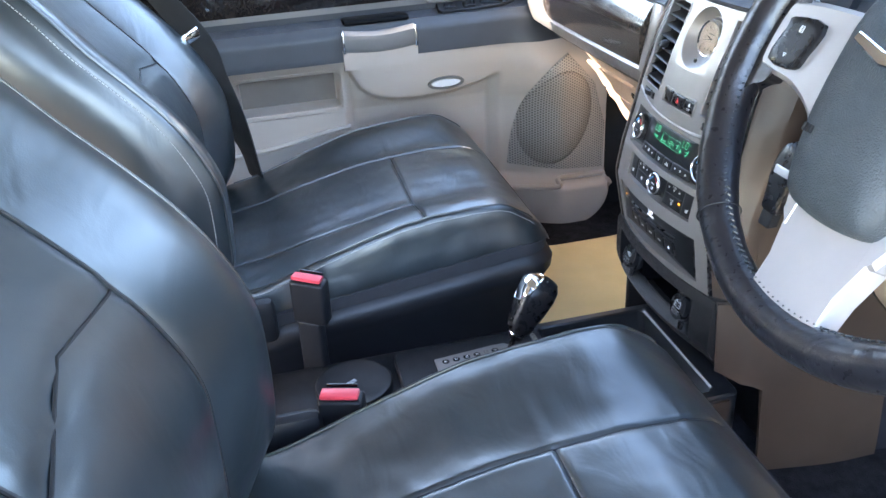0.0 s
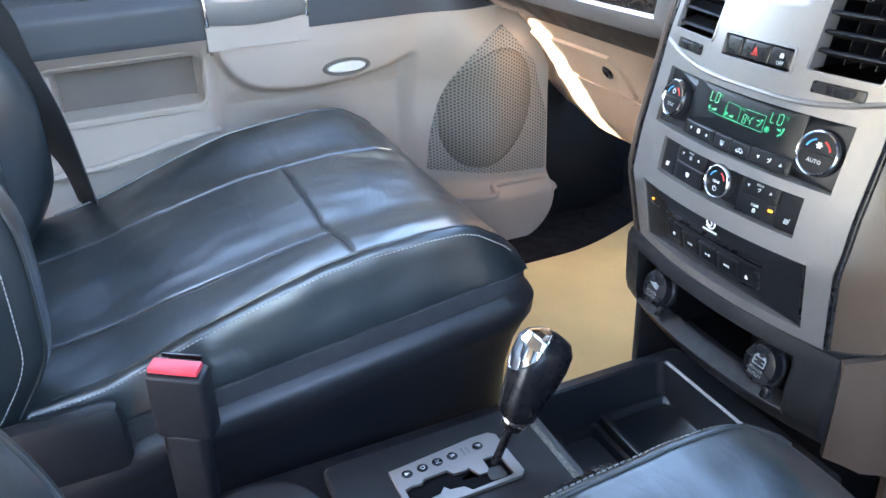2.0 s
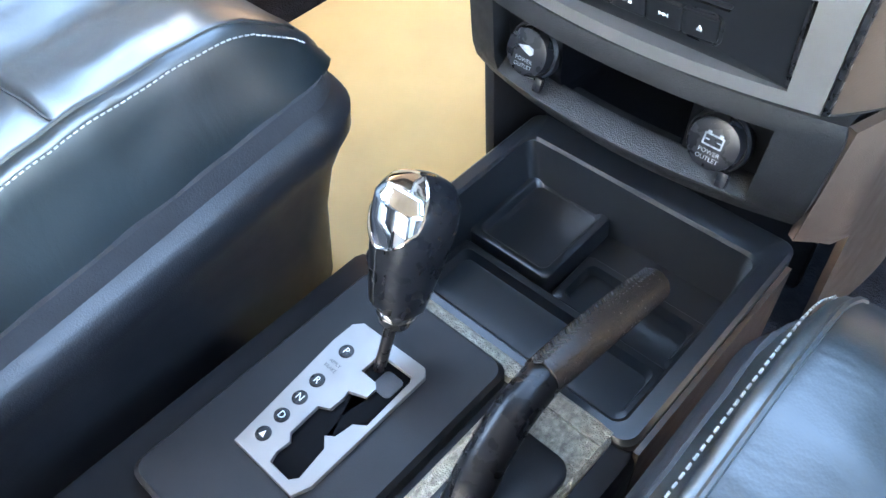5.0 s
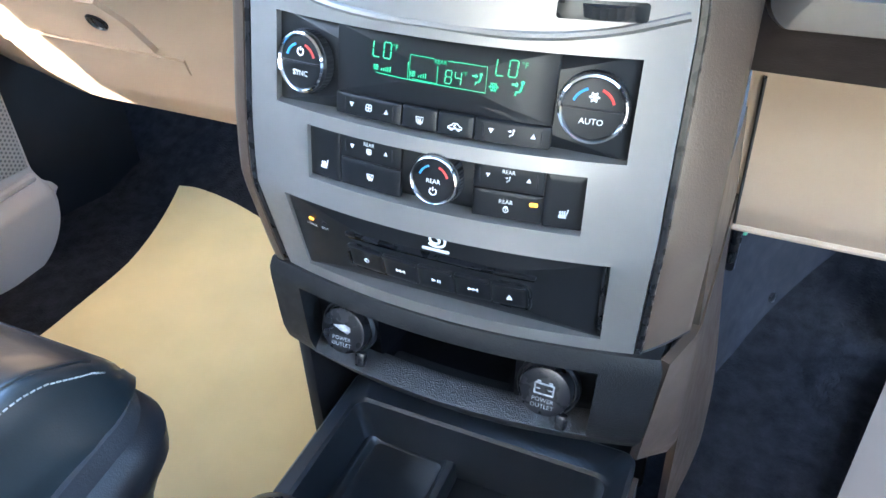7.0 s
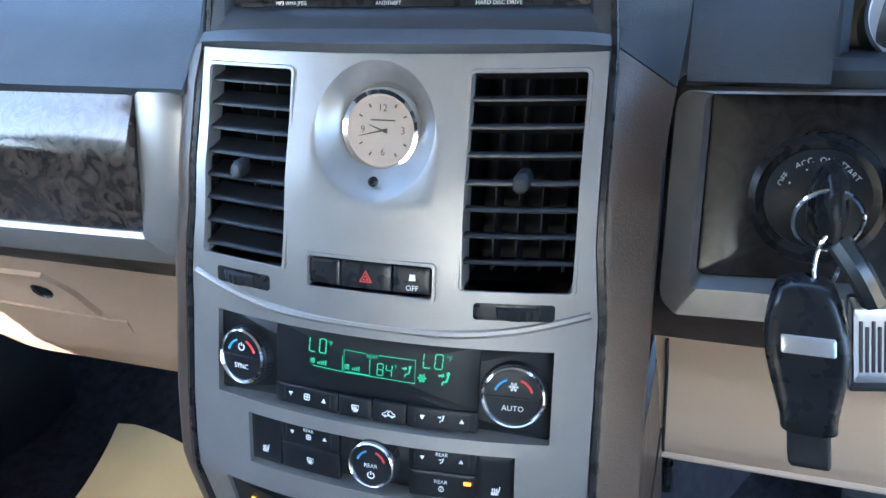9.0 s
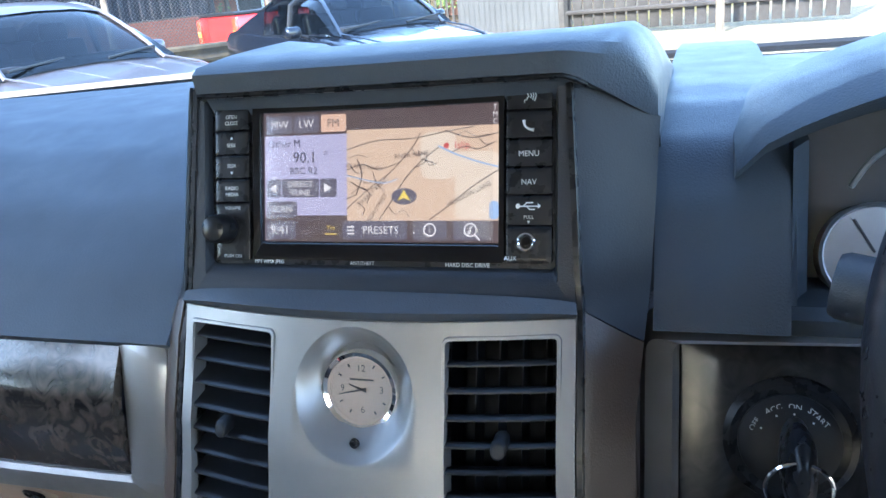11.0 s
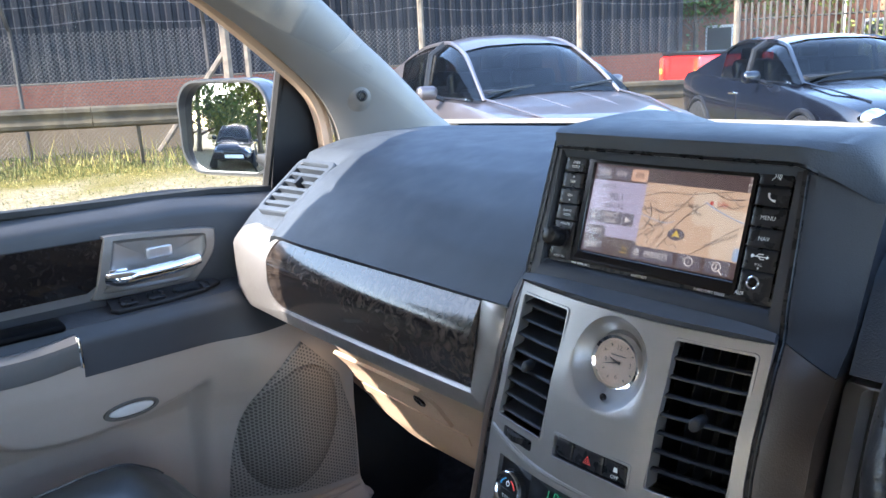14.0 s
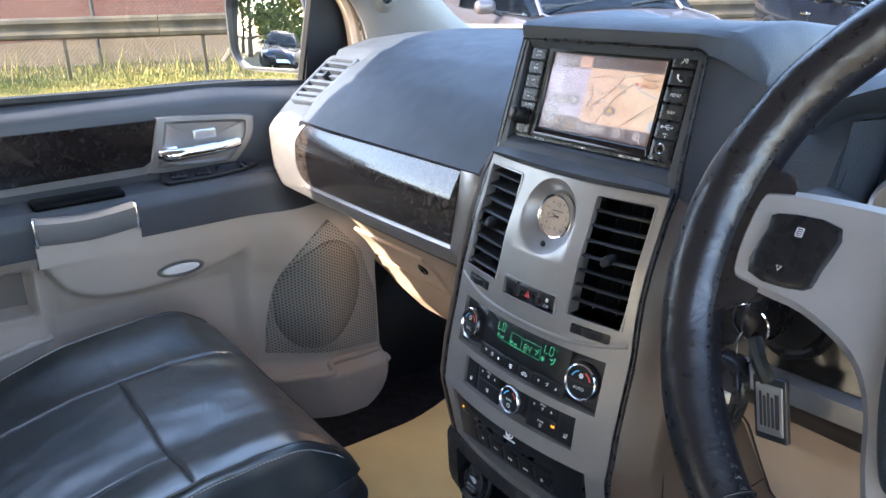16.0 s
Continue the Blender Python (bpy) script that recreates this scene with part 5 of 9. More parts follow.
for i in range(6):
    part("button", plate(rrect(0.0815, 0.1068, ROWR[i + 1] + 0.0006, ROWR[i] - 0.0006, 0.0008), -0.002, 0.0036, on_unit, 0.0008), BLACK_S, radio)
    zc = (ROWR[i] + ROWR[i + 1]) / 2
    if i in (2, 3):
        lettering("word", ("MENU", "NAV")[i - 2], 0.0042, on_unit, 0.094, zc, 0.0040, WHITE_INK, radio)
    if i == 0:
        for pts in ([(-2.6, 2.4), (-1.0, 2.6), (-0.4, 1.2), (0.2, 0.2), (-0.6, -0.2), (-0.8, -1.2), (-2.0, -1.2), (-2.0, -2.4)], [(1.0, 1.6), (1.4, 0.6), (1.0, -0.6)], [(2.0, 2.2), (2.6, 0.6), (2.0, -1.2)], [(3.0, 2.6), (3.8, 0.6), (3.0, -1.8)]):
            part("sign", tube([on_unit(0.0938 + 0.0011 * a, zc + 0.0012 * b, 0.004) for a, b in pts], 0.00032, 5), WHITE_INK, radio)
    if i == 1:
        part("sign", tube(spline([on_unit(0.0912, zc + 0.0026, 0.004), on_unit(0.0918, zc - 0.0002, 0.004), on_unit(0.0940, zc - 0.0020, 0.004), on_unit(0.0968, zc - 0.0026, 0.004)], 4), 0.0007, 6, taper=lambda k: 1.5 - 2.2 * k * (1 - k)), WHITE_INK, radio)
    if i == 4:
        for pts in ([(-5.0, 0), (5.0, 0)], [(-2.4, 0), (-0.8, 1.8), (2.4, 1.8)], [(-0.8, 0), (0.6, -1.7), (3.2, -1.7)]):
            part("sign", tube([on_unit(0.0938 + 0.0011 * a, zc + 0.0028 + 0.0010 * b, 0.004) for a, b in pts], 0.00036, 5), WHITE_INK, radio)
        part("sign", plate(circle(0.0880, zc + 0.0028, 0.0012, 12), 0.0030, 0.0042, on_unit, 0.0001), WHITE_INK, radio)
        part("sign", plate([(0.0990, zc + 0.0040), (0.0990, zc + 0.0016), (0.1006, zc + 0.0028)], 0.0030, 0.0042, on_unit, 0.0001), WHITE_INK, radio)
        lettering("word", "PULL", 0.0026, on_unit, 0.094, zc - 0.0030, 0.0040, WHITE_INK, radio)
        tri_mark(radio, on_unit, 0.094, zc - 0.0056, 0.0008, False, 0.0038)
am = Matrix.Translation(on_unit(0.0925, 1.2285, 0.003)) @ Matrix((Vector((1, 0, 0)), fwd.cross(Vector((1, 0, 0))), fwd)).transposed().to_4x4()
part("aux_ring", lathe([(0.0052, 0), (0.0052, 0.0015), (0.0044, 0.002), (0.0036, 0.0015), (0.0032, 0.0)], am, 24), CHROME, radio, "chrome socket ring")
part("aux_hole", lathe([(0.0028, 0), (0.0027, 0.0012), (0.001, 0.0013)], am, 16), GLOSS, radio)
lettering("word", "AUX", 0.0034, on_unit, 0.0838, 1.2205, 0.0040, WHITE_INK, radio)
lettering("word", "MP3 WMA JPEG", 0.0030, on_unit, -0.068, 1.2150, 0.0012, WHITE_INK, radio)
lettering("word", "ANTITHEFT", 0.0030, on_unit, -0.006, 1.2148, 0.0012, WHITE_INK, radio)
lettering("word", "HARD DISC DRIVE", 0.0032, on_unit, 0.0585, 1.2148, 0.0012, WHITE_INK, radio)

# screen picture, in its own units: 0 to 380 across, 0 to 200 down
S_BACK = glow("screen_plum", (0.16, 0.10, 0.10), 0.0564)
S_LILAC = glow("screen_lilac", (0.56, 0.50, 0.68), 0.0769)
S_MAP = glow("screen_map_tan", (0.85, 0.58, 0.40), 0.0769)
S_MAP2 = glow("screen_map_pale", (0.95, 0.74, 0.56), 0.0769)
S_TAB = glow("screen_peach", (0.9, 0.55, 0.38), 0.0769)
S_BTN = glow("screen_button", (0.20, 0.17, 0.22), 0.0614)
S_DARK = glow("screen_ink", (0.04, 0.03, 0.06), 0.0515)
S_WHITE = glow("screen_white", (0.95, 0.86, 0.82), 0.0818)
S_WATER = glow("screen_blue", (0.45, 0.60, 0.85), 0.0713)
S_DOT = glow("screen_red", (0.8, 0.1, 0.1), 0.0713)
S_GOLD = glow("screen_gold", (1.0, 0.7, 0.1), 0.0818)


def on_scr(x, z, d):
    return on_unit(-0.0715 + x * 0.148 / 380, 1.3015 - z * 0.075 / 200, d)


def tile(nm, x0, x1, y0, y1, d, m, r=1.0):
    return part(nm, plate(rrect(x0, x1, y0, y1, r, 2), d - 0.0002, d, on_scr, 0.00002), m, radio)


tile("display", 0, 380, 0, 200, 0.0005, S_BACK)
tile("tuner_field", 2, 143, 38, 160, 0.0007, S_LILAC)
tile("map_field", 143, 380, 33, 168, 0.0007, S_MAP)
tile("map_block", 262, 318, 40, 108, 0.0008, S_MAP2, 14)
tile("map_block", 315, 380, 70, 166, 0.0008, S_MAP2, 8)
for i, wd in enumerate(("MW", "LW", "FM")):
    tile("tab", 8 + 46 * i, 50 + 46 * i, 8, 34, 0.0007, S_TAB if i == 2 else S_BTN, 3)


def scr_word(body, size, x, y, m, turn=0.0, align="CENTER"):
    def to(a, b, d):
        return on_scr(x + a, y - b, d)
    return lettering("word", body, size, to, 0, 0, 0.001, m, radio, align, turn)


for i, wd in enumerate(("MW", "LW", "FM")):
    scr_word(wd, 17, 29 + 46 * i, 21, S_WHITE if i < 2 else S_DARK)
scr_word("Other M", 16, 8, 50, S_DARK, align="LEFT")
scr_word("90.1", 24, 72, 72, S_DARK)
scr_word("BBC R2", 15, 70, 92, S_DARK)
for x0, x1, y0, y1 in ((5, 30, 104, 132), (32, 96, 104, 132), (98, 126, 104, 132), (5, 58, 138, 162), (2, 56, 168, 196), (135, 240, 168, 196), (250, 302, 168, 196), (312, 366, 168, 196)):
    tile("key", x0, x1, y0, y1, 0.0009, S_BTN, 3)
scr_word("DIRECT", 13, 64, 112, S_WHITE)
scr_word("TUNE", 13, 64, 125, S_WHITE)
scr_word("SCAN", 14, 31, 150, S_WHITE)
scr_word("9:41", 20, 28, 182, S_WHITE)
scr_word("PRESETS", 16, 198, 182, S_WHITE)
scr_word("ST", 8, 108, 66, S_DARK)
for k, ch in enumerate("TMC"):
    scr_word(ch, 10, 375, 8 + 10 * k, S_WHITE)
part("arrow", plate([(22, 111), (22, 125), (11, 118)], 0.0008, 0.0011, on_scr, 0.00002), S_WHITE, radio)
part("arrow", plate([(105, 111), (118, 118), (105, 125)], 0.0008, 0.0011, on_scr, 0.00002), S_WHITE, radio)


def road(pts, wd, m=None, z=0.0009):
    part("road", tube([on_scr(x, y, z) for x, y in (p[:2] for p in spline([(a, b, 0) for a, b in pts], 5))], wd, 4), m or S_DARK, radio)


for cx in (276, 338):
    part("ring", frame_ring(circle(cx, 181, 10, 20), circle(cx, 181, 8, 20), 0.0009, 0.0012, on_scr, bev=0.00005), S_WHITE, radio)
scr_word("i", 14, 276, 181, S_WHITE)
road([(345, 188), (352, 195)], 0.0005, S_WHITE, 0.0012)
road([(338, 185), (338, 177), (342, 175)], 0.0003, S_WHITE, 0.0013)
part("note_dot", plate(circle(336, 185, 2.2, 10), 0.0009, 0.0013, on_scr, 0.00002), S_WHITE, radio)
scr_word("Yes", 10, 116, 178, S_GOLD)
for k in range(3):
    tile("line", 143, 155, 176 + 5 * k, 178 + 5 * k, 0.0011, S_WHITE, 0.5)
tile("line", 106, 126, 187, 188.5, 0.0011, S_GOLD, 0.5)

for pts in ([(143, 62), (190, 50), (250, 48), (300, 40), (345, 34)], [(300, 38), (340, 50), (380, 44)], [(143, 150), (180, 120), (215, 96), (250, 60), (262, 40)], [(196, 166), (215, 140), (235, 110), (260, 84), (290, 62)],
            [(143, 92), (170, 84), (195, 92), (230, 82)], [(150, 110), (175, 122), (200, 112)], [(160, 75), (168, 100), (158, 130)], [(255, 90), (268, 84), (272, 74)], [(262, 78), (282, 84)], [(276, 166), (300, 150), (340, 120), (380, 96)], [(143, 135), (160, 128)], [(148, 84), (158, 96), (172, 96)], [(310, 70), (330, 62), (350, 66), (372, 58)]):
    road(pts, 0.00030)
for pts in ([(146, 100), (160, 104), (176, 112), (192, 108)], [(150, 128), (166, 118), (180, 128), (176, 142)], [(160, 140), (172, 150), (168, 160)], [(186, 96), (192, 112), (204, 124)], [(248, 62), (256, 72), (270, 70)], [(258, 66), (262, 76)], [(270, 78), (276, 88), (288, 84)], [(318, 46), (330, 40), (346, 48), (366, 46)], [(352, 52), (362, 60), (378, 56)], [(212, 148), (222, 158), (234, 152), (244, 162)], [(146, 74), (162, 70), (178, 74)]):
    road(pts, 0.00022)
road([(143, 100), (200, 112), (226, 106)], 0.0004, S_WATER)
road([(290, 60), (315, 72), (350, 84), (380, 92)], 0.0006, S_WATER)
tile("water", 366, 380, 140, 166, 0.0009, S_WATER, 5)
part("dot", plate(circle(302, 60, 4, 14), 0.0008, 0.0012, on_scr, 0.00002), S_DOT, radio)
scr_word("Islip", 15, 326, 60, S_DOT)
scr_word("RIVER NENE", 10, 248, 72, S_DARK, 0.08)
scr_word("MARKET ROAD", 9, 186, 125, S_DARK, 0.7)
scr_word("HIGH STREET", 9, 192, 150, S_DARK, 0.95)
scr_word("MEADOW LANE", 10, 336, 130, S_DARK, 0.45)
scr_word("DLAND ROAD", 9, 172, 88, S_DARK, -0.12)
part("cursor", plate([(236 + 20 * math.cos(2 * math.pi * i / 20), 132 + 12 * math.sin(2 * math.pi * i / 20)) for i in range(20)], 0.0009, 0.0012, on_scr, 0.00002), S_BTN, radio)
part("cursor_arrow", plate([(226, 138), (236, 122), (246, 138), (236, 134)], 0.0011, 0.0014, on_scr, 0.00002), S_GOLD, radio)
SCREEN_GLASS = glass("screen_glass", clear=0.98, rough=0.30)
cover = part("screen_cover", plate(rrect(-0.0695, 0.0735, 1.2265, 1.3015, 0.001, 2), 0.0016, 0.0018, on_unit, 0.00005), SCREEN_GLASS, radio)
cover.visible_shadow = False

hood = thing("display_hood", (0, 0.1, 1.2), "slate-grey padded hood over the radio", "dash hood")
rows = []
for i in range(57):
    x = -0.164 + 0.324 * i / 56
    a = abs(x)
    e = max(0, (a - (0.116 if x > 0 else 0.106)) / 0.050) ** 1.1
    r = max(0, (a - 0.140) / 0.026) ** 2
    fy = 0.028 + (0.040 if x > 0 else 0.150) * e + 0.10 * x * x
    pts = [(fy + 0.008, 1.3140 - 0.038 * e), (fy, 1.3165 - 0.038 * e), (fy - 0.001, 1.3275 - 0.014 * e - 0.035 * r), (fy + 0.005, 1.3312 - 0.008 * e - 0.040 * r), (fy + 0.035, 1.3338 - 0.003 * e - 0.045 * r), (fy + 0.085, 1.3325 - 0.046 * r), (fy + 0.15, 1.324 - 0.046 * r), (fy + 0.22, 1.305 - 0.035 * r), (fy + 0.29, 1.279 - 0.012 * r), (fy + 0.31, 1.24), (fy + 0.05, 1.24)]
    rows.append([(x, y, z) for y, z in pts])
part("cap", loft(rows), DASH, hood)
part("front_lip", tube([Vector(r[0]) + Vector((0, -0.0055, 0.0004)) for r in rows[6:51]], 0.0017, 8), BLACK_S, hood, "thin black lip under the hood")

# ---- driver's side of the dash ----
ig_o = rrect(0.150, 0.345, 1.044, 1.166, 0.012, 8)
ig_i = rrect(0.172, 0.340, 1.066, 1.1645, 0.004, 8)


def on_ig(x, z, d):
    return (x, 0.010 + (z - 1.05) * 0.30 - d + 0.012 * smooth(0.168, 0.150, x) + 0.07 * (x - 0.19), z)


ign = thing("ignition_panel", (0.24, 0, 1.05), "dark wood ignition switch panel in a silver surround", "ignition panel")
part("silver_frame", frame_ring(ig_o, ig_i, -0.03, 0.012, on_ig, bev=0.009), SILVER, ign, "satin silver surround")
part("veneer", plate(ig_i, -0.02, 0.001, on_ig, 0.002), WOOD_M, ign, "glossy dark burl wood veneer")
IG = (0.230, 1.1095)
ifw = Vector((0, -0.96, 0.28)).normalized()
igm = Matrix.Translation(on_ig(IG[0], IG[1], 0)) @ Matrix((Vector((1, 0, 0)), ifw.cross(Vector((1, 0, 0))), ifw)).transposed().to_4x4()
part("bezel_ring", lathe([(0.036, 0), (0.035, 0.003), (0.031, 0.005), (0.027, 0.004)], igm, 48), BLACK_S, ign)
part("barrel", lathe([(0.0275, 0), (0.0265, 0.006), (0.020, 0.009), (0.001, 0.0095)], igm, 40), BLACK, ign)


def on_ring(x, z, d):
    return igm @ Vector((x, z, 0.0075 + d))


for wd, a in (("OFF", 152), ("ACC", 115), ("ON", 84), ("START", 48)):
    r = 0.0205
    lettering("word", wd, 0.0044, on_ring, r * math.cos(radians(a)), r * math.sin(radians(a)), 0.0015, WHITE_INK, ign, turn=radians(a - 90))
    part("dot", plate(circle(0.0168 * math.cos(radians(a)), 0.0168 * math.sin(radians(a)), 0.0006, 8), 0.0005, 0.0022, on_ring, 0.0001), WHITE_INK, ign)

keys = thing("car_keys", igm @ Vector((0, 0, 0.02)), "black car key and fob on steel rings with a leather tag", "keys")
part("key_head", lathe([(0.004, 0.006), (0.0085, 0.014), (0.0115, 0.032), (0.0120, 0.052), (0.0095, 0.066), (0.004, 0.071)], igm @ Matrix.Diagonal((0.70, 1.85, 1.0, 1)), 28), BLACK_S, keys, "smooth black key head")
K0 = igm @ Vector((-0.001, 0.012, 0.062))
ring = [K0 + Vector((0.0150 * math.cos(a), -0.004 - 0.003 * math.sin(a), -0.018 + 0.0160 * math.sin(a))) for a in [2 * math.pi * i / 32 for i in range(32)]]
part("ring", tube(ring, 0.0011, 6, closed=True), CHROME, keys, "steel split ring")
ring = [K0 + Vector((0.002 + 0.006 * math.cos(a), -0.010 + 0.004 * math.cos(a), -0.036 + 0.015 * math.sin(a))) for a in [2 * math.pi * i / 28 for i in range(28)]]
part("ring", tube(ring, 0.001, 6, closed=True), CHROME, keys, "steel split ring")
# the fob hangs below the rings, a little towards the stack
fx, fy, fz = K0.x - 0.006, K0.y - 0.020, K0.z - 0.052


def on_fob(x, z, d):
    return (fx + x - 0.12 * z, fy - d + 0.38 * z, fz + z)


fob = [(-0.0075, 0.008), (0.0075, 0.008), (0.014, 0.002), (0.0185, -0.014), (0.0185, -0.026), (0.013, -0.050), (0.0105, -0.058), (-0.0105, -0.058), (-0.013, -0.050), (-0.0185, -0.026), (-0.0185, -0.014), (-0.014, 0.002)]
fob = [tuple(v[:2]) for v in spline([(a, b, 0) for a, b in fob], 4, closed=True)]
part("fob", plate(fob, -0.007, 0.007, on_fob, 0.004), BLACK_S, keys, "black remote fob")
part("fob_end", plate(rrect(-0.0095, 0.0095, -0.073, -0.056, 0.002), -0.005, 0.005, on_fob, 0.0015), BLACK, keys)
part("fob_plate", plate(rrect(-0.012, 0.012, -0.0215, -0.0135, 0.001), 0.006, 0.0076, on_fob, 0.0004), BRUSHED, keys, "small bright plate")


def on_tag(x, z, d):
    return (fx + 0.030 + x - 0.30 * z * 0 + 0.28 * -z * 0.55, fy + 0.010 - d + 0.25 * x, fz + z)


part("strap", tube(spline([tuple(K0 + Vector((0.006, -0.006, -0.028))), (fx + 0.022, fy + 0.006, fz + 0.012), (fx + 0.030, fy + 0.008, fz - 0.002)], 5), 0.006, 8), LEATHER, keys, "black leather strap")
part("tag", plate(rrect(-0.012, 0.012, -0.052, 0.0, 0.002), -0.003, 0.001, on_tag, 0.001), LEATHER, keys, "black leather key tag")
part("tag_plate", plate(rrect(-0.0095, 0.0095, -0.046, -0.006, 0.001), 0.0, 0.0022, on_tag, 0.0004), BRUSHED, keys, "dull metal plate")
for k in range(5):
    part("print_bar", plate(rrect(-0.007 + 0.0028 * k, -0.0052 + 0.0028 * k + (0.0012 if k == 4 else 0), -0.040, -0.012 - 0.003 * (k % 2), 0.0003, 1), 0.002, 0.0025, on_tag, 0.0001), DARK_INK, keys)

# instrument cluster hood and dial
clus = thing("instrument_cluster", (0.45, 0.1, 1.2), "slate instrument hood with a pale round dial", "instruments")
rows = []
for i in range(33):
    u = i / 32
    x = 0.200 + 0.47 * u
    k = math.sin(math.pi * u) ** 0.6
    rows.append([(x, 0.040 + 0.02 * (1 - k), 1.250 + 0.062 * k), (x, 0.030 + 0.02 * (1 - k), 1.256 + 0.066 * k), (x, 0.055, 1.264 + 0.070 * k), (x, 0.16, 1.270 + 0.062 * k), (x, 0.32, 1.262 + 0.02 * k), (x, 0.32, 1.235), (x, 0.14, 1.240 + 0.055 * k)])
part("hood", loft(rows), DASH, clus)
part("backplate", box(0.42, 0.128, 1.225, 0.362, 0.01, 0.115, 0.004, turn=pose(0, 0, 0, -18)), mat("instrument_face_brown", (0.085, 0.078, 0.074), 0.45, var=0.1, scale=30), clus, "dark instrument face")
part("side_trim", loft([[(0.2302, 0.050 + 0.3 * (z - 1.17), z), (0.2405, 0.074 + 0.3 * (z - 1.17), z), (0.2410, 0.090 + 0.3 * (z - 1.17), z), (0.2340, 0.090 + 0.3 * (z - 1.17), z)] for z in (1.170, 1.20, 1.24, 1.262)]), DASH, clus, "grey edge trim")
part("arc_trim", tube(spline([(0.262, 0.093, 1.236), (0.275, 0.099, 1.252), (0.297, 0.104, 1.262), (0.33, 0.108, 1.268)], 6), 0.0016, 6), BRUSHED, clus, "thin bright arc")
gm = Matrix.Translation((0.2765, 0.090, 1.197)) @ Vector((0, -0.94, 0.34)).to_track_quat("Z", "Y").to_matrix().to_4x4() @ Matrix.Scale(0.83, 4)
part("dial_rim", lathe([(0.036, -0.024), (0.036, 0.006), (0.034, 0.008), (0.0325, 0.003)], gm, 48), BRUSHED, clus)
part("dial", lathe([(0.0325, 0.0), (0.0325, 0.002)], gm, 48), CREAM, clus, "white dial")
for k in range(24):
    a = radians(-30 + 240 * k / 23)
    part("tick", box(0, 0, 0, 0.005, 0.0009, 0.0006, turn=gm @ Matrix.Rotation(a, 4, "Z") @ Matrix.Translation((0.029, 0, 0.0025))), DARK_INK, clus)
part("needle", box(0, 0, 0, 0.026, 0.0016, 0.001, turn=gm @ Matrix.Rotation(radians(120), 4, "Z") @ Matrix.Translation((0.015, 0, 0.004))), DARK_INK, clus)

# ---- steering wheel ----
WC, WT = Vector((0.445, -0.122, 1.223)), radians(28)
WM = Matrix.Translation(WC) @ Matrix((Vector((1, 0, 0)), Vector((0, math.sin(WT), math.cos(WT))), Vector((0, -math.cos(WT), math.sin(WT))))).transposed().to_4x4()


def on_wheel(x, z, d):
    return WM @ Vector((x, z, d))


wheel = thing("steering_wheel", WC, "worn black leather steering wheel with silver spokes", "steering wheel")
bm = bmesh.new()
rows = []
for i in range(128):
    a = 2 * math.pi * i / 128
    da = min(abs((math.degrees(a) - c + 180) % 360 - 180) for c in (0, 180))
    thick = 0.0165 + 0.0022 * smooth(58, 40, da) + 0.0015 * smooth(22, 8, da)
    row = []
    for j in range(18):
        b = 2 * math.pi * j / 18
        k = thick * (1 + 0.04 * noise.noise(Vector((a * 9, b * 1.5, 0))))
        row.append(on_wheel((0.191 + k * math.cos(b)) * math.cos(a), (0.191 + k * math.cos(b)) * math.sin(a), k * 0.95 * math.sin(b)))
    rows.append(row)
loft(rows + rows[:1], caps=False, bm=bm)
bmesh.ops.remove_doubles(bm, verts=bm.verts, dist=1e-6)
part("rim", bm, LEATHER_W, wheel)
for a in (52, 128, 232, 308):
    ar = radians(a)
    part("joint", tube([on_wheel((0.191 + 0.0187 * math.cos(2 * math.pi * j / 24)) * math.cos(ar), (0.191 + 0.0187 * math.cos(2 * math.pi * j / 24)) * math.sin(ar), 0.0178 * math.sin(2 * math.pi * j / 24)) for j in range(24)], 0.0007, 5, closed=True), SEAM if a > 180 else SEAM, wheel, "fine joint round the rim")
bm = bmesh.new()
for i in range(170):
    a = 2 * math.pi * i / 170
    for s in (0.003, -0.003):
        p = on_wheel(0.1745 * math.cos(a), 0.1745 * math.sin(a), 0.006 + s * 0.4)
        q = on_wheel(0.1738 * math.cos(a + 0.012), 0.1738 * math.sin(a + 0.012), 0.006 - s)
        tube([p, p.lerp(q, 0.5), q], 0.0008, 4, bm=bm)
st = part("stitching", bm, LEATHER, wheel)
arm = [(-0.166, 0.024), (-0.150, 0.033), (-0.10, 0.035), (-0.035, 0.033), (-0.035, -0.125), (-0.050, -0.118), (-0.059, -0.095), (-0.068, -0.068), (-0.084, -0.047), (-0.116, -0.033), (-0.148, -0.029), (-0.166, -0.021)]
arm_s = [tuple(v[:2]) for v in spline([(a, b, 0) for a, b in arm[5:]] + [(a, b, 0) for a, b in arm[:4]], 4)] + [(-0.035, -0.125)]
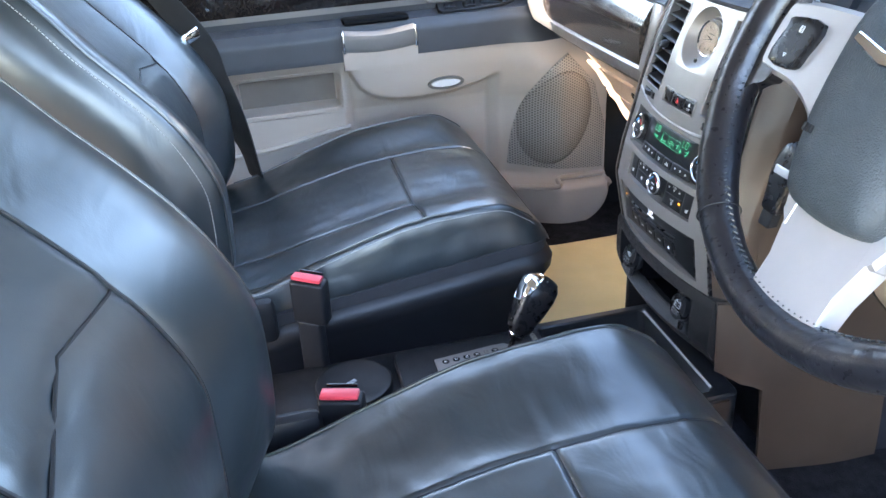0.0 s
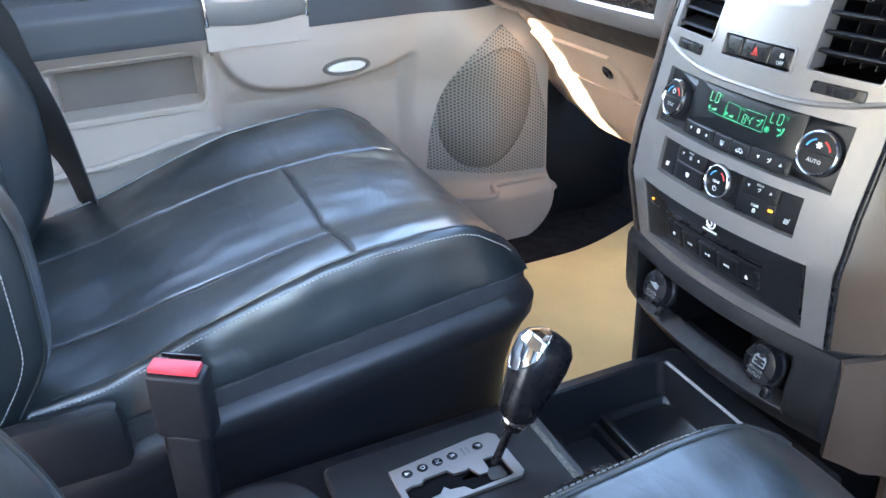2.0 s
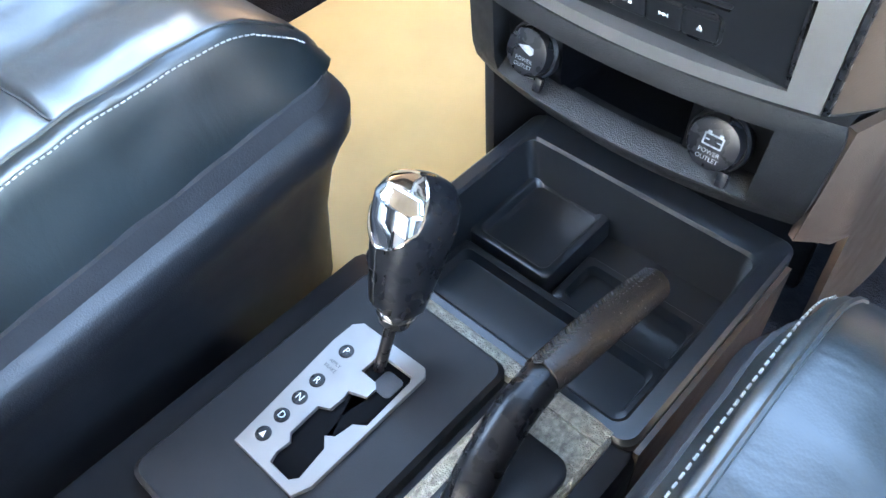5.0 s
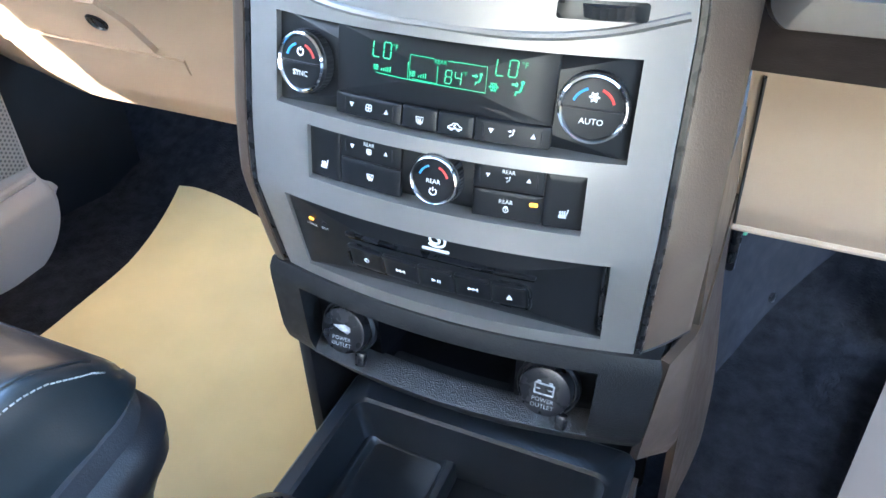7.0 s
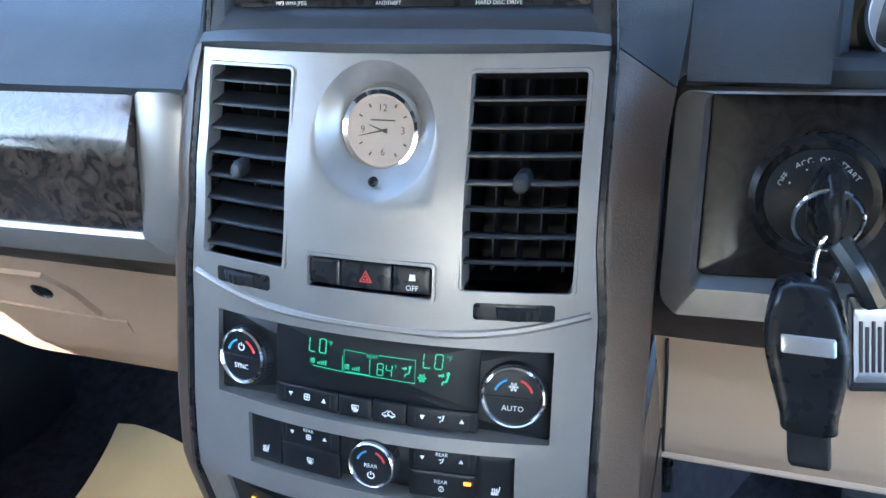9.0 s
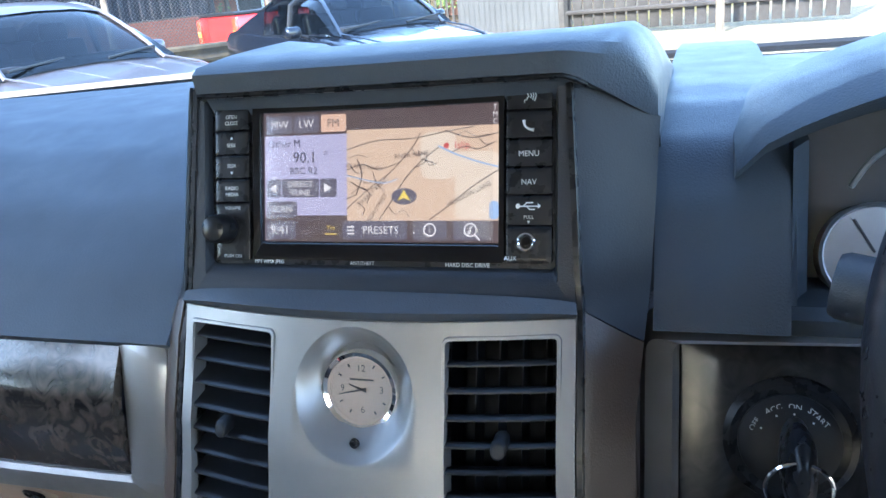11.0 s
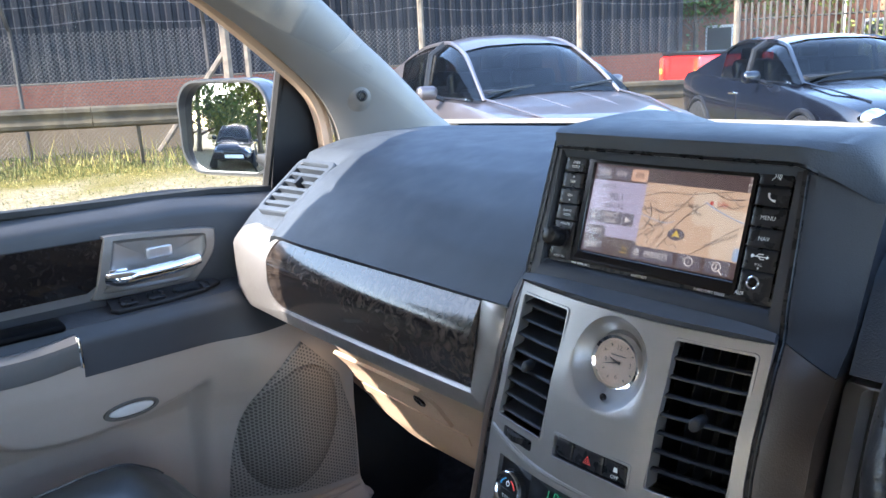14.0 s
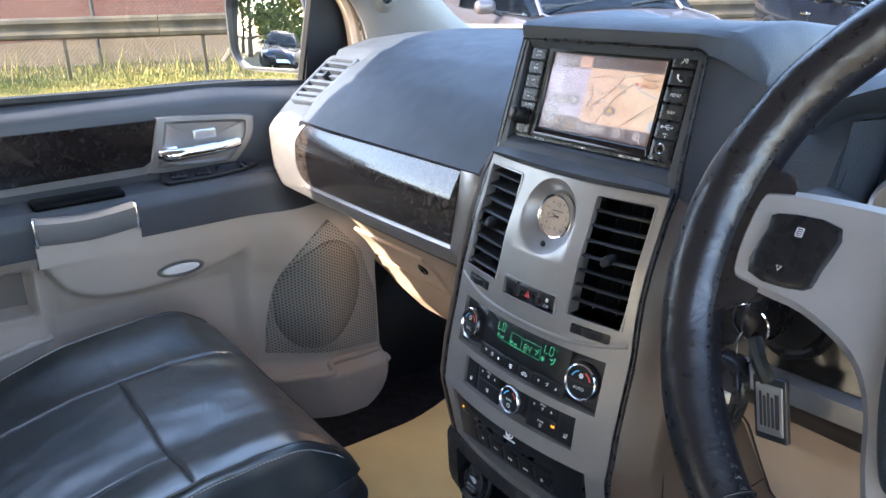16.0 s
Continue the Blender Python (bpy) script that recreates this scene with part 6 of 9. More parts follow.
for sx in (1, -1):
    pts = [(sx * a, b) for a, b in arm_s]
    area = sum(pts[i - 1][0] * pts[i][1] - pts[i][0] * pts[i - 1][1] for i in range(len(pts)))
    if area < 0:
        pts.reverse()
    part("spoke", nplate(pts, -0.012, 0.008, on_wheel, 0.004), WHEEL_SILVER, wheel, "satin silver spoke")
    th = [(sx * v[0], v[1]) for v in spline([(-0.186, 0.066, 0), (-0.174, 0.050, 0), (-0.162, 0.038, 0), (-0.150, 0.033, 0), (-0.156, 0.0, 0), (-0.150, -0.030, 0), (-0.162, -0.038, 0), (-0.174, -0.050, 0), (-0.186, -0.066, 0)], 4)]
    if sx > 0:
        th.reverse()
    part("thumb_rest", nplate(th[::-1], -0.014, 0.0065, on_wheel, 0.006), LEATHER_W, wheel, "leather thumb rest")
    sp = [(sx * a, b) for a, b in ((-0.152, -0.020), (-0.118, -0.021), (-0.112, -0.008), (-0.110, 0.018), (-0.147, 0.018), (-0.150, 0.008))]
    if sx < 0:
        sp.reverse()
    pad_ob = part("switch_pad", plate([tuple(v[:2]) for v in spline([(a, b, 0) for a, b in sp], 3, closed=True)], 0.004, 0.0125, on_wheel, 0.002), BLACK_S, wheel, "black rocker switch")
    part("rocker_sign", frame_ring([(sx * -0.134 + 0.0022 * math.cos(radians(a)), -0.0125 + 0.0022 * math.sin(radians(a))) for a in (-90, 30, 150)], [(sx * -0.134 + 0.0014 * math.cos(radians(a)), -0.0125 + 0.0014 * math.sin(radians(a))) for a in (-90, 30, 150)], 0.0123, 0.013, on_wheel, bev=0.0001), WHITE_INK, pad_ob)
    part("page_sign", frame_ring(rrect(sx * -0.130 - 0.0022, sx * -0.130 + 0.0022, 0.007, 0.0125, 0.0004, 1), rrect(sx * -0.130 - 0.0016, sx * -0.130 + 0.0016, 0.0076, 0.0119, 0.0002, 1), 0.0123, 0.013, on_wheel, bev=0.0001), WHITE_INK, pad_ob)
    for k in range(3):
        part("page_line", plate(rrect(sx * -0.130 - 0.0012, sx * -0.130 + 0.0012, 0.0082 + 0.0012 * k, 0.0087 + 0.0012 * k, 0.0001, 1), 0.0123, 0.013, on_wheel, 0.0001), WHITE_INK, pad_ob)
lowsp = [(-0.052, -0.085), (0.052, -0.085), (0.047, -0.120), (0.040, -0.150), (0.038, -0.182), (-0.038, -0.182), (-0.040, -0.150), (-0.047, -0.120)][::-1]
part("spoke", nplate(lowsp, -0.012, 0.007, on_wheel, 0.004), WHEEL_SILVER, wheel, "satin silver lower spoke")
# padded hub
outline = [tuple(v[:2]) for v in spline([(a * 0.74, b, 0) for a, b in ((0.060, 0.060), (0, 0.066), (-0.060, 0.060), (-0.086, 0.040), (-0.088, 0.0), (-0.080, -0.050), (-0.062, -0.092), (-0.045, -0.105), (0.0, -0.109), (0.045, -0.105), (0.062, -0.092), (0.080, -0.050), (0.088, 0.0), (0.086, 0.040))], 5, closed=True)]
rows = []
for s, d in ((1.0, -0.004), (1.0, 0.016), (0.985, 0.0215), (0.95, 0.026), (0.85, 0.032), (0.6, 0.037), (0.3, 0.039), (0.02, 0.0395)):
    rows.append([on_wheel(x * s, (z + 0.02) * s - 0.02, d) for x, z in outline])
HUB = mat("hub_vinyl", (0.045, 0.055, 0.060), 0.5, var=0.08, scale=20, bump=0.8, bscale=700, fine="cells")
part("hub", loft(rows), HUB, wheel, "grained slate hub cover")
part("badge", nplate([(-0.042, 0.010), (-0.040, 0.0165), (-0.010, 0.0085), (0.010, 0.0085), (0.040, 0.0165), (0.042, 0.010), (0.010, -0.001), (-0.010, -0.001)][::-1], 0.030, 0.0415, on_wheel, 0.001), CHROME, wheel, "plain chrome wing badge")
for k in range(3):
    part("mark", plate(rrect(-0.045 + 0.004 * k, -0.0425 + 0.004 * k, -0.058, -0.052, 0.0006, 2), 0.030, 0.0368, on_wheel, 0.0002), BLACK, wheel)
col = thing("steering_column", (0.445, 0.0, 1.12), "black plastic steering column shroud with stalks", "steering column")
rows = []
for s, d in ((0.062, -0.030), (0.068, -0.05), (0.07, -0.10), (0.066, -0.16), (0.06, -0.20)):
    rows.append([on_wheel(s * math.cos(2 * math.pi * j / 28), s * 1.15 * math.sin(2 * math.pi * j / 28) - 0.010, d) for j in range(28)])
part("shroud", loft(rows), BLACK, col)
S0, S1 = on_wheel(-0.05, 0.012, -0.085), Vector((0.248, 0.010, 1.210))
sd = (S1 - S0).normalized()
part("stalk", tube([S0, S0.lerp(S1, 0.5), S0.lerp(S1, 0.8)], 0.0085, 14), BLACK_S, col)
qm = Matrix.Translation(S0.lerp(S1, 0.72)) @ sd.to_track_quat("Z", "Y").to_matrix().to_4x4()
L = (S1 - S0).length * 0.30
part("stalk_end", lathe([(0.010, 0), (0.0155, 0.006), (0.0165, L * 0.5), (0.0165, L * 0.93), (0.0150, L), (0.0142, L), (0.0138, L - 0.001), (0.0005, L + 0.0008)], qm, 28), DOOR_SLATE, col, "rounded stalk end")
lettering("word", "MIST", 0.005, lambda x, z, d: qm @ Vector((-0.002 + z, -0.0168 - d, L * 0.35 + x)), 0.0, 0.0, 0.0, WHITE_INK, col)

# ---- passenger door ----
def door_x(y, z):
    """The inner face of the door, from its sill to its foot."""
    x = -0.772
    arm = interp(z, [0.84, 0.875, 0.90, 0.93, 0.96, 1.0, 1.06], [0.004, 0.012, 0.026, 0.036, 0.045, 0.053, 0.056])
    arm *= 1 - 0.75 * smooth(-0.37, -0.45, y) * smooth(1.0, 0.96, z)
    arm *= 1 - 0.6 * smooth(-0.02, 0.08, y)
    x += arm
    brow = interp(y, [-0.400, -0.385, -0.370, -0.350, -0.325, -0.29, -0.25, -0.17, -0.10, -0.06], [0.985, 0.950, 0.926, 0.909, 0.898, 0.891, 0.889, 0.895, 0.914, 0.935])
    x -= 0.026 * smooth(brow + 0.009, brow - 0.009, z) * smooth(-0.412, -0.386, y) * smooth(-0.066, -0.092, y)
    x += 0.072 * smooth(-0.085, 0.07, y) * smooth(1.06, 0.93, z)
    x -= 0.045 * smooth(-0.6285, -0.6225, y) * smooth(-0.4135, -0.4195, y) * smooth(0.8895, 0.8955, z) * smooth(0.9705, 0.9645, z)
    x += 0.030 * smooth(0.69, 0.655, z) * smooth(0.45, 0.55, z)
    return x


def on_door(y, z, d):
    return (door_x(y, z) + d, y, z)


door = thing("door_1", (-0.78, -0.4, 0.45), "closed passenger door with grey trim, wood strip and silver handle", "car door", kind="structure")
DY0, DY1 = -1.0, 0.163


def door_foot(y):
    """The lower edge of the trim, rounded up at its front corner."""
    k = min(1.0, max(0.0, (y - 0.080) / 0.0835))
    return 0.44 + 0.130 * smooth(-0.02, 0.07, y) + 0.085 * (1 - math.sqrt(1 - k * k))


part("lower_trim", sheet(lambda u, v: (lambda y: on_door(y, door_foot(y) + (0.998 - door_foot(y)) * v, 0))(DY0 + (DY1 - DY0) * u), 280, 150, 0.012), STONE, door, "stone-grey moulded lower trim")
part("armrest_band", sheet(lambda u, v: (lambda y, z: (door_x(y, min(z, 1.05)) + 0.004 - 0.012 * smooth(1.045, 1.066, z), y, z))(DY0 + (0.115 - DY0) * u, 0.996 + 0.070 * v), 60, 12, 0.01), DOOR_SLATE, door, "slate armrest band")
part("armrest_top", sheet(lambda u, v: (lambda y: (door_x(y, 1.06) - 0.008 - 0.05 * v, y, 1.066 + 0.006 * v))(DY0 + (0.115 - DY0) * u), 60, 6, 0.006), DOOR_SLATE, door)


def upper(u, v):
    y = DY0 + (0.20 - DY0) * u
    z = 1.068 + 0.152 * v
    return (-0.783 - 0.035 * smooth(0.80, 1.0, v) + 0.008 * math.sin(math.pi * v) + 0.035 * smooth(-0.03, 0.14, y) * (1 - 0.6 * v), y, z - 0.030 * smooth(-0.1, 0.2, y) * v)


part("upper_trim", sheet(upper, 60, 20, 0.01), DOOR_SLATE, door, "slate upper trim under the window")


def on_up(y, z, d):
    v = (z - 1.068) / 0.152
    return (-0.783 + 0.008 * math.sin(math.pi * v) + 0.035 * smooth(-0.03, 0.14, y) * (1 - 0.6 * v) + d, y, z)


# silver strip with veneer, and the handle bowl
part("silver_strip", plate([(-0.99, 1.083), (-0.23, 1.083), (-0.21, 1.083), (-0.20, 1.105), (-0.99, 1.105)], -0.004, 0.006, on_up, 0.002), SILVER, door, "satin silver strip")
part("veneer", plate([(-0.99, 1.094), (-0.215, 1.096), (-0.202, 1.104), (-0.184, 1.170), (-0.99, 1.184)], -0.004, 0.0075, on_up, 0.002), WOOD_D, door, "glossy dark burl wood panel")
bowl_o = [(-0.208, 1.083), (-0.13, 1.079), (-0.070, 1.078), (-0.055, 1.084), (-0.026, 1.120), (-0.020, 1.150), (-0.028, 1.160), (-0.10, 1.168), (-0.178, 1.174), (-0.186, 1.168), (-0.196, 1.130), (-0.206, 1.095)]
bowl_o = [tuple(v[:2]) for v in spline([(a, b, 0) for a, b in bowl_o], 4, closed=True)]
cyy, czz = -0.112, 1.124
bowl_i = [(cyy + (a - cyy) * 0.80, czz + (b - czz) * 0.78) for a, b in bowl_o]
part("handle_frame", frame_ring(bowl_o, bowl_i, -0.004, 0.009, on_up, bev=0.003), SILVER, door, "satin silver handle surround")
part("handle_bowl", loft([[on_up(a, b, 0.0075) for a, b in bowl_i], [on_up(cyy + (a - cyy) * 0.92, czz + (b - czz) * 0.9, 0.0035) for a, b in bowl_i], [on_up(cyy + (a - cyy) * 0.3, czz + (b - czz) * 0.3, 0.0022) for a, b in bowl_i], [on_up(cyy, czz, 0.0022)] * len(bowl_i)], caps=False), SILVER, door)
hd = [on_up(-0.182, 1.112, 0.006), on_up(-0.170, 1.111, 0.018), on_up(-0.14, 1.112, 0.022), on_up(-0.09, 1.114, 0.023), on_up(-0.055, 1.118, 0.020)]
part("handle_lever", tube(spline(hd, 5), 0.0100, 14, taper=lambda t: 1.25 - 0.40 * t), CHROME, door, "chrome door lever")
part("lock_slide", plate(rrect(-0.128, -0.088, 1.128, 1.145, 0.004), 0.0, 0.006, on_up, 0.002), BRUSHED, door)
part("lever_root", box(*on_up(-0.172, 1.1125, 0.006), 0.022, 0.030, 0.026, 0.006, 3), CHROME, door, "chrome root of the lever")

# armrest switches


def on_sw(x, z, d):
    """The sloping top of the armrest: x across, z along."""
    return (-0.746 + 0.93 * x + 0.37 * d, z, 1.0760 - 0.37 * x + 0.93 * d)


part("switch_plate", nplate([(-0.016, -0.195), (0.008, -0.197), (0.016, -0.188), (0.016, -0.120), (0.010, -0.060), (-0.002, -0.030), (-0.014, -0.036), (-0.018, -0.080)], -0.004, 0.0025, on_sw, 0.0015), BLACK, door, "black window switch plate")
for y, s in ((-0.170, 0.026), (-0.130, 0.026)):
    part("switch", plate(rrect(-0.009, 0.010, y - s / 2, y + s / 2, 0.005), 0.001, 0.0065, on_sw, 0.002), BLACK_S, door, "small black switch")
part("tray_slot", plate(rrect(-0.010, 0.008, -0.105, -0.048, 0.006), 0.001, 0.0031, on_sw, 0.0003), GLOSS, door)

# grab cup, a near-black block for the recess's shade, and its silver pull
part("grab_shade", box(-0.742, -0.328, 1.0700, 0.048, 0.135, 0.012, 0.006), RECESS_DARK, door, "near-black block painted as the shade of the grab recess")
rows = []
for i in range(13):
    y = -0.400 + 0.145 * i / 12
    sag = 0.006 * math.sin(math.pi * i / 12)
    rows.append([(-0.716 - 0.004, y, 1.058 - sag), (-0.708, y, 1.060 - sag), (-0.700, y, 1.052 - sag), (-0.701, y, 1.028 - sag), (-0.706, y, 1.018 - sag), (-0.724, y, 1.018 - sag)])
part("grab_pull", loft(rows), SILVER, door, "satin silver pull")
for y in (-0.4005, -0.2535):
    part("pull_cap", box(-0.711, y, 1.037, 0.022, 0.005, 0.044, 0.002), CHROME, door, "chrome end cap")
part("pull_base", loft([[(-0.730, y, 1.020), (-0.7085, y, 1.019), (-0.716, y, 0.978), (-0.740, y, 0.972)] for y in (-0.403, -0.34, -0.250)]), STONE, door, "grey base under the pull")

# lamp, pocket, speaker, foot pocket


def oval(ry, rz, n=36):
    return [(-0.190 + ry * math.cos(2 * math.pi * i / n), 0.922 + rz * math.sin(2 * math.pi * i / n)) for i in range(n)]


part("lamp_rim", frame_ring(oval(0.040, 0.0155), oval(0.033, 0.0105), -0.004, 0.004, on_door, bev=0.001), PILLAR, door)
part("lamp_lens", plate(oval(0.032, 0.0095), -0.003, 0.0045, on_door, 0.003), LAMP_LENS, door, "oval courtesy lamp, its chrome shine painted white")
# Sheet over the pocket floor, darker than the trim around it.
POCKET = mat("pocket_sheet_taupe", (0.17, 0.145, 0.125), 0.75, var=0.08, bump=0.4, bscale=700)
part("pocket_sheet", sheet(lambda u, v: on_door(-0.6205 + 0.199 * u, 0.8975 + 0.065 * v, 0.002), 12, 8, 0.002), POCKET, door, "taupe sheet on the map pocket floor, darker than the trim")
part("pocket_rim", frame_ring(rrect(-0.640, -0.405, 0.880, 0.977, 0.016), rrect(-0.626, -0.416, 0.892, 0.968, 0.010), -0.003, 0.003, lambda y, z, d: (door_x(-0.645, z) + d, y, z), bev=0.002), STONE, door)


def grille(name, bar, start):
    m = mat(name, bar, 0.55, var=0.04)
    n, l = m.node_tree.nodes, m.node_tree.links
    p = n["Principled BSDF"]
    tc, sp = n.new("ShaderNodeTexCoord"), n.new("ShaderNodeSeparateXYZ")
    l.new(tc.outputs["Object"], sp.inputs[0])
    K = 2 * math.pi / 0.0052
    vals = []
    for ky, kz in ((1.0, 0.0), (0.5, 0.866), (-0.5, 0.866)):
        a, b, c, s = n.new("ShaderNodeMath"), n.new("ShaderNodeMath"), n.new("ShaderNodeMath"), n.new("ShaderNodeMath")
        a.operation = b.operation = "MULTIPLY"
        c.operation, s.operation = "ADD", "COSINE"
        a.inputs[1].default_value, b.inputs[1].default_value = ky * K, kz * K
        l.new(sp.outputs["Y"], a.inputs[0])
        l.new(sp.outputs["Z"], b.inputs[0])
        l.new(a.outputs[0], c.inputs[0])
        l.new(b.outputs[0], c.inputs[1])
        l.new(c.outputs[0], s.inputs[0])
        vals.append(s)
    s1, s2 = n.new("ShaderNodeMath"), n.new("ShaderNodeMath")
    s1.operation = s2.operation = "ADD"
    l.new(vals[0].outputs[0], s1.inputs[0])
    l.new(vals[1].outputs[0], s1.inputs[1])
    l.new(s1.outputs[0], s2.inputs[0])
    l.new(vals[2].outputs[0], s2.inputs[1])
    mr = n.new("ShaderNodeMapRange")
    mr.inputs["From Min"].default_value, mr.inputs["From Max"].default_value = start, start + 1.2
    l.new(s2.outputs[0], mr.inputs["Value"])
    mx = n.new("ShaderNodeMix")
    mx.data_type = "RGBA"
    mx.inputs["A"].default_value, mx.inputs["B"].default_value = (*bar, 1), tuple(0.34 * c for c in bar) + (1,)
    l.new(mr.outputs[0], mx.inputs["Factor"])
    l.new(mx.outputs["Result"], p.inputs["Base Color"])
    return m


GRILLE = grille("speaker_grille", (0.33, 0.30, 0.265), 0.0)
# Larger holes, and a darker bar colour for the shade of the void behind.
GRILLE_D = grille("void_shaded_mesh", (0.25, 0.225, 0.195), -0.7)
spk = [tuple(v[:2]) for v in spline([(0.068, 0.966, 0), (0.038, 0.948, 0), (0.004, 0.908, 0), (-0.026, 0.845, 0), (-0.044, 0.775, 0), (-0.052, 0.710, 0)], 4)]
for (xa, za), (xb, zb) in (((-0.052, 0.710), (0.156, 0.694)), ((0.156, 0.694), (0.158, 0.80)), ((0.158, 0.80), (0.130, 0.895)), ((0.130, 0.895), (0.068, 0.966))):
    spk += [(xa + (xb - xa) * k / 8, za + (zb - za) * k / 8) for k in range(1, 9)]
spk = spk[:-1]
part("speaker_panel", plate(spk, -0.004, 0.0065, on_door, 0.002), GRILLE, door, "perforated grey speaker panel")
part("speaker_cone_cover", loft([[on_door(0.045 + 0.078 * s * math.cos(2 * math.pi * i / 40) + 0.018 * s * math.sin(2 * math.pi * i / 40), 0.822 + 0.108 * s * math.sin(2 * math.pi * i / 40), d) for i in range(40)] for s, d in ((1.0, 0.004), (0.985, 0.0085), (0.95, 0.0120), (0.85, 0.0150), (0.6, 0.0180), (0.3, 0.0190), (0.02, 0.0192))]), GRILLE_D, door, "raised oval speaker cover, darkened for the void behind")
part("pocket_lip", tube(spline([on_door(-0.10, 0.650, 0.010), on_door(-0.05, 0.662, 0.010), on_door(0.040, 0.668, 0.010), on_door(0.050, 0.682, 0.008), on_door(0.11, 0.682, 0.006), on_door(0.155, 0.681, 0.004)], 6), 0.006, 8), STONE, door)
part("pocket_lip", tube(spline([on_door(-0.88, 0.80, 0.006), on_door(-0.60, 0.815, 0.008), on_door(-0.48, 0.835, 0.008), on_door(-0.40, 0.842, 0.004)], 6), 0.006, 8), STONE, door)
dg = part("window_pane", sheet(lambda u, v: (-0.822 + 0.07 * v, -1.0 + (1.22 - 0.45 * v) * u, 1.205 + 0.41 * v), 8, 6), GLASS, door, "clear side window")
dg.visible_shadow = False
part("belt_seal", tube([(-0.812, -1.0, 1.226), (-0.812, -0.5, 1.222), (-0.812, 0.0, 1.206), (-0.808, 0.17, 1.190)], 0.008, 6), RUBBER, door)
part("sail_panel", loft([[(-0.80, 0.100, 1.19), (-0.80, 0.225, 1.19), (-0.79, 0.205, 1.30), (-0.785, 0.150, 1.372), (-0.785, 0.135, 1.375), (-0.795, 0.112, 1.28)], [(-0.83, 0.100, 1.19), (-0.83, 0.225, 1.19), (-0.82, 0.205, 1.30), (-0.815, 0.150, 1.372), (-0.815, 0.135, 1.375), (-0.825, 0.112, 1.28)]]), BLACK, door, "black mirror corner panel")
part("window_bar", tube([(-0.815, 0.098, 1.195), (-0.80, 0.112, 1.29), (-0.79, 0.130, 1.39)], 0.008, 6), RUBBER, door)
solid("door_sill", box(-0.79, -0.4, 0.565, 0.08, 1.3, 0.05, 0.01), BLACK, "black plastic door sill", "sill", kind="structure")
solid("wall_jamb", loft([[(-0.76, 0.12, 0.44), (-0.70, 0.34, 0.44), (-0.84, 0.34, 0.44), (-0.84, 0.12, 0.44)], [(-0.745, 0.12, 0.7), (-0.70, 0.34, 0.7), (-0.84, 0.34, 0.7), (-0.84, 0.12, 0.7)], [(-0.755, 0.12, 1.0), (-0.74, 0.34, 1.0), (-0.84, 0.34, 1.0), (-0.84, 0.12, 1.0)]]), BLACK, "black kick panel ahead of the passenger door", "wall", kind="structure")

# the driver's door, swung wide open beside the seat
door2 = thing("door_2", (0.82, 0.16, 0.45), "open driver door with stone-grey trim and a dark upper edge", "car door", kind="structure")
DU, DV = Vector((0.85, -0.527, 0)), Vector((-0.527, -0.85, 0))


def on_open(a, z, d):
    return Vector((0.83, 0.17, z)) + DU * a + DV * d


part("lower_trim", box(0, 0, 0, 1.08, 0.05, 0.56, 0.02, turn=Matrix.Translation(on_open(0.56, 0.74, 0)) @ Matrix((DU, DV, Vector((0, 0, 1)))).transposed().to_4x4()), STONE, door2, "stone-grey moulded lower trim")
part("armrest", box(0, 0, 0, 0.62, 0.09, 0.06, 0.02, turn=Matrix.Translation(on_open(0.55, 1.03, 0.03)) @ Matrix((DU, DV, Vector((0, 0, 1)))).transposed().to_4x4()), DOOR_SLATE, door2)
part("upper_trim", box(0, 0, 0, 1.08, 0.05, 0.17, 0.02, turn=Matrix.Translation(on_open(0.56, 1.112, -0.01)) @ Matrix((DU, DV, Vector((0, 0, 1)))).transposed().to_4x4()), DOOR_SLATE, door2, "slate upper trim under the window")
part("window_frame", tube(spline([on_open(0.03, 1.20, -0.02), on_open(0.12, 1.36, -0.02), on_open(0.40, 1.58, -0.04), on_open(0.75, 1.63, -0.05), on_open(1.08, 1.60, -0.05), on_open(1.09, 1.20, -0.02)], 6), 0.02, 8), BLACK, door2)

# outside mirror
mirror = thing("wing_mirror", (-0.9, 0.15, 1.2), "dark grey door mirror with a silver rim", "wing mirror")
mn = Vector((0.33, -0.94, 0.105)).normalized()
MX = -(Vector((0, 0, 1)).cross(mn).normalized()) * -1
MC = Vector((-0.985, 0.115, 1.291))


def on_mir(x, z, d):
    return MC + MX * x + Vector((0, 0, 1)) * z + mn * d


mo = rrect(-0.115, 0.115, -0.088, 0.085, 0.052, 8)
mi = rrect(-0.109, 0.109, -0.082, 0.079, 0.048, 8)
shell_rows = [[on_mir(x, z, -0.020) for x, z in mi], [on_mir(x, z, 0.0) for x, z in mo]]
for s, d in ((1.04, -0.02), (1.02, -0.05), (0.90, -0.085), (0.6, -0.105), (0.05, -0.112)):
    shell_rows.append([on_mir(x * s, z * s, d) for x, z in mo])
PAINT_DK = mat("grey_metal_paint", (0.09, 0.10, 0.11), 0.3, metal=0.4, coat=0.6, var=0.05)
part("shell", loft(shell_rows), PAINT_DK, mirror, "dark grey painted shell")
part("rim", frame_ring(mo, mi, -0.02, 0.006, on_mir, bev=0.004), mat("mirror_rim_grey", (0.045, 0.047, 0.049), 0.42, metal=0.2, rvar=0.02), mirror, "pale silver rim")
MIRROR = mat("mirror_silver", (0.62, 0.64, 0.64), 0.0, metal=1.0, var=0.0, rvar=0.0)
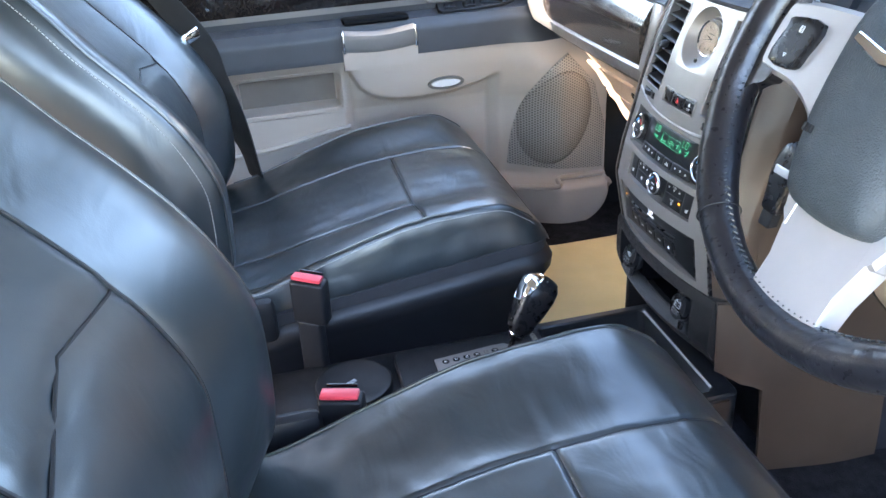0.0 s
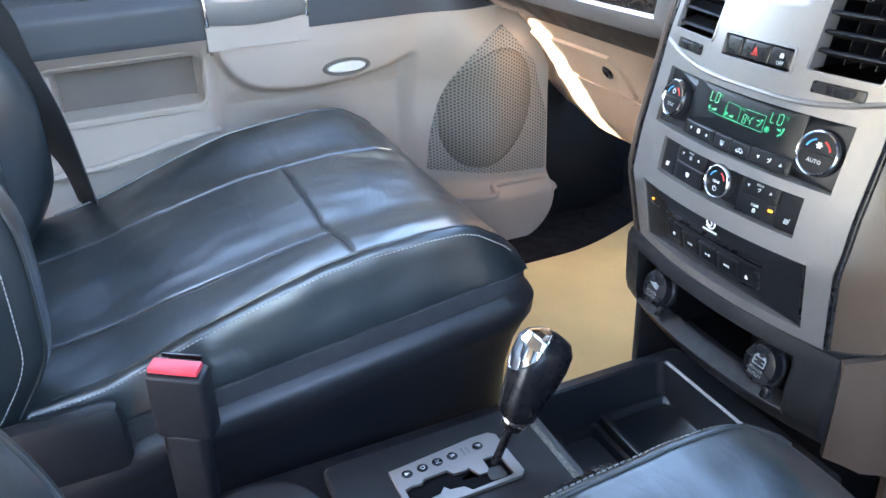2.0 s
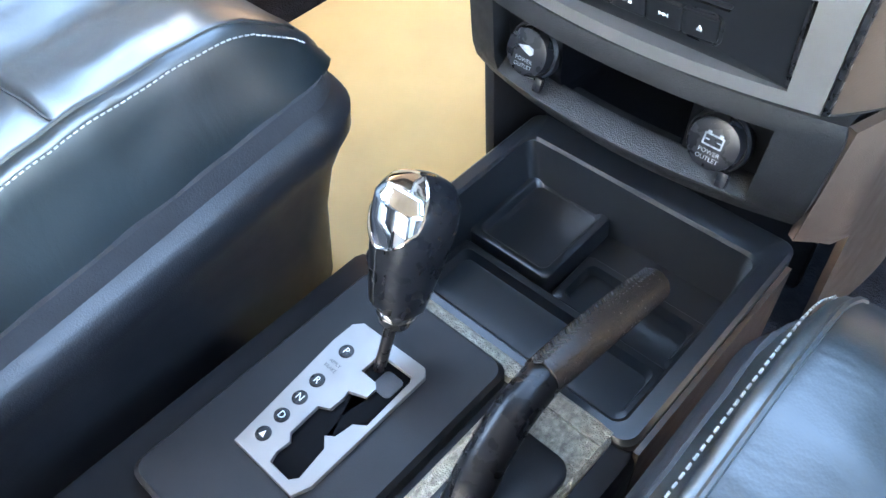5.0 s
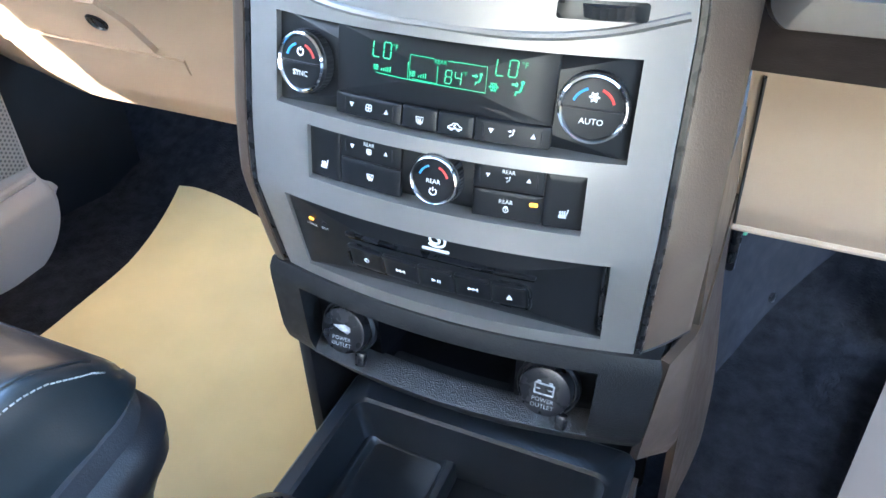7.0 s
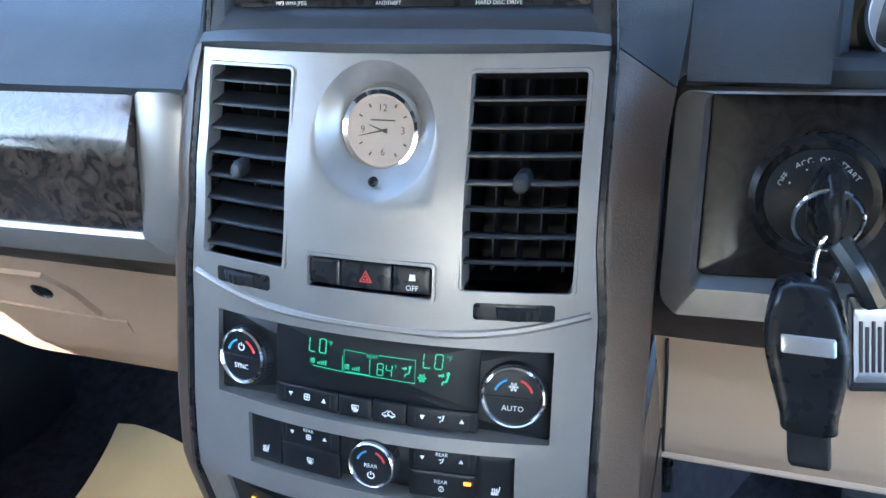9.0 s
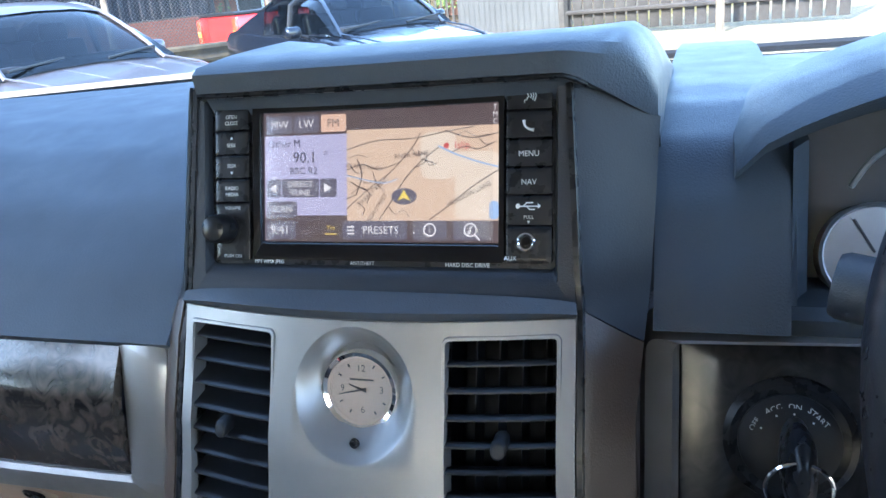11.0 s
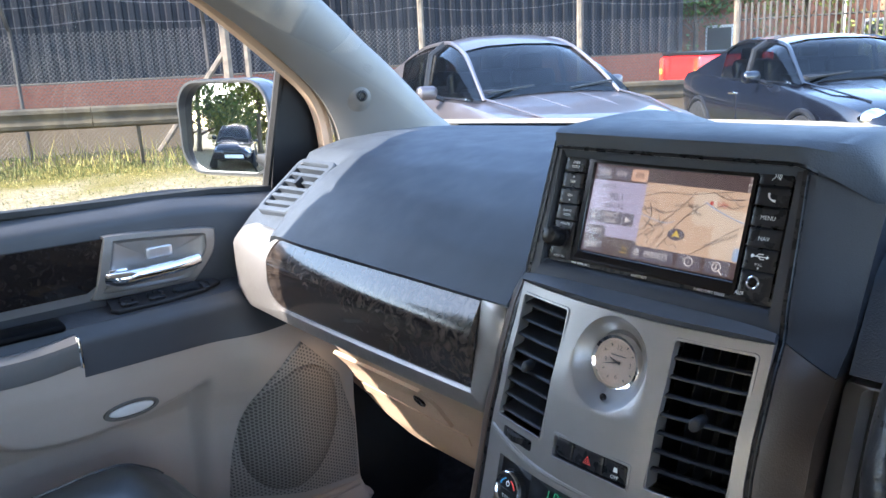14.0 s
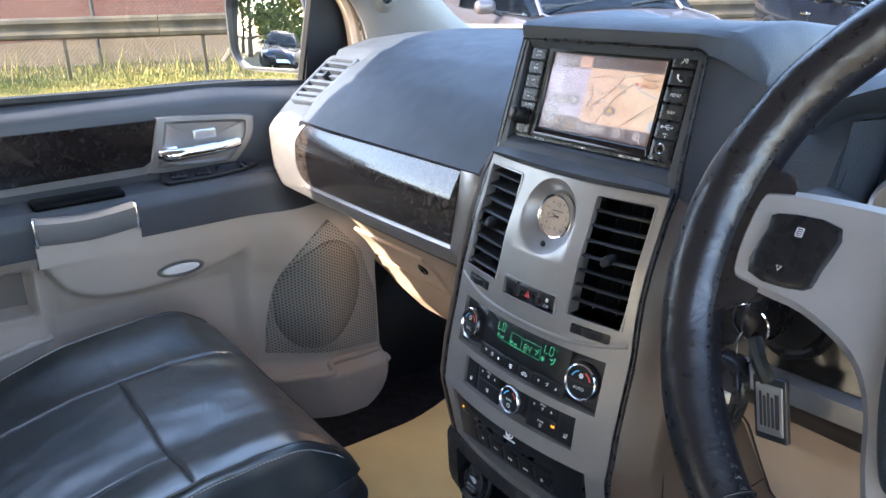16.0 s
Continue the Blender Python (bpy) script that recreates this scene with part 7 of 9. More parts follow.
part("mirror_glass", loft([[on_mir(x * s, z * s, -0.004 - 0.055 * z * s - (x * x + z * z) * s * s / 4.5) for x, z in mi] for s in (1.02, 0.9, 0.75, 0.6, 0.45, 0.3, 0.15, 0.02)] + [[on_mir(x * 0.02, z * 0.02, -0.012) for x, z in mi], [on_mir(x, z, -0.016) for x, z in mi]]), MIRROR, mirror, "mirror glass")
part("arm", tube([(-0.83, 0.16, 1.215), (-0.87, 0.165, 1.222), (-0.93, 0.16, 1.235)], 0.022, 10), BLACK, mirror)

# ---- seats ----
SEAM_L, SEAM_R, CROSS = -0.095, 0.140, -0.355


def cushion_top(x, y, yo):
    """Height of the seat cushion at x across and y along (before the seat's shift)."""
    t = abs(x)
    z = interp(y, [-0.70, -0.60, -0.53, -0.40, -0.345, -0.28, -0.22, -0.19, -0.170, -0.158, -0.150], [0.785, 0.796, 0.812, 0.838, 0.845, 0.850, 0.848, 0.841, 0.829, 0.815, 0.802])
    z += 0.030 * smooth(0.105, 0.215, t) * smooth(-0.72, -0.36, y) * smooth(-0.150, -0.25, y) + 0.010 * smooth(0.20, 0.09, t) * smooth(-0.72, -0.45, y) * smooth(-0.15, -0.22, y)
    behind = smooth(CROSS + 0.006, CROSS - 0.006, y)
    z -= 0.0032 * math.exp(-((x - SEAM_L) / 0.0028) ** 2) * smooth(-0.165, -0.19, y)
    z -= 0.0026 * math.exp(-((x - SEAM_R) / 0.0028) ** 2) * behind
    z -= 0.0036 * math.exp(-((y - CROSS) / 0.0026) ** 2) * smooth(SEAM_L - 0.004, SEAM_L + 0.004, x) * smooth(0.236, 0.225, x)
    # the panels swell a little between their seams, and pucker beside them
    z += 0.0035 * math.exp(-((x - 0.03) / 0.06) ** 2) * math.exp(-((y + 0.27) / 0.05) ** 2)
    near = math.exp(-((x - SEAM_L) / 0.030) ** 2) + 0.8 * math.exp(-((x - SEAM_R) / 0.025) ** 2) * behind + 0.8 * math.exp(-((y - CROSS) / 0.020) ** 2) + 0.8 * math.exp(-((t - 0.22) / 0.03) ** 2)
    z += 0.0011 * min(1.2, near) * noise.noise(Vector((x * 22 + 3 * yo, y * 62, 2.2)))
    z += 0.0028 * noise.noise(Vector((x * 12 + yo, y * 9, 1.3))) + 0.0010 * noise.noise(Vector((x * 45, y * 24 + yo, 4)))
    return z


def crease(y):
    return interp(y, [-0.70, -0.53, -0.36, -0.22, -0.15], [0.745, 0.768, 0.788, 0.808, 0.806])


def seat(xc, m, yo, zo, back, label):
    """A leather front seat; m: -1 where its outer side is the car's left."""
    t = thing("car_seat", (xc, yo - 0.4, 0.47), label, "car seat", "front seats")

    def P(x, y, z):
        return (xc + x, y + yo, z + zo)

    W = 0.238
    fine = (-0.010, -0.006, -0.003, 0, 0.003, 0.006, 0.010)
    xs = sorted(set([round(-W + 2 * W * i / 52, 5) for i in range(53)] + [c + k for c in (SEAM_L, SEAM_R) for k in fine]))
    ys = sorted(set([round(-0.70 + 0.48 * i / 60, 5) for i in range(61)] + [CROSS + k for k in fine] + [-0.20, -0.19, -0.182, -0.175, -0.169, -0.164, -0.160, -0.156, -0.153, -0.1515, -0.150]))

    def half(y):
        return 1 - 0.17 * (1 - math.sqrt(max(0, 1 - min(1, max(0, (y + 0.212) / 0.064)) ** 2))) - 0.04 * smooth(-0.5, -0.70, y)

    rows = []
    for y in ys:
        k = half(y)
        row = [P(x * k, y, cushion_top(x, y, yo)) for x in xs]
        zb = crease(y)
        for sgn in (1, -1):
            zt = cushion_top(sgn * W, y, yo)
            flank_ = [(0.0035, 0.0, -0.0018), (0.0058, 0.0, -0.0060), (0.0085, 0.30, 0.0), (0.0135, 0.62, 0.0), (0.0185, 0.85, 0.0), (0.0190, 0.96, 0.0), (0.0160, 1.0, 0.0)]
            for o, f, dz in (flank_ if sgn > 0 else flank_[::-1]):
                z = zt + (min(zb, zt - 0.008) - zt) * f + dz
                row.append(P(sgn * (W + o + 0.0018 * noise.noise(Vector((y * 30, z * 40, sgn * 5 + yo)))) * k, y, z))
        rows.append(row)
    part("cushion", loft(rows), LEATHER, t, "black leather cushion with stitched edge")
    yline = [-0.66 + 0.478 * i / 60 for i in range(61)]
    for s in (-1, 1):
        part("seam", tube([P(s * (W - 0.002) * half(y), y, cushion_top(s * (W - 0.002), y, yo) + 0.0006) for y in yline], 0.0016, 6), LEATHER, t)
        part("stitching", stitches([P(s * (W + 0.0076) * half(y), y, cushion_top(s * W, y, yo) - 0.0060) for y in yline], 0.0046, 0.0029, 0.00066), STITCH, t, "pale stitching")
    part("seam", tube([P(SEAM_L * half(y), y, cushion_top(SEAM_L, y, yo) + 0.0002) for y in yline], 0.0009, 5), SEAM, t)
    back_y_ = [y for y in yline if y < CROSS]
    for o in (-0.0035, 0.0035):
        part("stitching", stitches([P((SEAM_R + o) * half(y), y, cushion_top(SEAM_R + o, y, yo) + 0.0003) for y in back_y_], 0.0050, 0.0036, 0.00045), LEATHER, t)
    part("seam", tube([P(SEAM_R * half(y), y, cushion_top(SEAM_R, y, yo) + 0.0002) for y in back_y_], 0.0008, 5), SEAM, t)
    part("seam", tube([P(x, CROSS, cushion_top(x, CROSS, yo) + 0.0002) for x in [SEAM_L + (0.232 - SEAM_L) * i / 30 for i in range(31)]], 0.0010, 5), SEAM, t)
    # ribbed band round the foot of the leather, and the plastic shell below it
    ring0 = rrect(-0.252, 0.252, -0.69, -0.158, 0.048, 8)
    loops = []
    for dz, o in ((0.006, 0.002), (0.004, 0.008), (-0.014, 0.0105), (-0.017, 0.002)):
        pts = rrect(-0.252 - o, 0.252 + o, -0.69, -0.158 + o * 0.6, 0.048 + o, 8)
        loops.append([P(x, y, crease(y) + dz) for x, y in pts])
    part("edge_band", loft(loops, caps=False), WELT, t, "ribbed charcoal edge band")
    rows = []
    for dz, o, f in ((-0.006, -0.004, -0.002), (-0.016, 0.004, 0.002), (-0.021, 0.010, 0.007), (-0.030, 0.0150, 0.011), (-0.046, 0.0155, 0.008), (-0.062, 0.009, 0.001), (-0.085, 0.003, -0.008), (-0.13, -0.003, -0.018), (-0.29, -0.012, -0.032)):
        pts = rrect(-(0.256 + o), 0.256 + o, -0.69, -0.158 + f, 0.05, 8)
        rows.append([P(x, y, crease(y) + dz) for x, y in pts])
    part("shell", loft(rows), SHELL, t, "satin black plastic seat shell")
    part("plinth", box(xc, yo - 0.42, 0.485, 0.44, 0.46, 0.05, 0.01), BLACK, t)
    # backrest
    yo, zo = yo + back[0], zo + back[1]
    hs = [0.76, 0.80, 0.86, 0.92, 0.975, 1.03, 1.08, 1.13, 1.18, 1.23, 1.28, 1.33, 1.38, 1.42, 1.44]
    yf = [-0.655, -0.650, -0.644, -0.641, -0.643, -0.662, -0.690, -0.728, -0.770, -0.806, -0.838, -0.862, -0.885, -0.912, -0.940]
    tp = spline([(yf[i], hs[i], 0) for i in range(len(hs))], 5)
    lb = [-0.246, -0.2435, -0.240, -0.235, -0.225, -0.20, -0.17, -0.145, -0.128, -0.122, -0.118, -0.112, -0.10, -0.07, -0.035, 0]
    lb = lb + [-v for v in lb[-2::-1]]

    def back_y(l, y, z):
        a = abs(l)
        bol = 0.046 * smooth(0.11, 0.20, a) * smooth(0.74, 0.86, z) * smooth(1.40, 1.20, z)
        dip = 0.006 * math.exp(-((a - 0.118) / 0.005) ** 2)
        roll = 0.010 * max(0, (a - 0.225) / 0.015) ** 2 + 0.012 * max(0, (a - 0.240) / 0.006) ** 2
        cross = 0.006 * math.exp(-((z - 1.075 - 0.02 * (0.12 - a) / 0.12) / 0.006) ** 2) * smooth(0.125, 0.11, a)
        return y - 0.046 + bol - dip - roll - cross + 0.0025 * noise.noise(Vector((l * 12, z * 9, yo)))

    rows = []
    for p in tp:
        y, z = p.x, p.y
        k = 1 - 0.22 * smooth(1.12, 1.44, z) ** 1.4
        row = [P(l * k, back_y(l, y, z), z - 0.02 * smooth(0.2, 0.26, abs(l)) * smooth(1.3, 1.44, z)) for l in lb]
        for l, d in ((0.252, 0.040), (0.260, 0.075), (0.262, 0.115), (0.25, 0.150), (0.15, 0.165), (0, 0.168), (-0.15, 0.165), (-0.25, 0.150), (-0.262, 0.115), (-0.260, 0.075), (-0.252, 0.040)):
            row.append(P(l * k, y - d - 0.02 * smooth(0.9, 0.76, z), z))
        rows.append(row)
    part("backrest", loft(rows), LEATHER, t, "black leather backrest with raised side bolsters")
    for s in (-1, 1):
        e = []
        for p in tp[2:-4]:
            k = 1 - 0.22 * smooth(1.12, 1.44, p.y) ** 1.4
            e.append(P(s * 0.236 * k, back_y(0.236, p.x, p.y) + 0.001, p.y))
        part("piping", tube(e, 0.0022, 6), LEATHER, t)
        e = []
        for p in tp[2:-4]:
            k = 1 - 0.22 * smooth(1.12, 1.44, p.y) ** 1.4
            e.append(P(s * 0.2458 * k, back_y(0.2445, p.x, p.y) + 0.0006, p.y))
        part("stitching", stitches(e, 0.0054, 0.0038, 0.00062), STITCH, t, "pale stitching")
        e = []
        for p in tp[4:-6]:
            k = 1 - 0.22 * smooth(1.12, 1.44, p.y) ** 1.4
            e.append(P(s * 0.118 * k, back_y(0.118, p.x, p.y) + 0.0030, p.y))
        part("seam", tube(e, 0.0014, 5), SEAM, t)
    e = []
    for i in range(25):
        l = -0.115 + 0.23 * i / 24
        z = 1.075 + 0.02 * (0.12 - abs(l)) / 0.12
        y = interp(z, [q.y for q in tp], [q.x for q in tp])
        e.append(P(l, back_y(l, y, z) + 0.0030, z))
    part("seam", tube(e, 0.0014, 5), SEAM, t)
    part("recline_cover", box(xc - m * 0.272, yo - 0.665, 0.765 + zo, 0.025, 0.13, 0.075, 0.012), BLACK, t)
    return t


seat(-0.432, -1, 0.0, 0.0, (0.0, 0.0), "worn black leather front passenger seat with pale stitching")
seat(0.428, 1, 0.012, 0.018, (0.033, 0.010), "creased black leather driver seat with pale stitching")


def buckle(x, y, z, lean, label):
    t = thing("seat_belt_buckle", (x, y - 0.03, z - 0.19), label, "seat belt buckle", "front belt buckles")
    m = Matrix.Translation((x, y, z)) @ Euler((radians(lean[0]), radians(lean[1]), radians(lean[2]))).to_matrix().to_4x4()
    part("body", box(0, 0, 0, 0.025, 0.052, 0.072, 0.005, 3, turn=m @ Matrix.Translation((0, 0, -0.041))), BLACK, t)
    part("release", box(0, 0, 0, 0.016, 0.044, 0.006, 0.002, turn=m @ Matrix.Translation((0.003, 0, 0.0))), RED, t, "red release button")
    part("tongue_slot", box(0, 0, 0, 0.0035, 0.036, 0.004, 0.001, turn=m @ Matrix.Translation((-0.0115, 0, 0.0005))), GLOSS, t)
    part("sleeve", box(0, 0, 0, 0.019, 0.040, 0.12, 0.007, 3, turn=m @ Matrix.Translation((0, -0.004, -0.135))), BLACK, t, "black flexible sleeve")
    return t


buckle(-0.111, -0.545, 0.854, (-4, 4, -30), "black belt buckle with a red button beside the passenger seat")
buckle(0.152, -0.531, 0.845, (0, 3, -18), "black belt buckle with a red button beside the driver seat")

belt = thing("seat_belt", (-0.69, -0.8, 0.6), "black seat belt hanging beside the passenger seat", "seat belt")
pathb = spline([(-0.70, -0.90, 1.50), (-0.695, -0.80, 1.28), (-0.69, -0.688, 1.10), (-0.687, -0.664, 1.0), (-0.683, -0.641, 0.92), (-0.680, -0.622, 0.85), (-0.680, -0.612, 0.785)], 8)
rows = []
for i, p in enumerate(pathb):
    w_ = 0.024 + 0.010 * smooth(0.15, 0.4, i / len(pathb)) + 0.012 * smooth(0.35, 0.9, i / len(pathb))
    tw = 0.9 * smooth(0.4, 0.9, i / len(pathb))
    dx, dy = math.cos(1.25 - tw), math.sin(1.25 - tw)
    rows.append([(p.x - dx * w_ - dy * 0.001, p.y - dy * w_ + dx * 0.001, p.z), (p.x + dx * w_ - dy * 0.001, p.y + dy * w_ + dx * 0.001, p.z), (p.x + dx * w_ + dy * 0.001, p.y + dy * w_ - dx * 0.001, p.z), (p.x - dx * w_ + dy * 0.001, p.y - dy * w_ - dx * 0.001, p.z)])
part("webbing", loft(rows), mat("belt_webbing", (0.02, 0.02, 0.021), 0.75, bump=0.6, bscale=800), belt)
part("tongue", box(-0.682, -0.690, 1.085, 0.012, 0.055, 0.022, 0.004, turn=pose(0, 0, 0, 25, 0, 20)), CHROME, belt, "bright belt tongue")

# ---- floor console with selector, brake and tray ----
con = thing("floor_console", (0, -0.3, 0.47), "black plastic floor console with an open tray", "console")
part("base", box(0.005, -0.43, 0.570, 0.262, 0.44, 0.25, 0.012), BLACK, con)
TX0, TX1, TY0, TY1, RIM = -0.103, 0.117, -0.212, -0.030, 0.701
outer_pts = rrect(TX0 - 0.013, TX1 + 0.014, TY0 - 0.01, TY1 + 0.030, 0.012)
crown_pts = rrect(TX0 - 0.010, TX1 + 0.011, TY0 - 0.008, TY1 + 0.027, 0.012)
inner_pts = rrect(TX0, TX1, TY0, TY1, 0.010)
lip_pts = rrect(TX0 + 0.0025, TX1 - 0.0025, TY0 + 0.002, TY1 - 0.0025, 0.010)
low_pts = rrect(TX0 + 0.006, TX1 - 0.006, TY0 + 0.024, TY1 + 0.004, 0.009)
part("tray", loft([[(x, y, 0.50) for x, y in outer_pts], [(x, y, RIM - 0.003) for x, y in outer_pts], [(x, y, RIM) for x, y in crown_pts], [(x, y, RIM) for x, y in inner_pts], [(x, y, RIM - 0.0025) for x, y in lip_pts], [(x, y, 0.628) for x, y in low_pts], [(x * 0.9, y * 0.9 - 0.01, 0.626) for x, y in low_pts]]), TRAY, con, "open black tray")
# Taupe sheet over the black tray wall; the tan light is in its colour.
part("tray_side", loft([[(TX1 + 0.0145 + 0.004 * k, y, z) for y, z in ((TY0 - 0.006, 0.50), (TY1 + 0.012, 0.50), (TY1 + 0.012, RIM - 0.007), (TY0 - 0.006, RIM - 0.005))] for k in (0, 1)]), TAUPE, con, "outer side of the tray, taupe for the tan light on it")
BX0, BX1, BY0, BY1 = -0.101, -0.014, -0.117, -0.018
part("tray_box", loft([[(x, y, z) for x, y in rrect(BX0 + o, BX1 - o, BY0 + o, BY1 - o, 0.007)] for o, z in ((0.0, 0.6265), (0.0, 0.6490), (0.0008, 0.6505), (0.002, 0.6510), (0.0065, 0.6510), (0.0080, 0.6500), (0.0105, 0.6430), (0.0130, 0.6415))]), TRAY, con, "raised tray compartment")


def shelf(x0, x1, y0, y1, z, deep, name, lab=""):
    """A moulded tray level with a raised lip and a shallow hollow."""
    o = [rrect(x0, x1, y0, y1, 0.006), rrect(x0 + 0.001, x1 - 0.001, y0 + 0.001, y1 - 0.001, 0.006), rrect(x0 + 0.007, x1 - 0.007, y0 + 0.007, y1 - 0.007, 0.007), rrect(x0 + 0.010, x1 - 0.010, y0 + 0.010, y1 - 0.010, 0.007)]
    part(name, loft([[(x, y, 0.6265) for x, y in o[0]], [(x, y, z - 0.001) for x, y in o[0]], [(x, y, z) for x, y in o[1]], [(x, y, z) for x, y in o[2]], [(x, y, z - deep) for x, y in o[3]]]), TRAY, con, lab)


shelf(-0.099, 0.106, -0.181, -0.120, 0.643, 0.010, "tray_shelf", "long shallow front tray level")
shelf(-0.010, 0.106, -0.116, -0.060, 0.635, 0.008, "tray_shelf")
part("grained_strip", loft([[(x, y, z) for y, z in ((-0.232, 0.690), (-0.2315, 0.7035), (-0.2205, 0.7035), (-0.2120, 0.696), (-0.2110, 0.680))] for x in (-0.088, -0.02, 0.05, 0.116)]), GRAIN_SUNLIT, con, "coarse-grained strip behind the tray, sunlight painted into its tan")
part("front_wall", box(0.0, 0.040, 0.70, 0.27, 0.012, 0.17, 0.003), BLACK, con)
# selector panel, plate, gate and lever
sel = thing("gear_selector", (-0.03, -0.33, 0.70), "black automatic gear selector with a silver gate plate", "gear selector")
part("panel", loft([[(x, y, 0.69) for x, y in rrect(-0.094, 0.040, -0.440, -0.228, 0.010)], [(x, y, 0.706) for x, y in rrect(-0.094, 0.040, -0.440, -0.228, 0.010)], [(x, y, 0.7095) for x, y in rrect(-0.091, 0.037, -0.437, -0.231, 0.010)]]), BLACK, sel)


def on_gate(x, z, d):
    return (x, z, 0.7098 + d)


def pierced(outer, inner, z0, z1, bev):
    """A flat plate with one opening cut through it."""
    bm = bmesh.new()
    tops = []
    for pts, k in ((outer, 1), (inner, -1)):
        n = len(pts)
        cx, cy = sum(p[0] for p in pts) / n, sum(p[1] for p in pts) / n
        lo = [bm.verts.new((x, y, z0)) for x, y in pts]
        mid = [bm.verts.new((x, y, z1 - bev)) for x, y in pts]
        top = [bm.verts.new((x - k * bev * (1 if x > cx else -1) * 0.6, y - k * bev * (1 if y > cy else -1) * 0.6, z1)) for x, y in pts]
        for a, b in ((lo, mid), (mid, top)):
            for i in range(n):
                bm.faces.new((a[i], a[(i + 1) % n], b[(i + 1) % n], b[i]))
        tops += [bm.edges.get((top[i], top[(i + 1) % n])) for i in range(n)]
    bmesh.ops.triangle_fill(bm, use_beauty=True, edges=tops)
    return bm


gate_o = [(-0.055, -0.384), (-0.064, -0.292), (-0.0635, -0.275), (-0.058, -0.269), (-0.001, -0.267), (0.004, -0.272), (0.005, -0.372), (0.000, -0.384)]
gate_i = [(-0.031, -0.297), (-0.031, -0.284), (-0.028, -0.279), (-0.003, -0.278), (-0.001, -0.282), (0.0005, -0.322), (-0.007, -0.327), (-0.009, -0.340), (-0.0145, -0.344), (-0.008, -0.350), (-0.005, -0.373), (-0.009, -0.378), (-0.026, -0.378), (-0.0285, -0.371), (-0.0275, -0.361), (-0.032, -0.357), (-0.033, -0.333), (-0.0255, -0.329), (-0.025, -0.318), (-0.0265, -0.313), (-0.0145, -0.308), (-0.0145, -0.300), (-0.018, -0.297)]
part("gate_plate", pierced(gate_o, gate_i, 0.7090, 0.7132, 0.0006), SILVER, sel, "satin silver gate plate")
# Shallow floor plate; the slot's deep shade is in its near-black colour.
part("gate_well", plate(gate_i, -0.004, 0.0003, on_gate, 0.0001), RECESS_DARK, sel, "near-black plate in the stepped gate slot, its depth painted dark")
part("gate_tongue", plate(rrect(-0.020, -0.004, -0.300, -0.283, 0.004), -0.001, 0.0010, on_gate, 0.0006), DOOR_SLATE, sel)
GX = lambda y: interp(y, [-0.369, -0.293], [-0.0445, -0.050])
for wd, y in (("P", -0.293), ("R", -0.321), ("N", -0.337), ("D", -0.353), ("A", -0.369)):
    b = part("button", plate(circle(GX(y), y, 0.0056, 24), 0.0, 0.0037, on_gate, 0.0008), BLACK_S, sel)
    if wd != "A":
        lettering("letter", wd, 0.0070, on_gate, GX(y), y, 0.0039, WHITE_INK, b)
    else:
        part("mark", plate([(GX(y) - 0.002, y - 0.002), (GX(y) + 0.002, y - 0.002), (GX(y), y + 0.0025)], 0.0034, 0.0039, on_gate, 0.0001), WHITE_INK, b)
lettering("word", "APPLY", 0.0036, on_gate, -0.0485, -0.3045, 0.0036, DARK_INK, sel)
lettering("word", "BRAKE", 0.0036, on_gate, -0.0485, -0.3092, 0.0036, DARK_INK, sel)
G0, G1 = Vector((-0.026, -0.290, 0.700)), Vector((-0.0235, -0.266, 0.758))
part("lever", tube([G0, G0.lerp(G1, 0.5), G1], 0.0042, 10), BLACK_S, sel)
gd = (Vector((-0.037, -0.226, 0.834)) - G1).normalized()
gm = Matrix.Translation(G1) @ Matrix((Vector((1, 0, 0)), gd.cross(Vector((1, 0, 0))).normalized(), gd)).transposed().to_4x4() @ Matrix.Diagonal((1.02, 1.0, 0.86, 1))
kn_rows = []
for h, rx, ry, oy in ((-0.012, 0.009, 0.009, 0.0), (0.0, 0.012, 0.013, 0.0), (0.006, 0.0165, 0.0175, 0.0), (0.020, 0.0185, 0.020, 0.001), (0.045, 0.0215, 0.0235, 0.003), (0.070, 0.0235, 0.0265, 0.005), (0.086, 0.0225, 0.0265, 0.006), (0.096, 0.017, 0.022, 0.007), (0.101, 0.008, 0.011, 0.007), (0.1025, 0.001, 0.001, 0.007)):
    row = []
    for j in range(32):
        a = 2 * math.pi * j / 32
        c, s = math.cos(a), math.sin(a)
        row.append(gm @ Vector((rx * abs(c) ** 0.75 * (1 if c > 0 else -1), oy + ry * abs(s) ** 0.8 * (1 if s > 0 else -1), h)))
    kn_rows.append(row)
part("knob", loft(kn_rows), BLACK_S, sel, "smooth black leather knob")
KP = ((-0.012, 0.009, 0.009, 0.0), (0.0, 0.012, 0.013, 0.0), (0.006, 0.0165, 0.0175, 0.0), (0.020, 0.0185, 0.020, 0.001), (0.045, 0.0215, 0.0235, 0.003), (0.070, 0.0235, 0.0265, 0.005), (0.086, 0.0225, 0.0265, 0.006), (0.096, 0.017, 0.022, 0.007), (0.101, 0.008, 0.011, 0.007), (0.1025, 0.001, 0.001, 0.007))


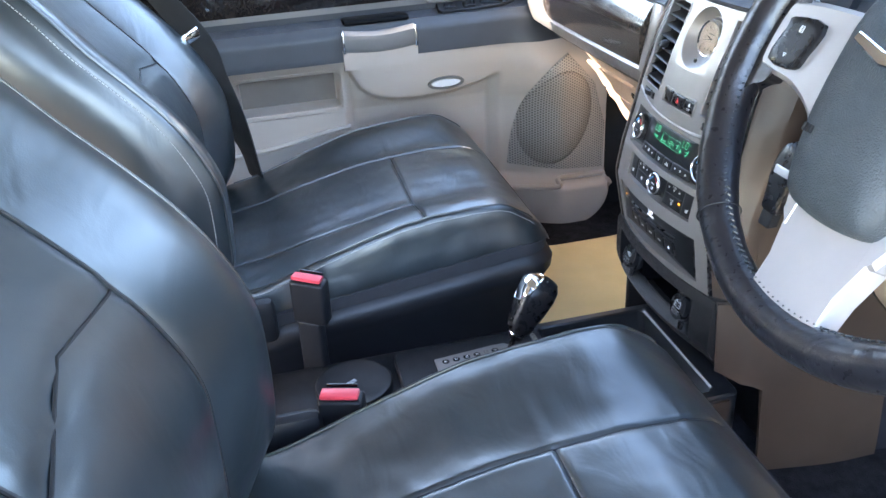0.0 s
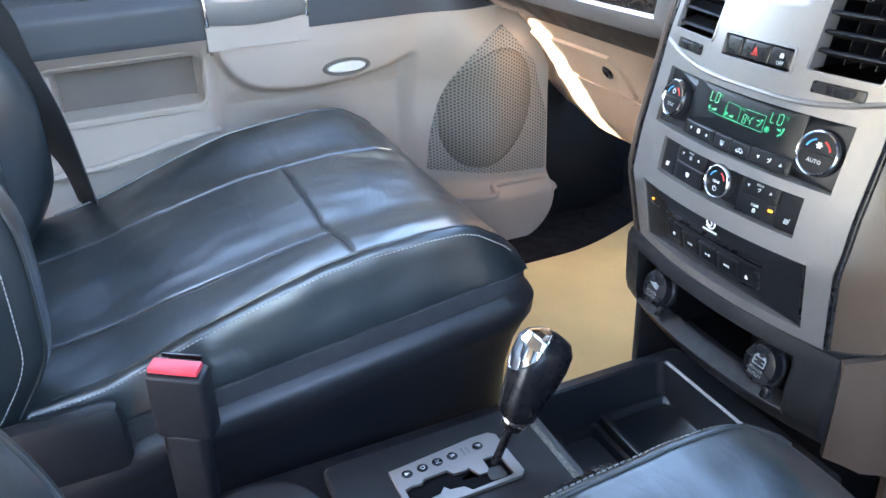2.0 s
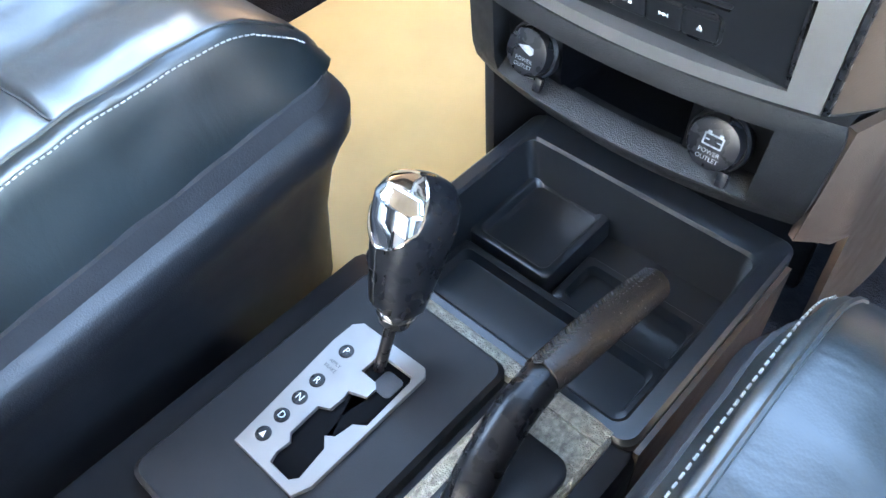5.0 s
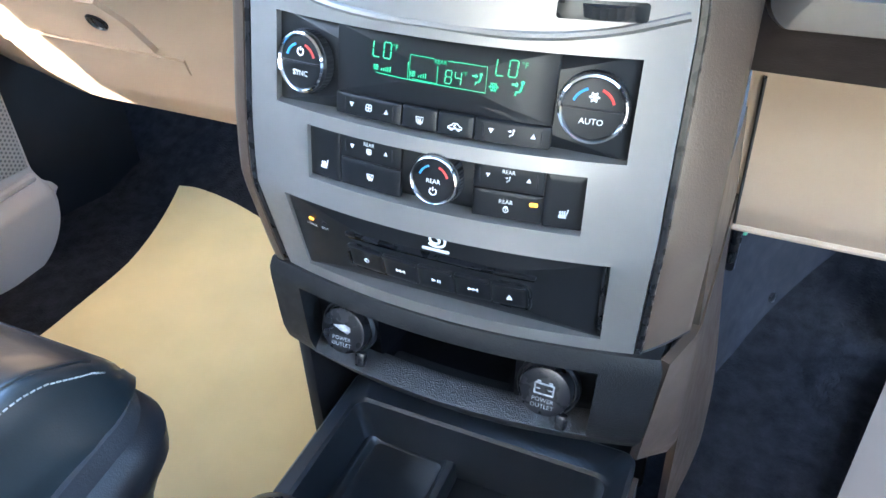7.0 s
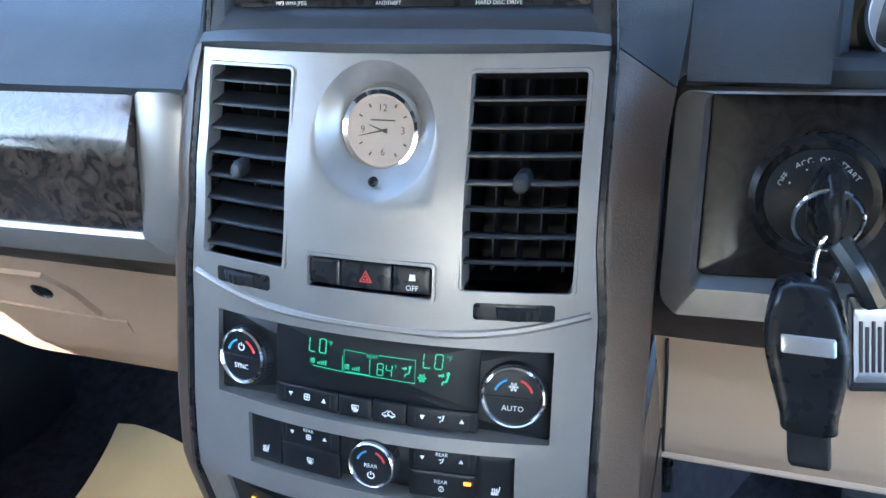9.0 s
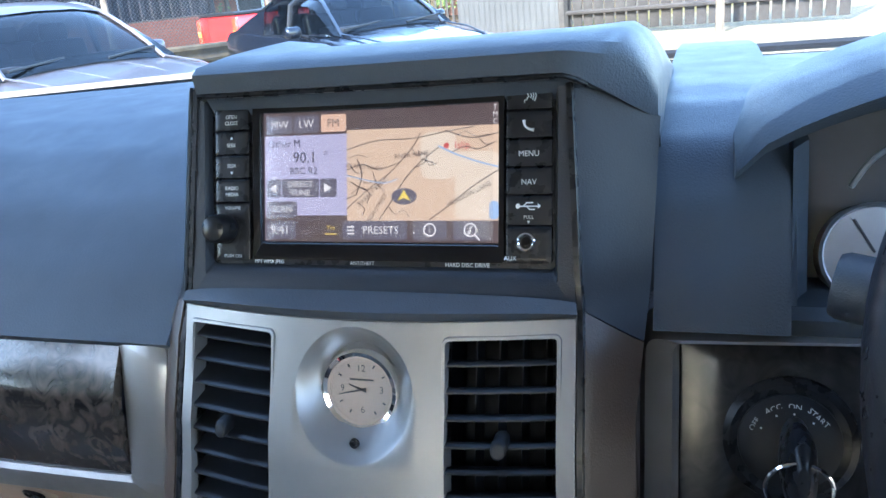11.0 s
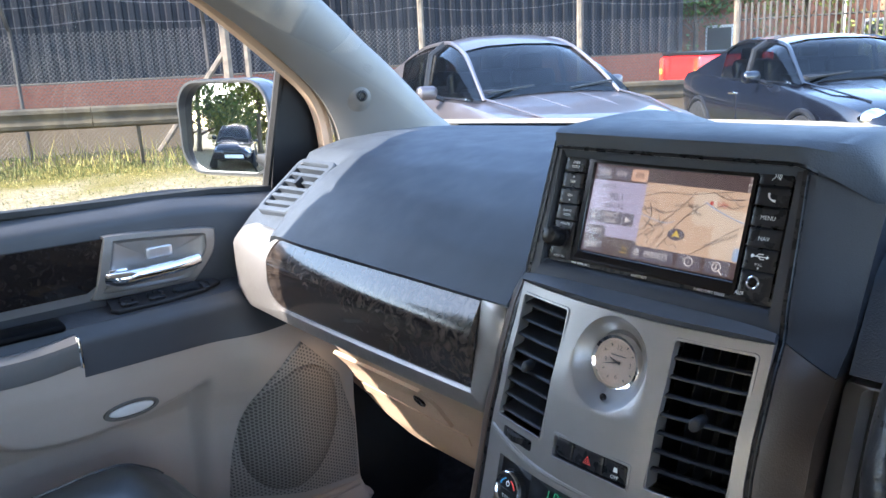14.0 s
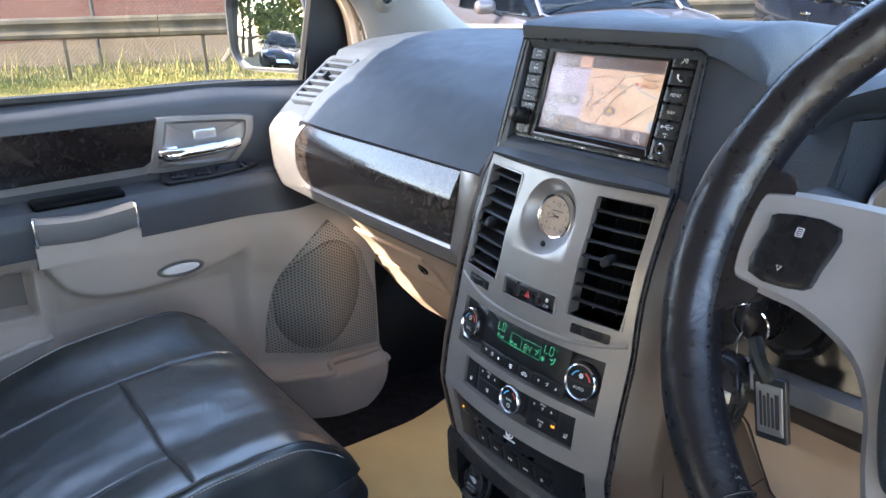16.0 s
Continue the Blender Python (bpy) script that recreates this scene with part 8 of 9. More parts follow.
def knob_pt(h, a, out):
    """A point on the knob's skin, at a height and an angle."""
    hs_k = [k[0] for k in KP]
    rx, ry, oy = (interp(h, hs_k, [k[q] for k in KP]) for q in (1, 2, 3))
    c, s = math.cos(a), math.sin(a)
    return gm @ Vector(((rx + out) * abs(c) ** 0.75 * (1 if c > 0 else -1), oy + (ry + out) * abs(s) ** 0.8 * (1 if s > 0 else -1), h + 0.6 * out))


def shield(u, v, out=0.0006):
    h = interp(v, [0, 0.25, 0.6, 0.8, 0.93, 1.0], [0.052, 0.070, 0.088, 0.097, 0.1012, 0.1024])
    wide = interp(v, [0, 0.12, 0.35, 0.7, 1.0], [4, 30, 58, 68, 78])
    return knob_pt(h, radians(-100 + (2 * u - 1) * wide), out)


part("cap", sheet(shield, 24, 30), CHROME, sel, "chrome shield on the knob")
edge_c = [shield(0, v / 20, 0.0009) for v in range(21)][::-1] + [shield(1, v / 20, 0.0009) for v in range(21)]
part("cap_edge", tube(edge_c, 0.0009, 6), CHROME, sel, "raised chrome edging")
part("knob_seam", tube([knob_pt(h / 1000, radians(-100), 0.0002) for h in range(6, 53, 4)], 0.0006, 5), SEAM, sel)
part("collar", lathe([(0.013, -0.004), (0.0135, 0.001), (0.012, 0.004)], gm, 24), CHROME, sel, "chrome collar")
# parking brake
brk = thing("parking_brake", (0.082, -0.34, 0.69), "black parking brake lever with a leather grip", "parking brake")
bp = spline([(0.085, -0.352, 0.676), (0.082, -0.332, 0.702), (0.078, -0.305, 0.726), (0.074, -0.270, 0.742), (0.0720, -0.232, 0.745)], 6)
part("lever", tube(bp, 0.0132, 16, taper=lambda t: 1.12 - 0.15 * t), BLACK_S, brk)
gp = spline([(0.0725, -0.240, 0.7470), (0.0725, -0.200, 0.7385), (0.0725, -0.150, 0.7245), (0.0725, -0.110, 0.7110)], 6)
part("grip", tube(gp, 0.0132, 18, taper=lambda t: 1.0 + 0.08 * math.sin(math.pi * t)), mat("grip_leather", (0.030, 0.022, 0.018), 0.24, var=0.3, scale=120, bump=0.5, bscale=1100, fine="cells", rvar=0.04, bdist=0.0006, spec=1.0), brk, "stitched leather grip")
for side_x in (-1, 1):
    for k in range(34):
        f = (k + 0.5) / 34 * (len(gp) - 1)
        a = Vector(gp[int(f)]).lerp(Vector(gp[min(len(gp) - 1, int(f) + 1)]), f - int(f))
        part("stitch", tube([a + Vector((-0.0050, -0.0016, 0.0130)), a + Vector((-0.0050 + side_x * 0.0034, 0.0014, 0.0130 + 0.0006 * side_x))], 0.0008, 6), GRAIN_C, brk)
part("button", lathe([(0.0058, -0.004), (0.0058, 0.008), (0.0045, 0.0100), (0.001, 0.0105)], Matrix.Translation(gp[-1]) @ Vector((0, 0.95, -0.31)).to_track_quat("Z", "Y").to_matrix().to_4x4(), 20), BLACK_S, brk, "black release button")
part("trough", loft([[(x, y, 0.686) for x, y in rrect(0.046, 0.118, -0.46, -0.215, 0.01)], [(x, y, 0.699) for x, y in rrect(0.046, 0.118, -0.46, -0.215, 0.01)], [(x, y, 0.702) for x, y in rrect(0.049, 0.115, -0.457, -0.218, 0.01)], [(x, y, 0.700) for x, y in rrect(0.052, 0.112, -0.33, -0.252, 0.008)]]), GRAIN_SUNLIT, con)
part("trim_lid", loft([[(x, y, 0.701) for x, y in rrect(0.060, 0.113, -0.345, -0.255, 0.012)], [(x, y, 0.7055) for x, y in rrect(0.060, 0.113, -0.345, -0.255, 0.012)], [(x, y, 0.707) for x, y in rrect(0.062, 0.111, -0.343, -0.257, 0.012)]]), BLACK, con, "small black rounded lid")
# lidded cup well
cupw = thing("cup_holder_lid", (-0.045, -0.50, 0.70), "round black cup holder lid on the console", "cup holder")
part("lid", lathe([(0.056, -0.012), (0.056, 0.010), (0.054, 0.013), (0.048, 0.0135), (0.044, 0.012), (0.001, 0.0125)], Matrix.Translation((-0.045, -0.505, 0.696)), 48), BLACK, cupw)
part("mark", box(-0.045, -0.508, 0.709, 0.006, 0.014, 0.001, turn=pose(0, 0, 0, 0, 0, 30)), WORN_INK, cupw)

# ---- floor mats, carpet ramp and pedal ----
pm = thing("floor_mat", (-0.42, 0.1, 0.48), "plain beige paper mat on the passenger footwell floor", "floor mat")


def mat_pt(u, v):
    y = -0.30 + 0.62 * v
    x0 = -0.545 - 0.065 * min(1, max(0, (y - 0.12) / 0.2)) ** 1.5 - 0.06 * smooth(0.0, -0.2, y)
    x1 = -0.138
    yy = y - 0.13 * smooth(0.0, 1.0, u) * v * v
    z = 0.572 + 0.008 * math.sin(3 * u) * v
    return (x0 + (x1 - x0) * u, yy, z + 0.02)


part("sheet", sheet(mat_pt, 20, 24, 0.003), MAT_BEIGE, pm)
dm = thing("floor_mat", (0.45, 0.1, 0.48), "plain beige paper mat on the driver footwell floor", "floor mat")
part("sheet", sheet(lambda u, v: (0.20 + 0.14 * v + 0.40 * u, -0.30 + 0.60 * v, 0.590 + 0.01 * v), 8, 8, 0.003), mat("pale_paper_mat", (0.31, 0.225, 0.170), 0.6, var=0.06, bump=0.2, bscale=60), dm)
hump = sheet(lambda u, v: (0.212 + 0.05 * v + 0.110 * u, 0.10 + 0.34 * v, 0.495 + 0.070 * math.sin(math.pi * min(1, 0.15 + u)) ** 0.7 + 0.06 * v * v), 16, 14, 0.02)
solid("carpet_hump", hump, CARPET, "dark carpet roll beside the driver footwell", "carpet", kind="structure")
ped = thing("brake_pedal", (0.45, 0.32, 0.6), "black ribbed brake pedal", "pedal")
part("pad", box(0.40, 0.33, 0.645, 0.13, 0.018, 0.075, 0.008, turn=pose(0, 0, 0, -30)), RUBBER, ped)
for k in range(5):
    part("rib", box(0.40, 0.319 - 0.0075 * (k - 2) * -1, 0.645 + 0.0125 * (k - 2), 0.115, 0.004, 0.005, 0.001, turn=pose(0, 0, 0, -30)), BLACK, ped)
part("arm", tube([(0.40, 0.345, 0.65), (0.40, 0.42, 0.78), (0.40, 0.45, 0.92)], 0.011, 8), BLACK_S, ped)

# ---- outside ----
def ground_mat():
    m = mat("gravel_and_grass", (0.42, 0.38, 0.32), 0.95, var=0.3, scale=3, bump=1.0, bscale=30, spec=0.1, bdist=0.02)
    n, l = m.node_tree.nodes, m.node_tree.links
    p = n["Principled BSDF"]
    tc = n.new("ShaderNodeTexCoord")
    st = n.new("ShaderNodeTexVoronoi")
    st.inputs["Scale"].default_value = 24
    l.new(tc.outputs["Object"], st.inputs["Vector"])
    r1 = n.new("ShaderNodeValToRGB")
    r1.color_ramp.elements[0].color, r1.color_ramp.elements[1].color = (0.11, 0.088, 0.052, 1), (0.32, 0.26, 0.165, 1)
    l.new(st.outputs["Color"], r1.inputs[0])
    gr = n.new("ShaderNodeTexNoise")
    gr.inputs["Scale"].default_value, gr.inputs["Detail"].default_value = 45, 8
    l.new(tc.outputs["Object"], gr.inputs["Vector"])
    r2 = n.new("ShaderNodeValToRGB")
    r2.color_ramp.elements[0].color, r2.color_ramp.elements[1].color = (0.05, 0.042, 0.010, 1), (0.21, 0.165, 0.043, 1)
    l.new(gr.outputs["Fac"], r2.inputs[0])
    # grass takes over towards the rail
    sp = n.new("ShaderNodeSeparateXYZ")
    l.new(tc.outputs["Object"], sp.inputs[0])
    e1, e2 = n.new("ShaderNodeMath"), n.new("ShaderNodeMath")
    e1.operation, e2.operation = "MULTIPLY_ADD", "MULTIPLY_ADD"
    e1.inputs[1].default_value, e1.inputs[2].default_value = -0.89, 0.0
    e2.inputs[1].default_value = 0.46
    l.new(sp.outputs["X"], e1.inputs[0])
    l.new(sp.outputs["Y"], e2.inputs[0])
    l.new(e1.outputs[0], e2.inputs[2])
    pn = n.new("ShaderNodeTexNoise")
    pn.inputs["Scale"].default_value, pn.inputs["Detail"].default_value = 0.9, 5
    l.new(tc.outputs["Object"], pn.inputs["Vector"])
    e3 = n.new("ShaderNodeMath")
    e3.operation = "MULTIPLY_ADD"
    e3.inputs[1].default_value = 5.0
    l.new(pn.outputs["Fac"], e3.inputs[0])
    l.new(e2.outputs[0], e3.inputs[2])
    mr = n.new("ShaderNodeMapRange")
    mr.inputs["From Min"].default_value, mr.inputs["From Max"].default_value = 11.6, 13.4
    l.new(e3.outputs[0], mr.inputs["Value"])
    mx = n.new("ShaderNodeMix")
    mx.data_type = "RGBA"
    l.new(mr.outputs[0], mx.inputs["Factor"])
    l.new(r1.outputs[0], mx.inputs["A"])
    l.new(r2.outputs[0], mx.inputs["B"])
    # bare soil and litter beyond the rail
    r3 = n.new("ShaderNodeValToRGB")
    r3.color_ramp.elements[0].color, r3.color_ramp.elements[1].color = (0.022, 0.016, 0.010, 1), (0.13, 0.095, 0.055, 1)
    l.new(gr.outputs["Fac"], r3.inputs[0])
    ms = n.new("ShaderNodeMapRange")
    ms.inputs["From Min"].default_value, ms.inputs["From Max"].default_value = 14.2, 15.2
    l.new(e3.outputs[0], ms.inputs["Value"])
    my = n.new("ShaderNodeMix")
    my.data_type = "RGBA"
    l.new(ms.outputs[0], my.inputs["Factor"])
    l.new(mx.outputs["Result"], my.inputs["A"])
    l.new(r3.outputs[0], my.inputs["B"])
    l.new(my.outputs["Result"], p.inputs["Base Color"])
    return m


solid("ground", sheet(lambda u, v: (-400 + 800 * u, -400 + 800 * v, 0), 8, 8), ground_mat(), "pale gravel yard with a strip of yellowing grass", "ground", kind="structure")

RU = Vector((0.46, 0.888, 0))
RN = Vector((0.888, -0.46, 0))
RAIL0 = Vector((-12.6, 1.7, 0))
CLAD = mat("dark_cladding", (0.012, 0.013, 0.017), 0.6, var=0.2, scale=1.5, spec=0.15)
BRICK = mat("red_brick", (0.13, 0.042, 0.023), 0.85, var=0.35, scale=25, bump=0.6, bscale=90)
MORTAR = mat("mortar", (0.055, 0.044, 0.034), 0.9)
GALV = mat("dull_steel", (0.07, 0.07, 0.07), 0.6, metal=0.2, var=0.2)
RUSTY = mat("rail_steel_grey", (0.050, 0.036, 0.018), 0.8, metal=0.0, var=0.6, scale=2.5, bump=0.3, bscale=20)

# crash rail on thin posts
for seg in range(5):
    a = RAIL0 + RU * (-6.5 + 4.0 * seg)
    t = thing("crash_rail", a, "weathered steel crash rail on thin posts by the grass", "crash rail", "rail lengths")
    rows = []
    for s in (0.0, 3.99):
        base = a + RU * s
        zt = 0.93 - 0.012 * (-6.5 + 4.0 * seg + s)
        rows.append([base + RN * d + Vector((0, 0, zt - h)) for d, h in ((0.0, 0.0), (0.05, 0.03), (0.06, 0.08), (0.02, 0.14), (0.02, 0.18), (0.06, 0.24), (0.05, 0.29), (0.0, 0.32), (-0.02, 0.30), (-0.02, 0.02))])
    part("beam", loft(rows), RUSTY, t)
    for s in (0.6, 2.58):
        q = a + RU * s - RN * 0.05
        part("post", box(q.x, q.y, 0.40, 0.05, 0.05, 0.80, 0.004), RUSTY, t)


def fence_post(p, h, w_, material, arm=True, label="weathered concrete fence post with a cranked top"):
    t = thing("fence_post", p, label, "fence post", "yard fence posts")
    pts = [(p.x, p.y, 0), (p.x, p.y, h * 0.5), (p.x, p.y, h)]
    if arm:
        pts += [(p.x + RN.x * 0.12, p.y + RN.y * 0.12, h + 0.20), (p.x + RN.x * 0.34, p.y + RN.y * 0.34, h + 0.55)]
    part("post", tube(spline(pts, 4), w_, 6), material, t)
    return t


FO = RAIL0 - RN * 1.9
CONC = mat("fence_concrete", (0.15, 0.12, 0.09), 0.9, var=0.25, scale=8, bump=0.4, bscale=60)
DKPOST = mat("dark_post", (0.035, 0.031, 0.028), 0.8, var=0.3, scale=5)
for s in (-6.0, -3.0, 0.05, 3.1):
    fence_post(FO + RU * s, 2.0, 0.035, DKPOST, label="thin dark angle-iron fence post")
F2 = Vector((-12.7, 5.6, 0))
for s, k in ((0.0, 0.085), (0.35, 0.06), (3.45, 0.055), (6.5, 0.055), (9.8, 0.055)):
    fence_post(F2 + RU * s, 2.35, k, CONC)
st = thing("fence_brace", F2 + RU * -0.5, "leaning timber brace at the fence corner", "fence brace")
part("strut", tube([F2 + RU * -1.3 + Vector((0, 0, 0)), F2 + RU * -0.05 + Vector((0, 0, 1.6))], 0.05, 6), CONC, st)


def mesh_fence(a, length, h, name):
    """Diamond wire mesh, as thin crossing wires."""
    verts, faces = [], []
    pitch, r = 0.075, 0.0026
    n = int(length / pitch)

    def wire(p, q):
        d = (q - p).normalized()
        s = d.cross(RN).normalized() * r
        k = RN * r
        b = len(verts)
        for o in (s, k, -s, -k):
            verts.extend([tuple(p + o), tuple(q + o)])
        for i in range(4):
            j = (i + 1) % 4
            faces.append((b + 2 * i, b + 2 * j, b + 2 * j + 1, b + 2 * i + 1))

    for i in range(-int(h / pitch), n):
        for sg in (1, -1):
            s0, s1 = i * pitch, i * pitch + h
            z0, z1 = 0.0, h
            if s0 < 0:
                z0, s0 = -s0, 0
            if s1 > length:
                z1, s1 = z1 - (s1 - length), length
            if s1 <= s0:
                continue
            if sg < 0:
                z0, z1 = h - z0, h - z1
            wire(a + RU * s0 + Vector((0, 0, z0)), a + RU * s1 + Vector((0, 0, z1)))
    me = bpy.data.meshes.new("wire_mesh")
    me.from_pydata(verts, [], faces)
    me.materials.append(GALV)
    ob = new("wire_mesh", me)
    return tagged(ob, "grey diamond wire mesh between the fence posts", "wire fence", kind="stuff")


mesh_fence(FO + RU * -8, 12.5, 2.05, "wire_mesh")
mesh_fence(F2 + RU * 0.2 - RN * 0.05, 10.5, 1.9, "wire_mesh")
wires = bmesh.new()
for z, o in ((2.25, 0.0), (2.55, 0.1), (2.80, 0.28)):
    for base, length in ((FO + RU * -8, 12), (F2 + RU * 0.2, 10.5)):
        pts = []
        for i in range(41):
            s = length * i / 40
            pts.append(base + RU * s + RN * o + Vector((0, 0, z - 0.10 * abs(math.sin(s)) + 0.02 * noise.noise(Vector((s, z, 0))))))
        tube(pts, 0.006, 4, bm=wires)
        for i in range(1, 120):
            s = length * i / 120
            p = base + RU * s + RN * o + Vector((0, 0, z - 0.10 * abs(math.sin(s))))
            tube([p - Vector((0, 0, 0.025)), p, p + Vector((0, 0, 0.025)) + RU * 0.01], 0.004, 3, bm=wires)
solid("barbed_wire", wires, GALV, "slack strands of barbed wire along the fence", "barbed wire", kind="stuff")

# clad shed on a brick plinth
shed = thing("industrial_shed", (-18, 11, 0), "dark corrugated shed on a red brick plinth", "building")
SB = Vector((-23.0, 2.24, 0))
L0, L1 = -22.0, 20.4
rows = []
prof = []
s = L0
while s < L1:
    prof += [(s, 0.0), (s + 0.10, 0.0), (s + 0.14, 0.05), (s + 0.26, 0.05)]
    s += 0.30
rows = [[SB + RU * a + RN * d + Vector((0, 0, z)) for a, d in prof] for z in (1.18, 9.0)]
part("cladding", loft(rows, closed=False), CLAD, shed, "dark corrugated steel cladding")
part("plinth", loft([[SB + RU * a + RN * d + Vector((0, 0, z)) for a, d in ((L0, 0.02), (L1, 0.02), (L1, -0.3), (L0, -0.3))] for z in (0, 1.16)]), MORTAR, shed)
part("end_wall", loft([[SB + RU * L1 + RN * d + Vector((0, 0, z)) for d in (0.05, -14.0)] for z in (0, 9.0)], closed=False), CLAD, shed)
part("roof", loft([[SB + RU * a + RN * d + Vector((0, 0, z)) for a in (L0, L1)] for d, z in ((0.3, 8.9), (0.3, 9.05), (-14, 10.5))], closed=False), CLAD, shed)
bme = bpy.data.meshes.new("brick")
bb = box(0, 0, 0, 0.215, 0.02, 0.065, 0.004, 1)
bb.to_mesh(bme)
bb.free()
bme.materials.append(BRICK)
rowbm = bmesh.new()
ang = math.atan2(RU.y, RU.x)
for r in range(14):
    z = 0.05 + 0.080 * r
    s = L0 + 0.115 * (r % 2)
    while s < L1:
        p = SB + RU * s + RN * 0.024
        m = Matrix.Translation((p.x, p.y, z)) @ Matrix.Rotation(ang, 4, "Z")
        vs = [rowbm.verts.new(m @ Vector(c)) for c in ((-0.112, -0.012, -0.034), (0.112, -0.012, -0.034), (0.112, -0.012, 0.034), (-0.112, -0.012, 0.034), (-0.112, 0.0, -0.034), (0.112, 0.0, -0.034), (0.112, 0.0, 0.034), (-0.112, 0.0, 0.034))]
        for f in ((0, 1, 2, 3), (0, 4, 5, 1), (1, 5, 6, 2), (2, 6, 7, 3), (3, 7, 4, 0)):
            rowbm.faces.new([vs[k] for k in f])
        s += 0.235
tagged(part("brickwork", rowbm, BRICK, shed, "courses of red brick"), kind="stuff")

# sheet-steel fence and slatted gate to the right
ENDW = thing("steel_fence", (-2.5, 18.5, 0), "grey ribbed sheet-steel yard fence", "fence")
GREYSH = mat("grey_sheet", (0.050, 0.052, 0.054), 0.6, var=0.12, scale=2)
pa, pb = Vector((-5.9, 19.8, 0)), Vector((-2.75, 17.2, 0))
d = (pb - pa)
ln = d.length
d.normalize()
nrm = Vector((-d.y, d.x, 0)) * -1
prof, s = [], 0
while s < ln:
    prof += [(s, 0), (s + 0.10, 0), (s + 0.12, 0.03), (s + 0.18, 0.03)]
    s += 0.22
part("sheet", loft([[pa + d * a + nrm * o + Vector((0, 0, z)) for a, o in prof] for z in (0.0, 2.6)], closed=False), GREYSH, ENDW)
gate = thing("slatted_gate", (-1.0, 17.0, 0), "dark weathered slatted yard gate", "gate")
DKW = mat("dark_timber", (0.030, 0.026, 0.024), 0.8, var=0.3, scale=3, bump=0.5, bscale=40)
for k in range(24):
    q = Vector((-2.65, 17.1, 0)).lerp(Vector((2.6, 16.2, 0)), k / 23)
    part("slat", box(q.x, q.y, 1.25, 0.19, 0.03, 2.3, 0.004), DKW, gate)
for z in (0.5, 1.15, 1.5):
    part("rail", tube([(-2.65, 16.98, z), (2.6, 16.08, z)], 0.05, 6), DKW, gate)
fence_post(Vector((-2.72, 17.0, 0)), 2.4, 0.11, DKPOST, arm=False, label="thick dark timber gate post")
fence_post(Vector((0.42, 15.6, 0)), 1.2, 0.08, CONC, arm=False, label="pale short timber post")
# palisade between the parked cars and the houses
pal = thing("palisade_fence", (-7, 18, 0), "dark steel palisade fence behind the cars", "fence")
for k in range(34):
    q = Vector((-10.6, 18.6, 0)).lerp(Vector((-5.9, 19.9, 0)), k / 33)
    part("pale", box(q.x, q.y, 1.15, 0.055, 0.02, 2.3, 0.002), DKPOST, pal)
for z in (0.4, 1.9):
    part("rail", tube([(-10.6, 18.65, z), (-5.9, 19.95, z)], 0.025, 5), DKPOST, pal)


# ---- parked cars ----
def tyre_wheel(t, p, ax, r, w_, lab=""):
    m = Matrix.Translation(p) @ ax.to_track_quat("Z", "Y").to_matrix().to_4x4()
    ty = part("wheel", lathe([(r * 0.66, -w_ / 2), (r * 0.95, -w_ / 2), (r, -w_ / 3), (r, w_ / 3), (r * 0.95, w_ / 2), (r * 0.66, w_ / 2)], m, 28), RUBBER, t)
    part("rim", lathe([(r * 0.66, w_ * 0.40), (r * 0.62, w_ * 0.46), (r * 0.2, w_ * 0.34), (0.01, w_ * 0.36)], m, 28), BRUSHED, ty, "silver alloy rim")
    for k in range(7):
        a = 2 * math.pi * k / 7
        part("spoke_gap", box(0, 0, 0, r * 0.34, r * 0.16, 0.012, 0.004, turn=m @ Matrix.Rotation(a, 4, "Z") @ Matrix.Translation((r * 0.40, 0, w_ * 0.40))), BLACK, ty)


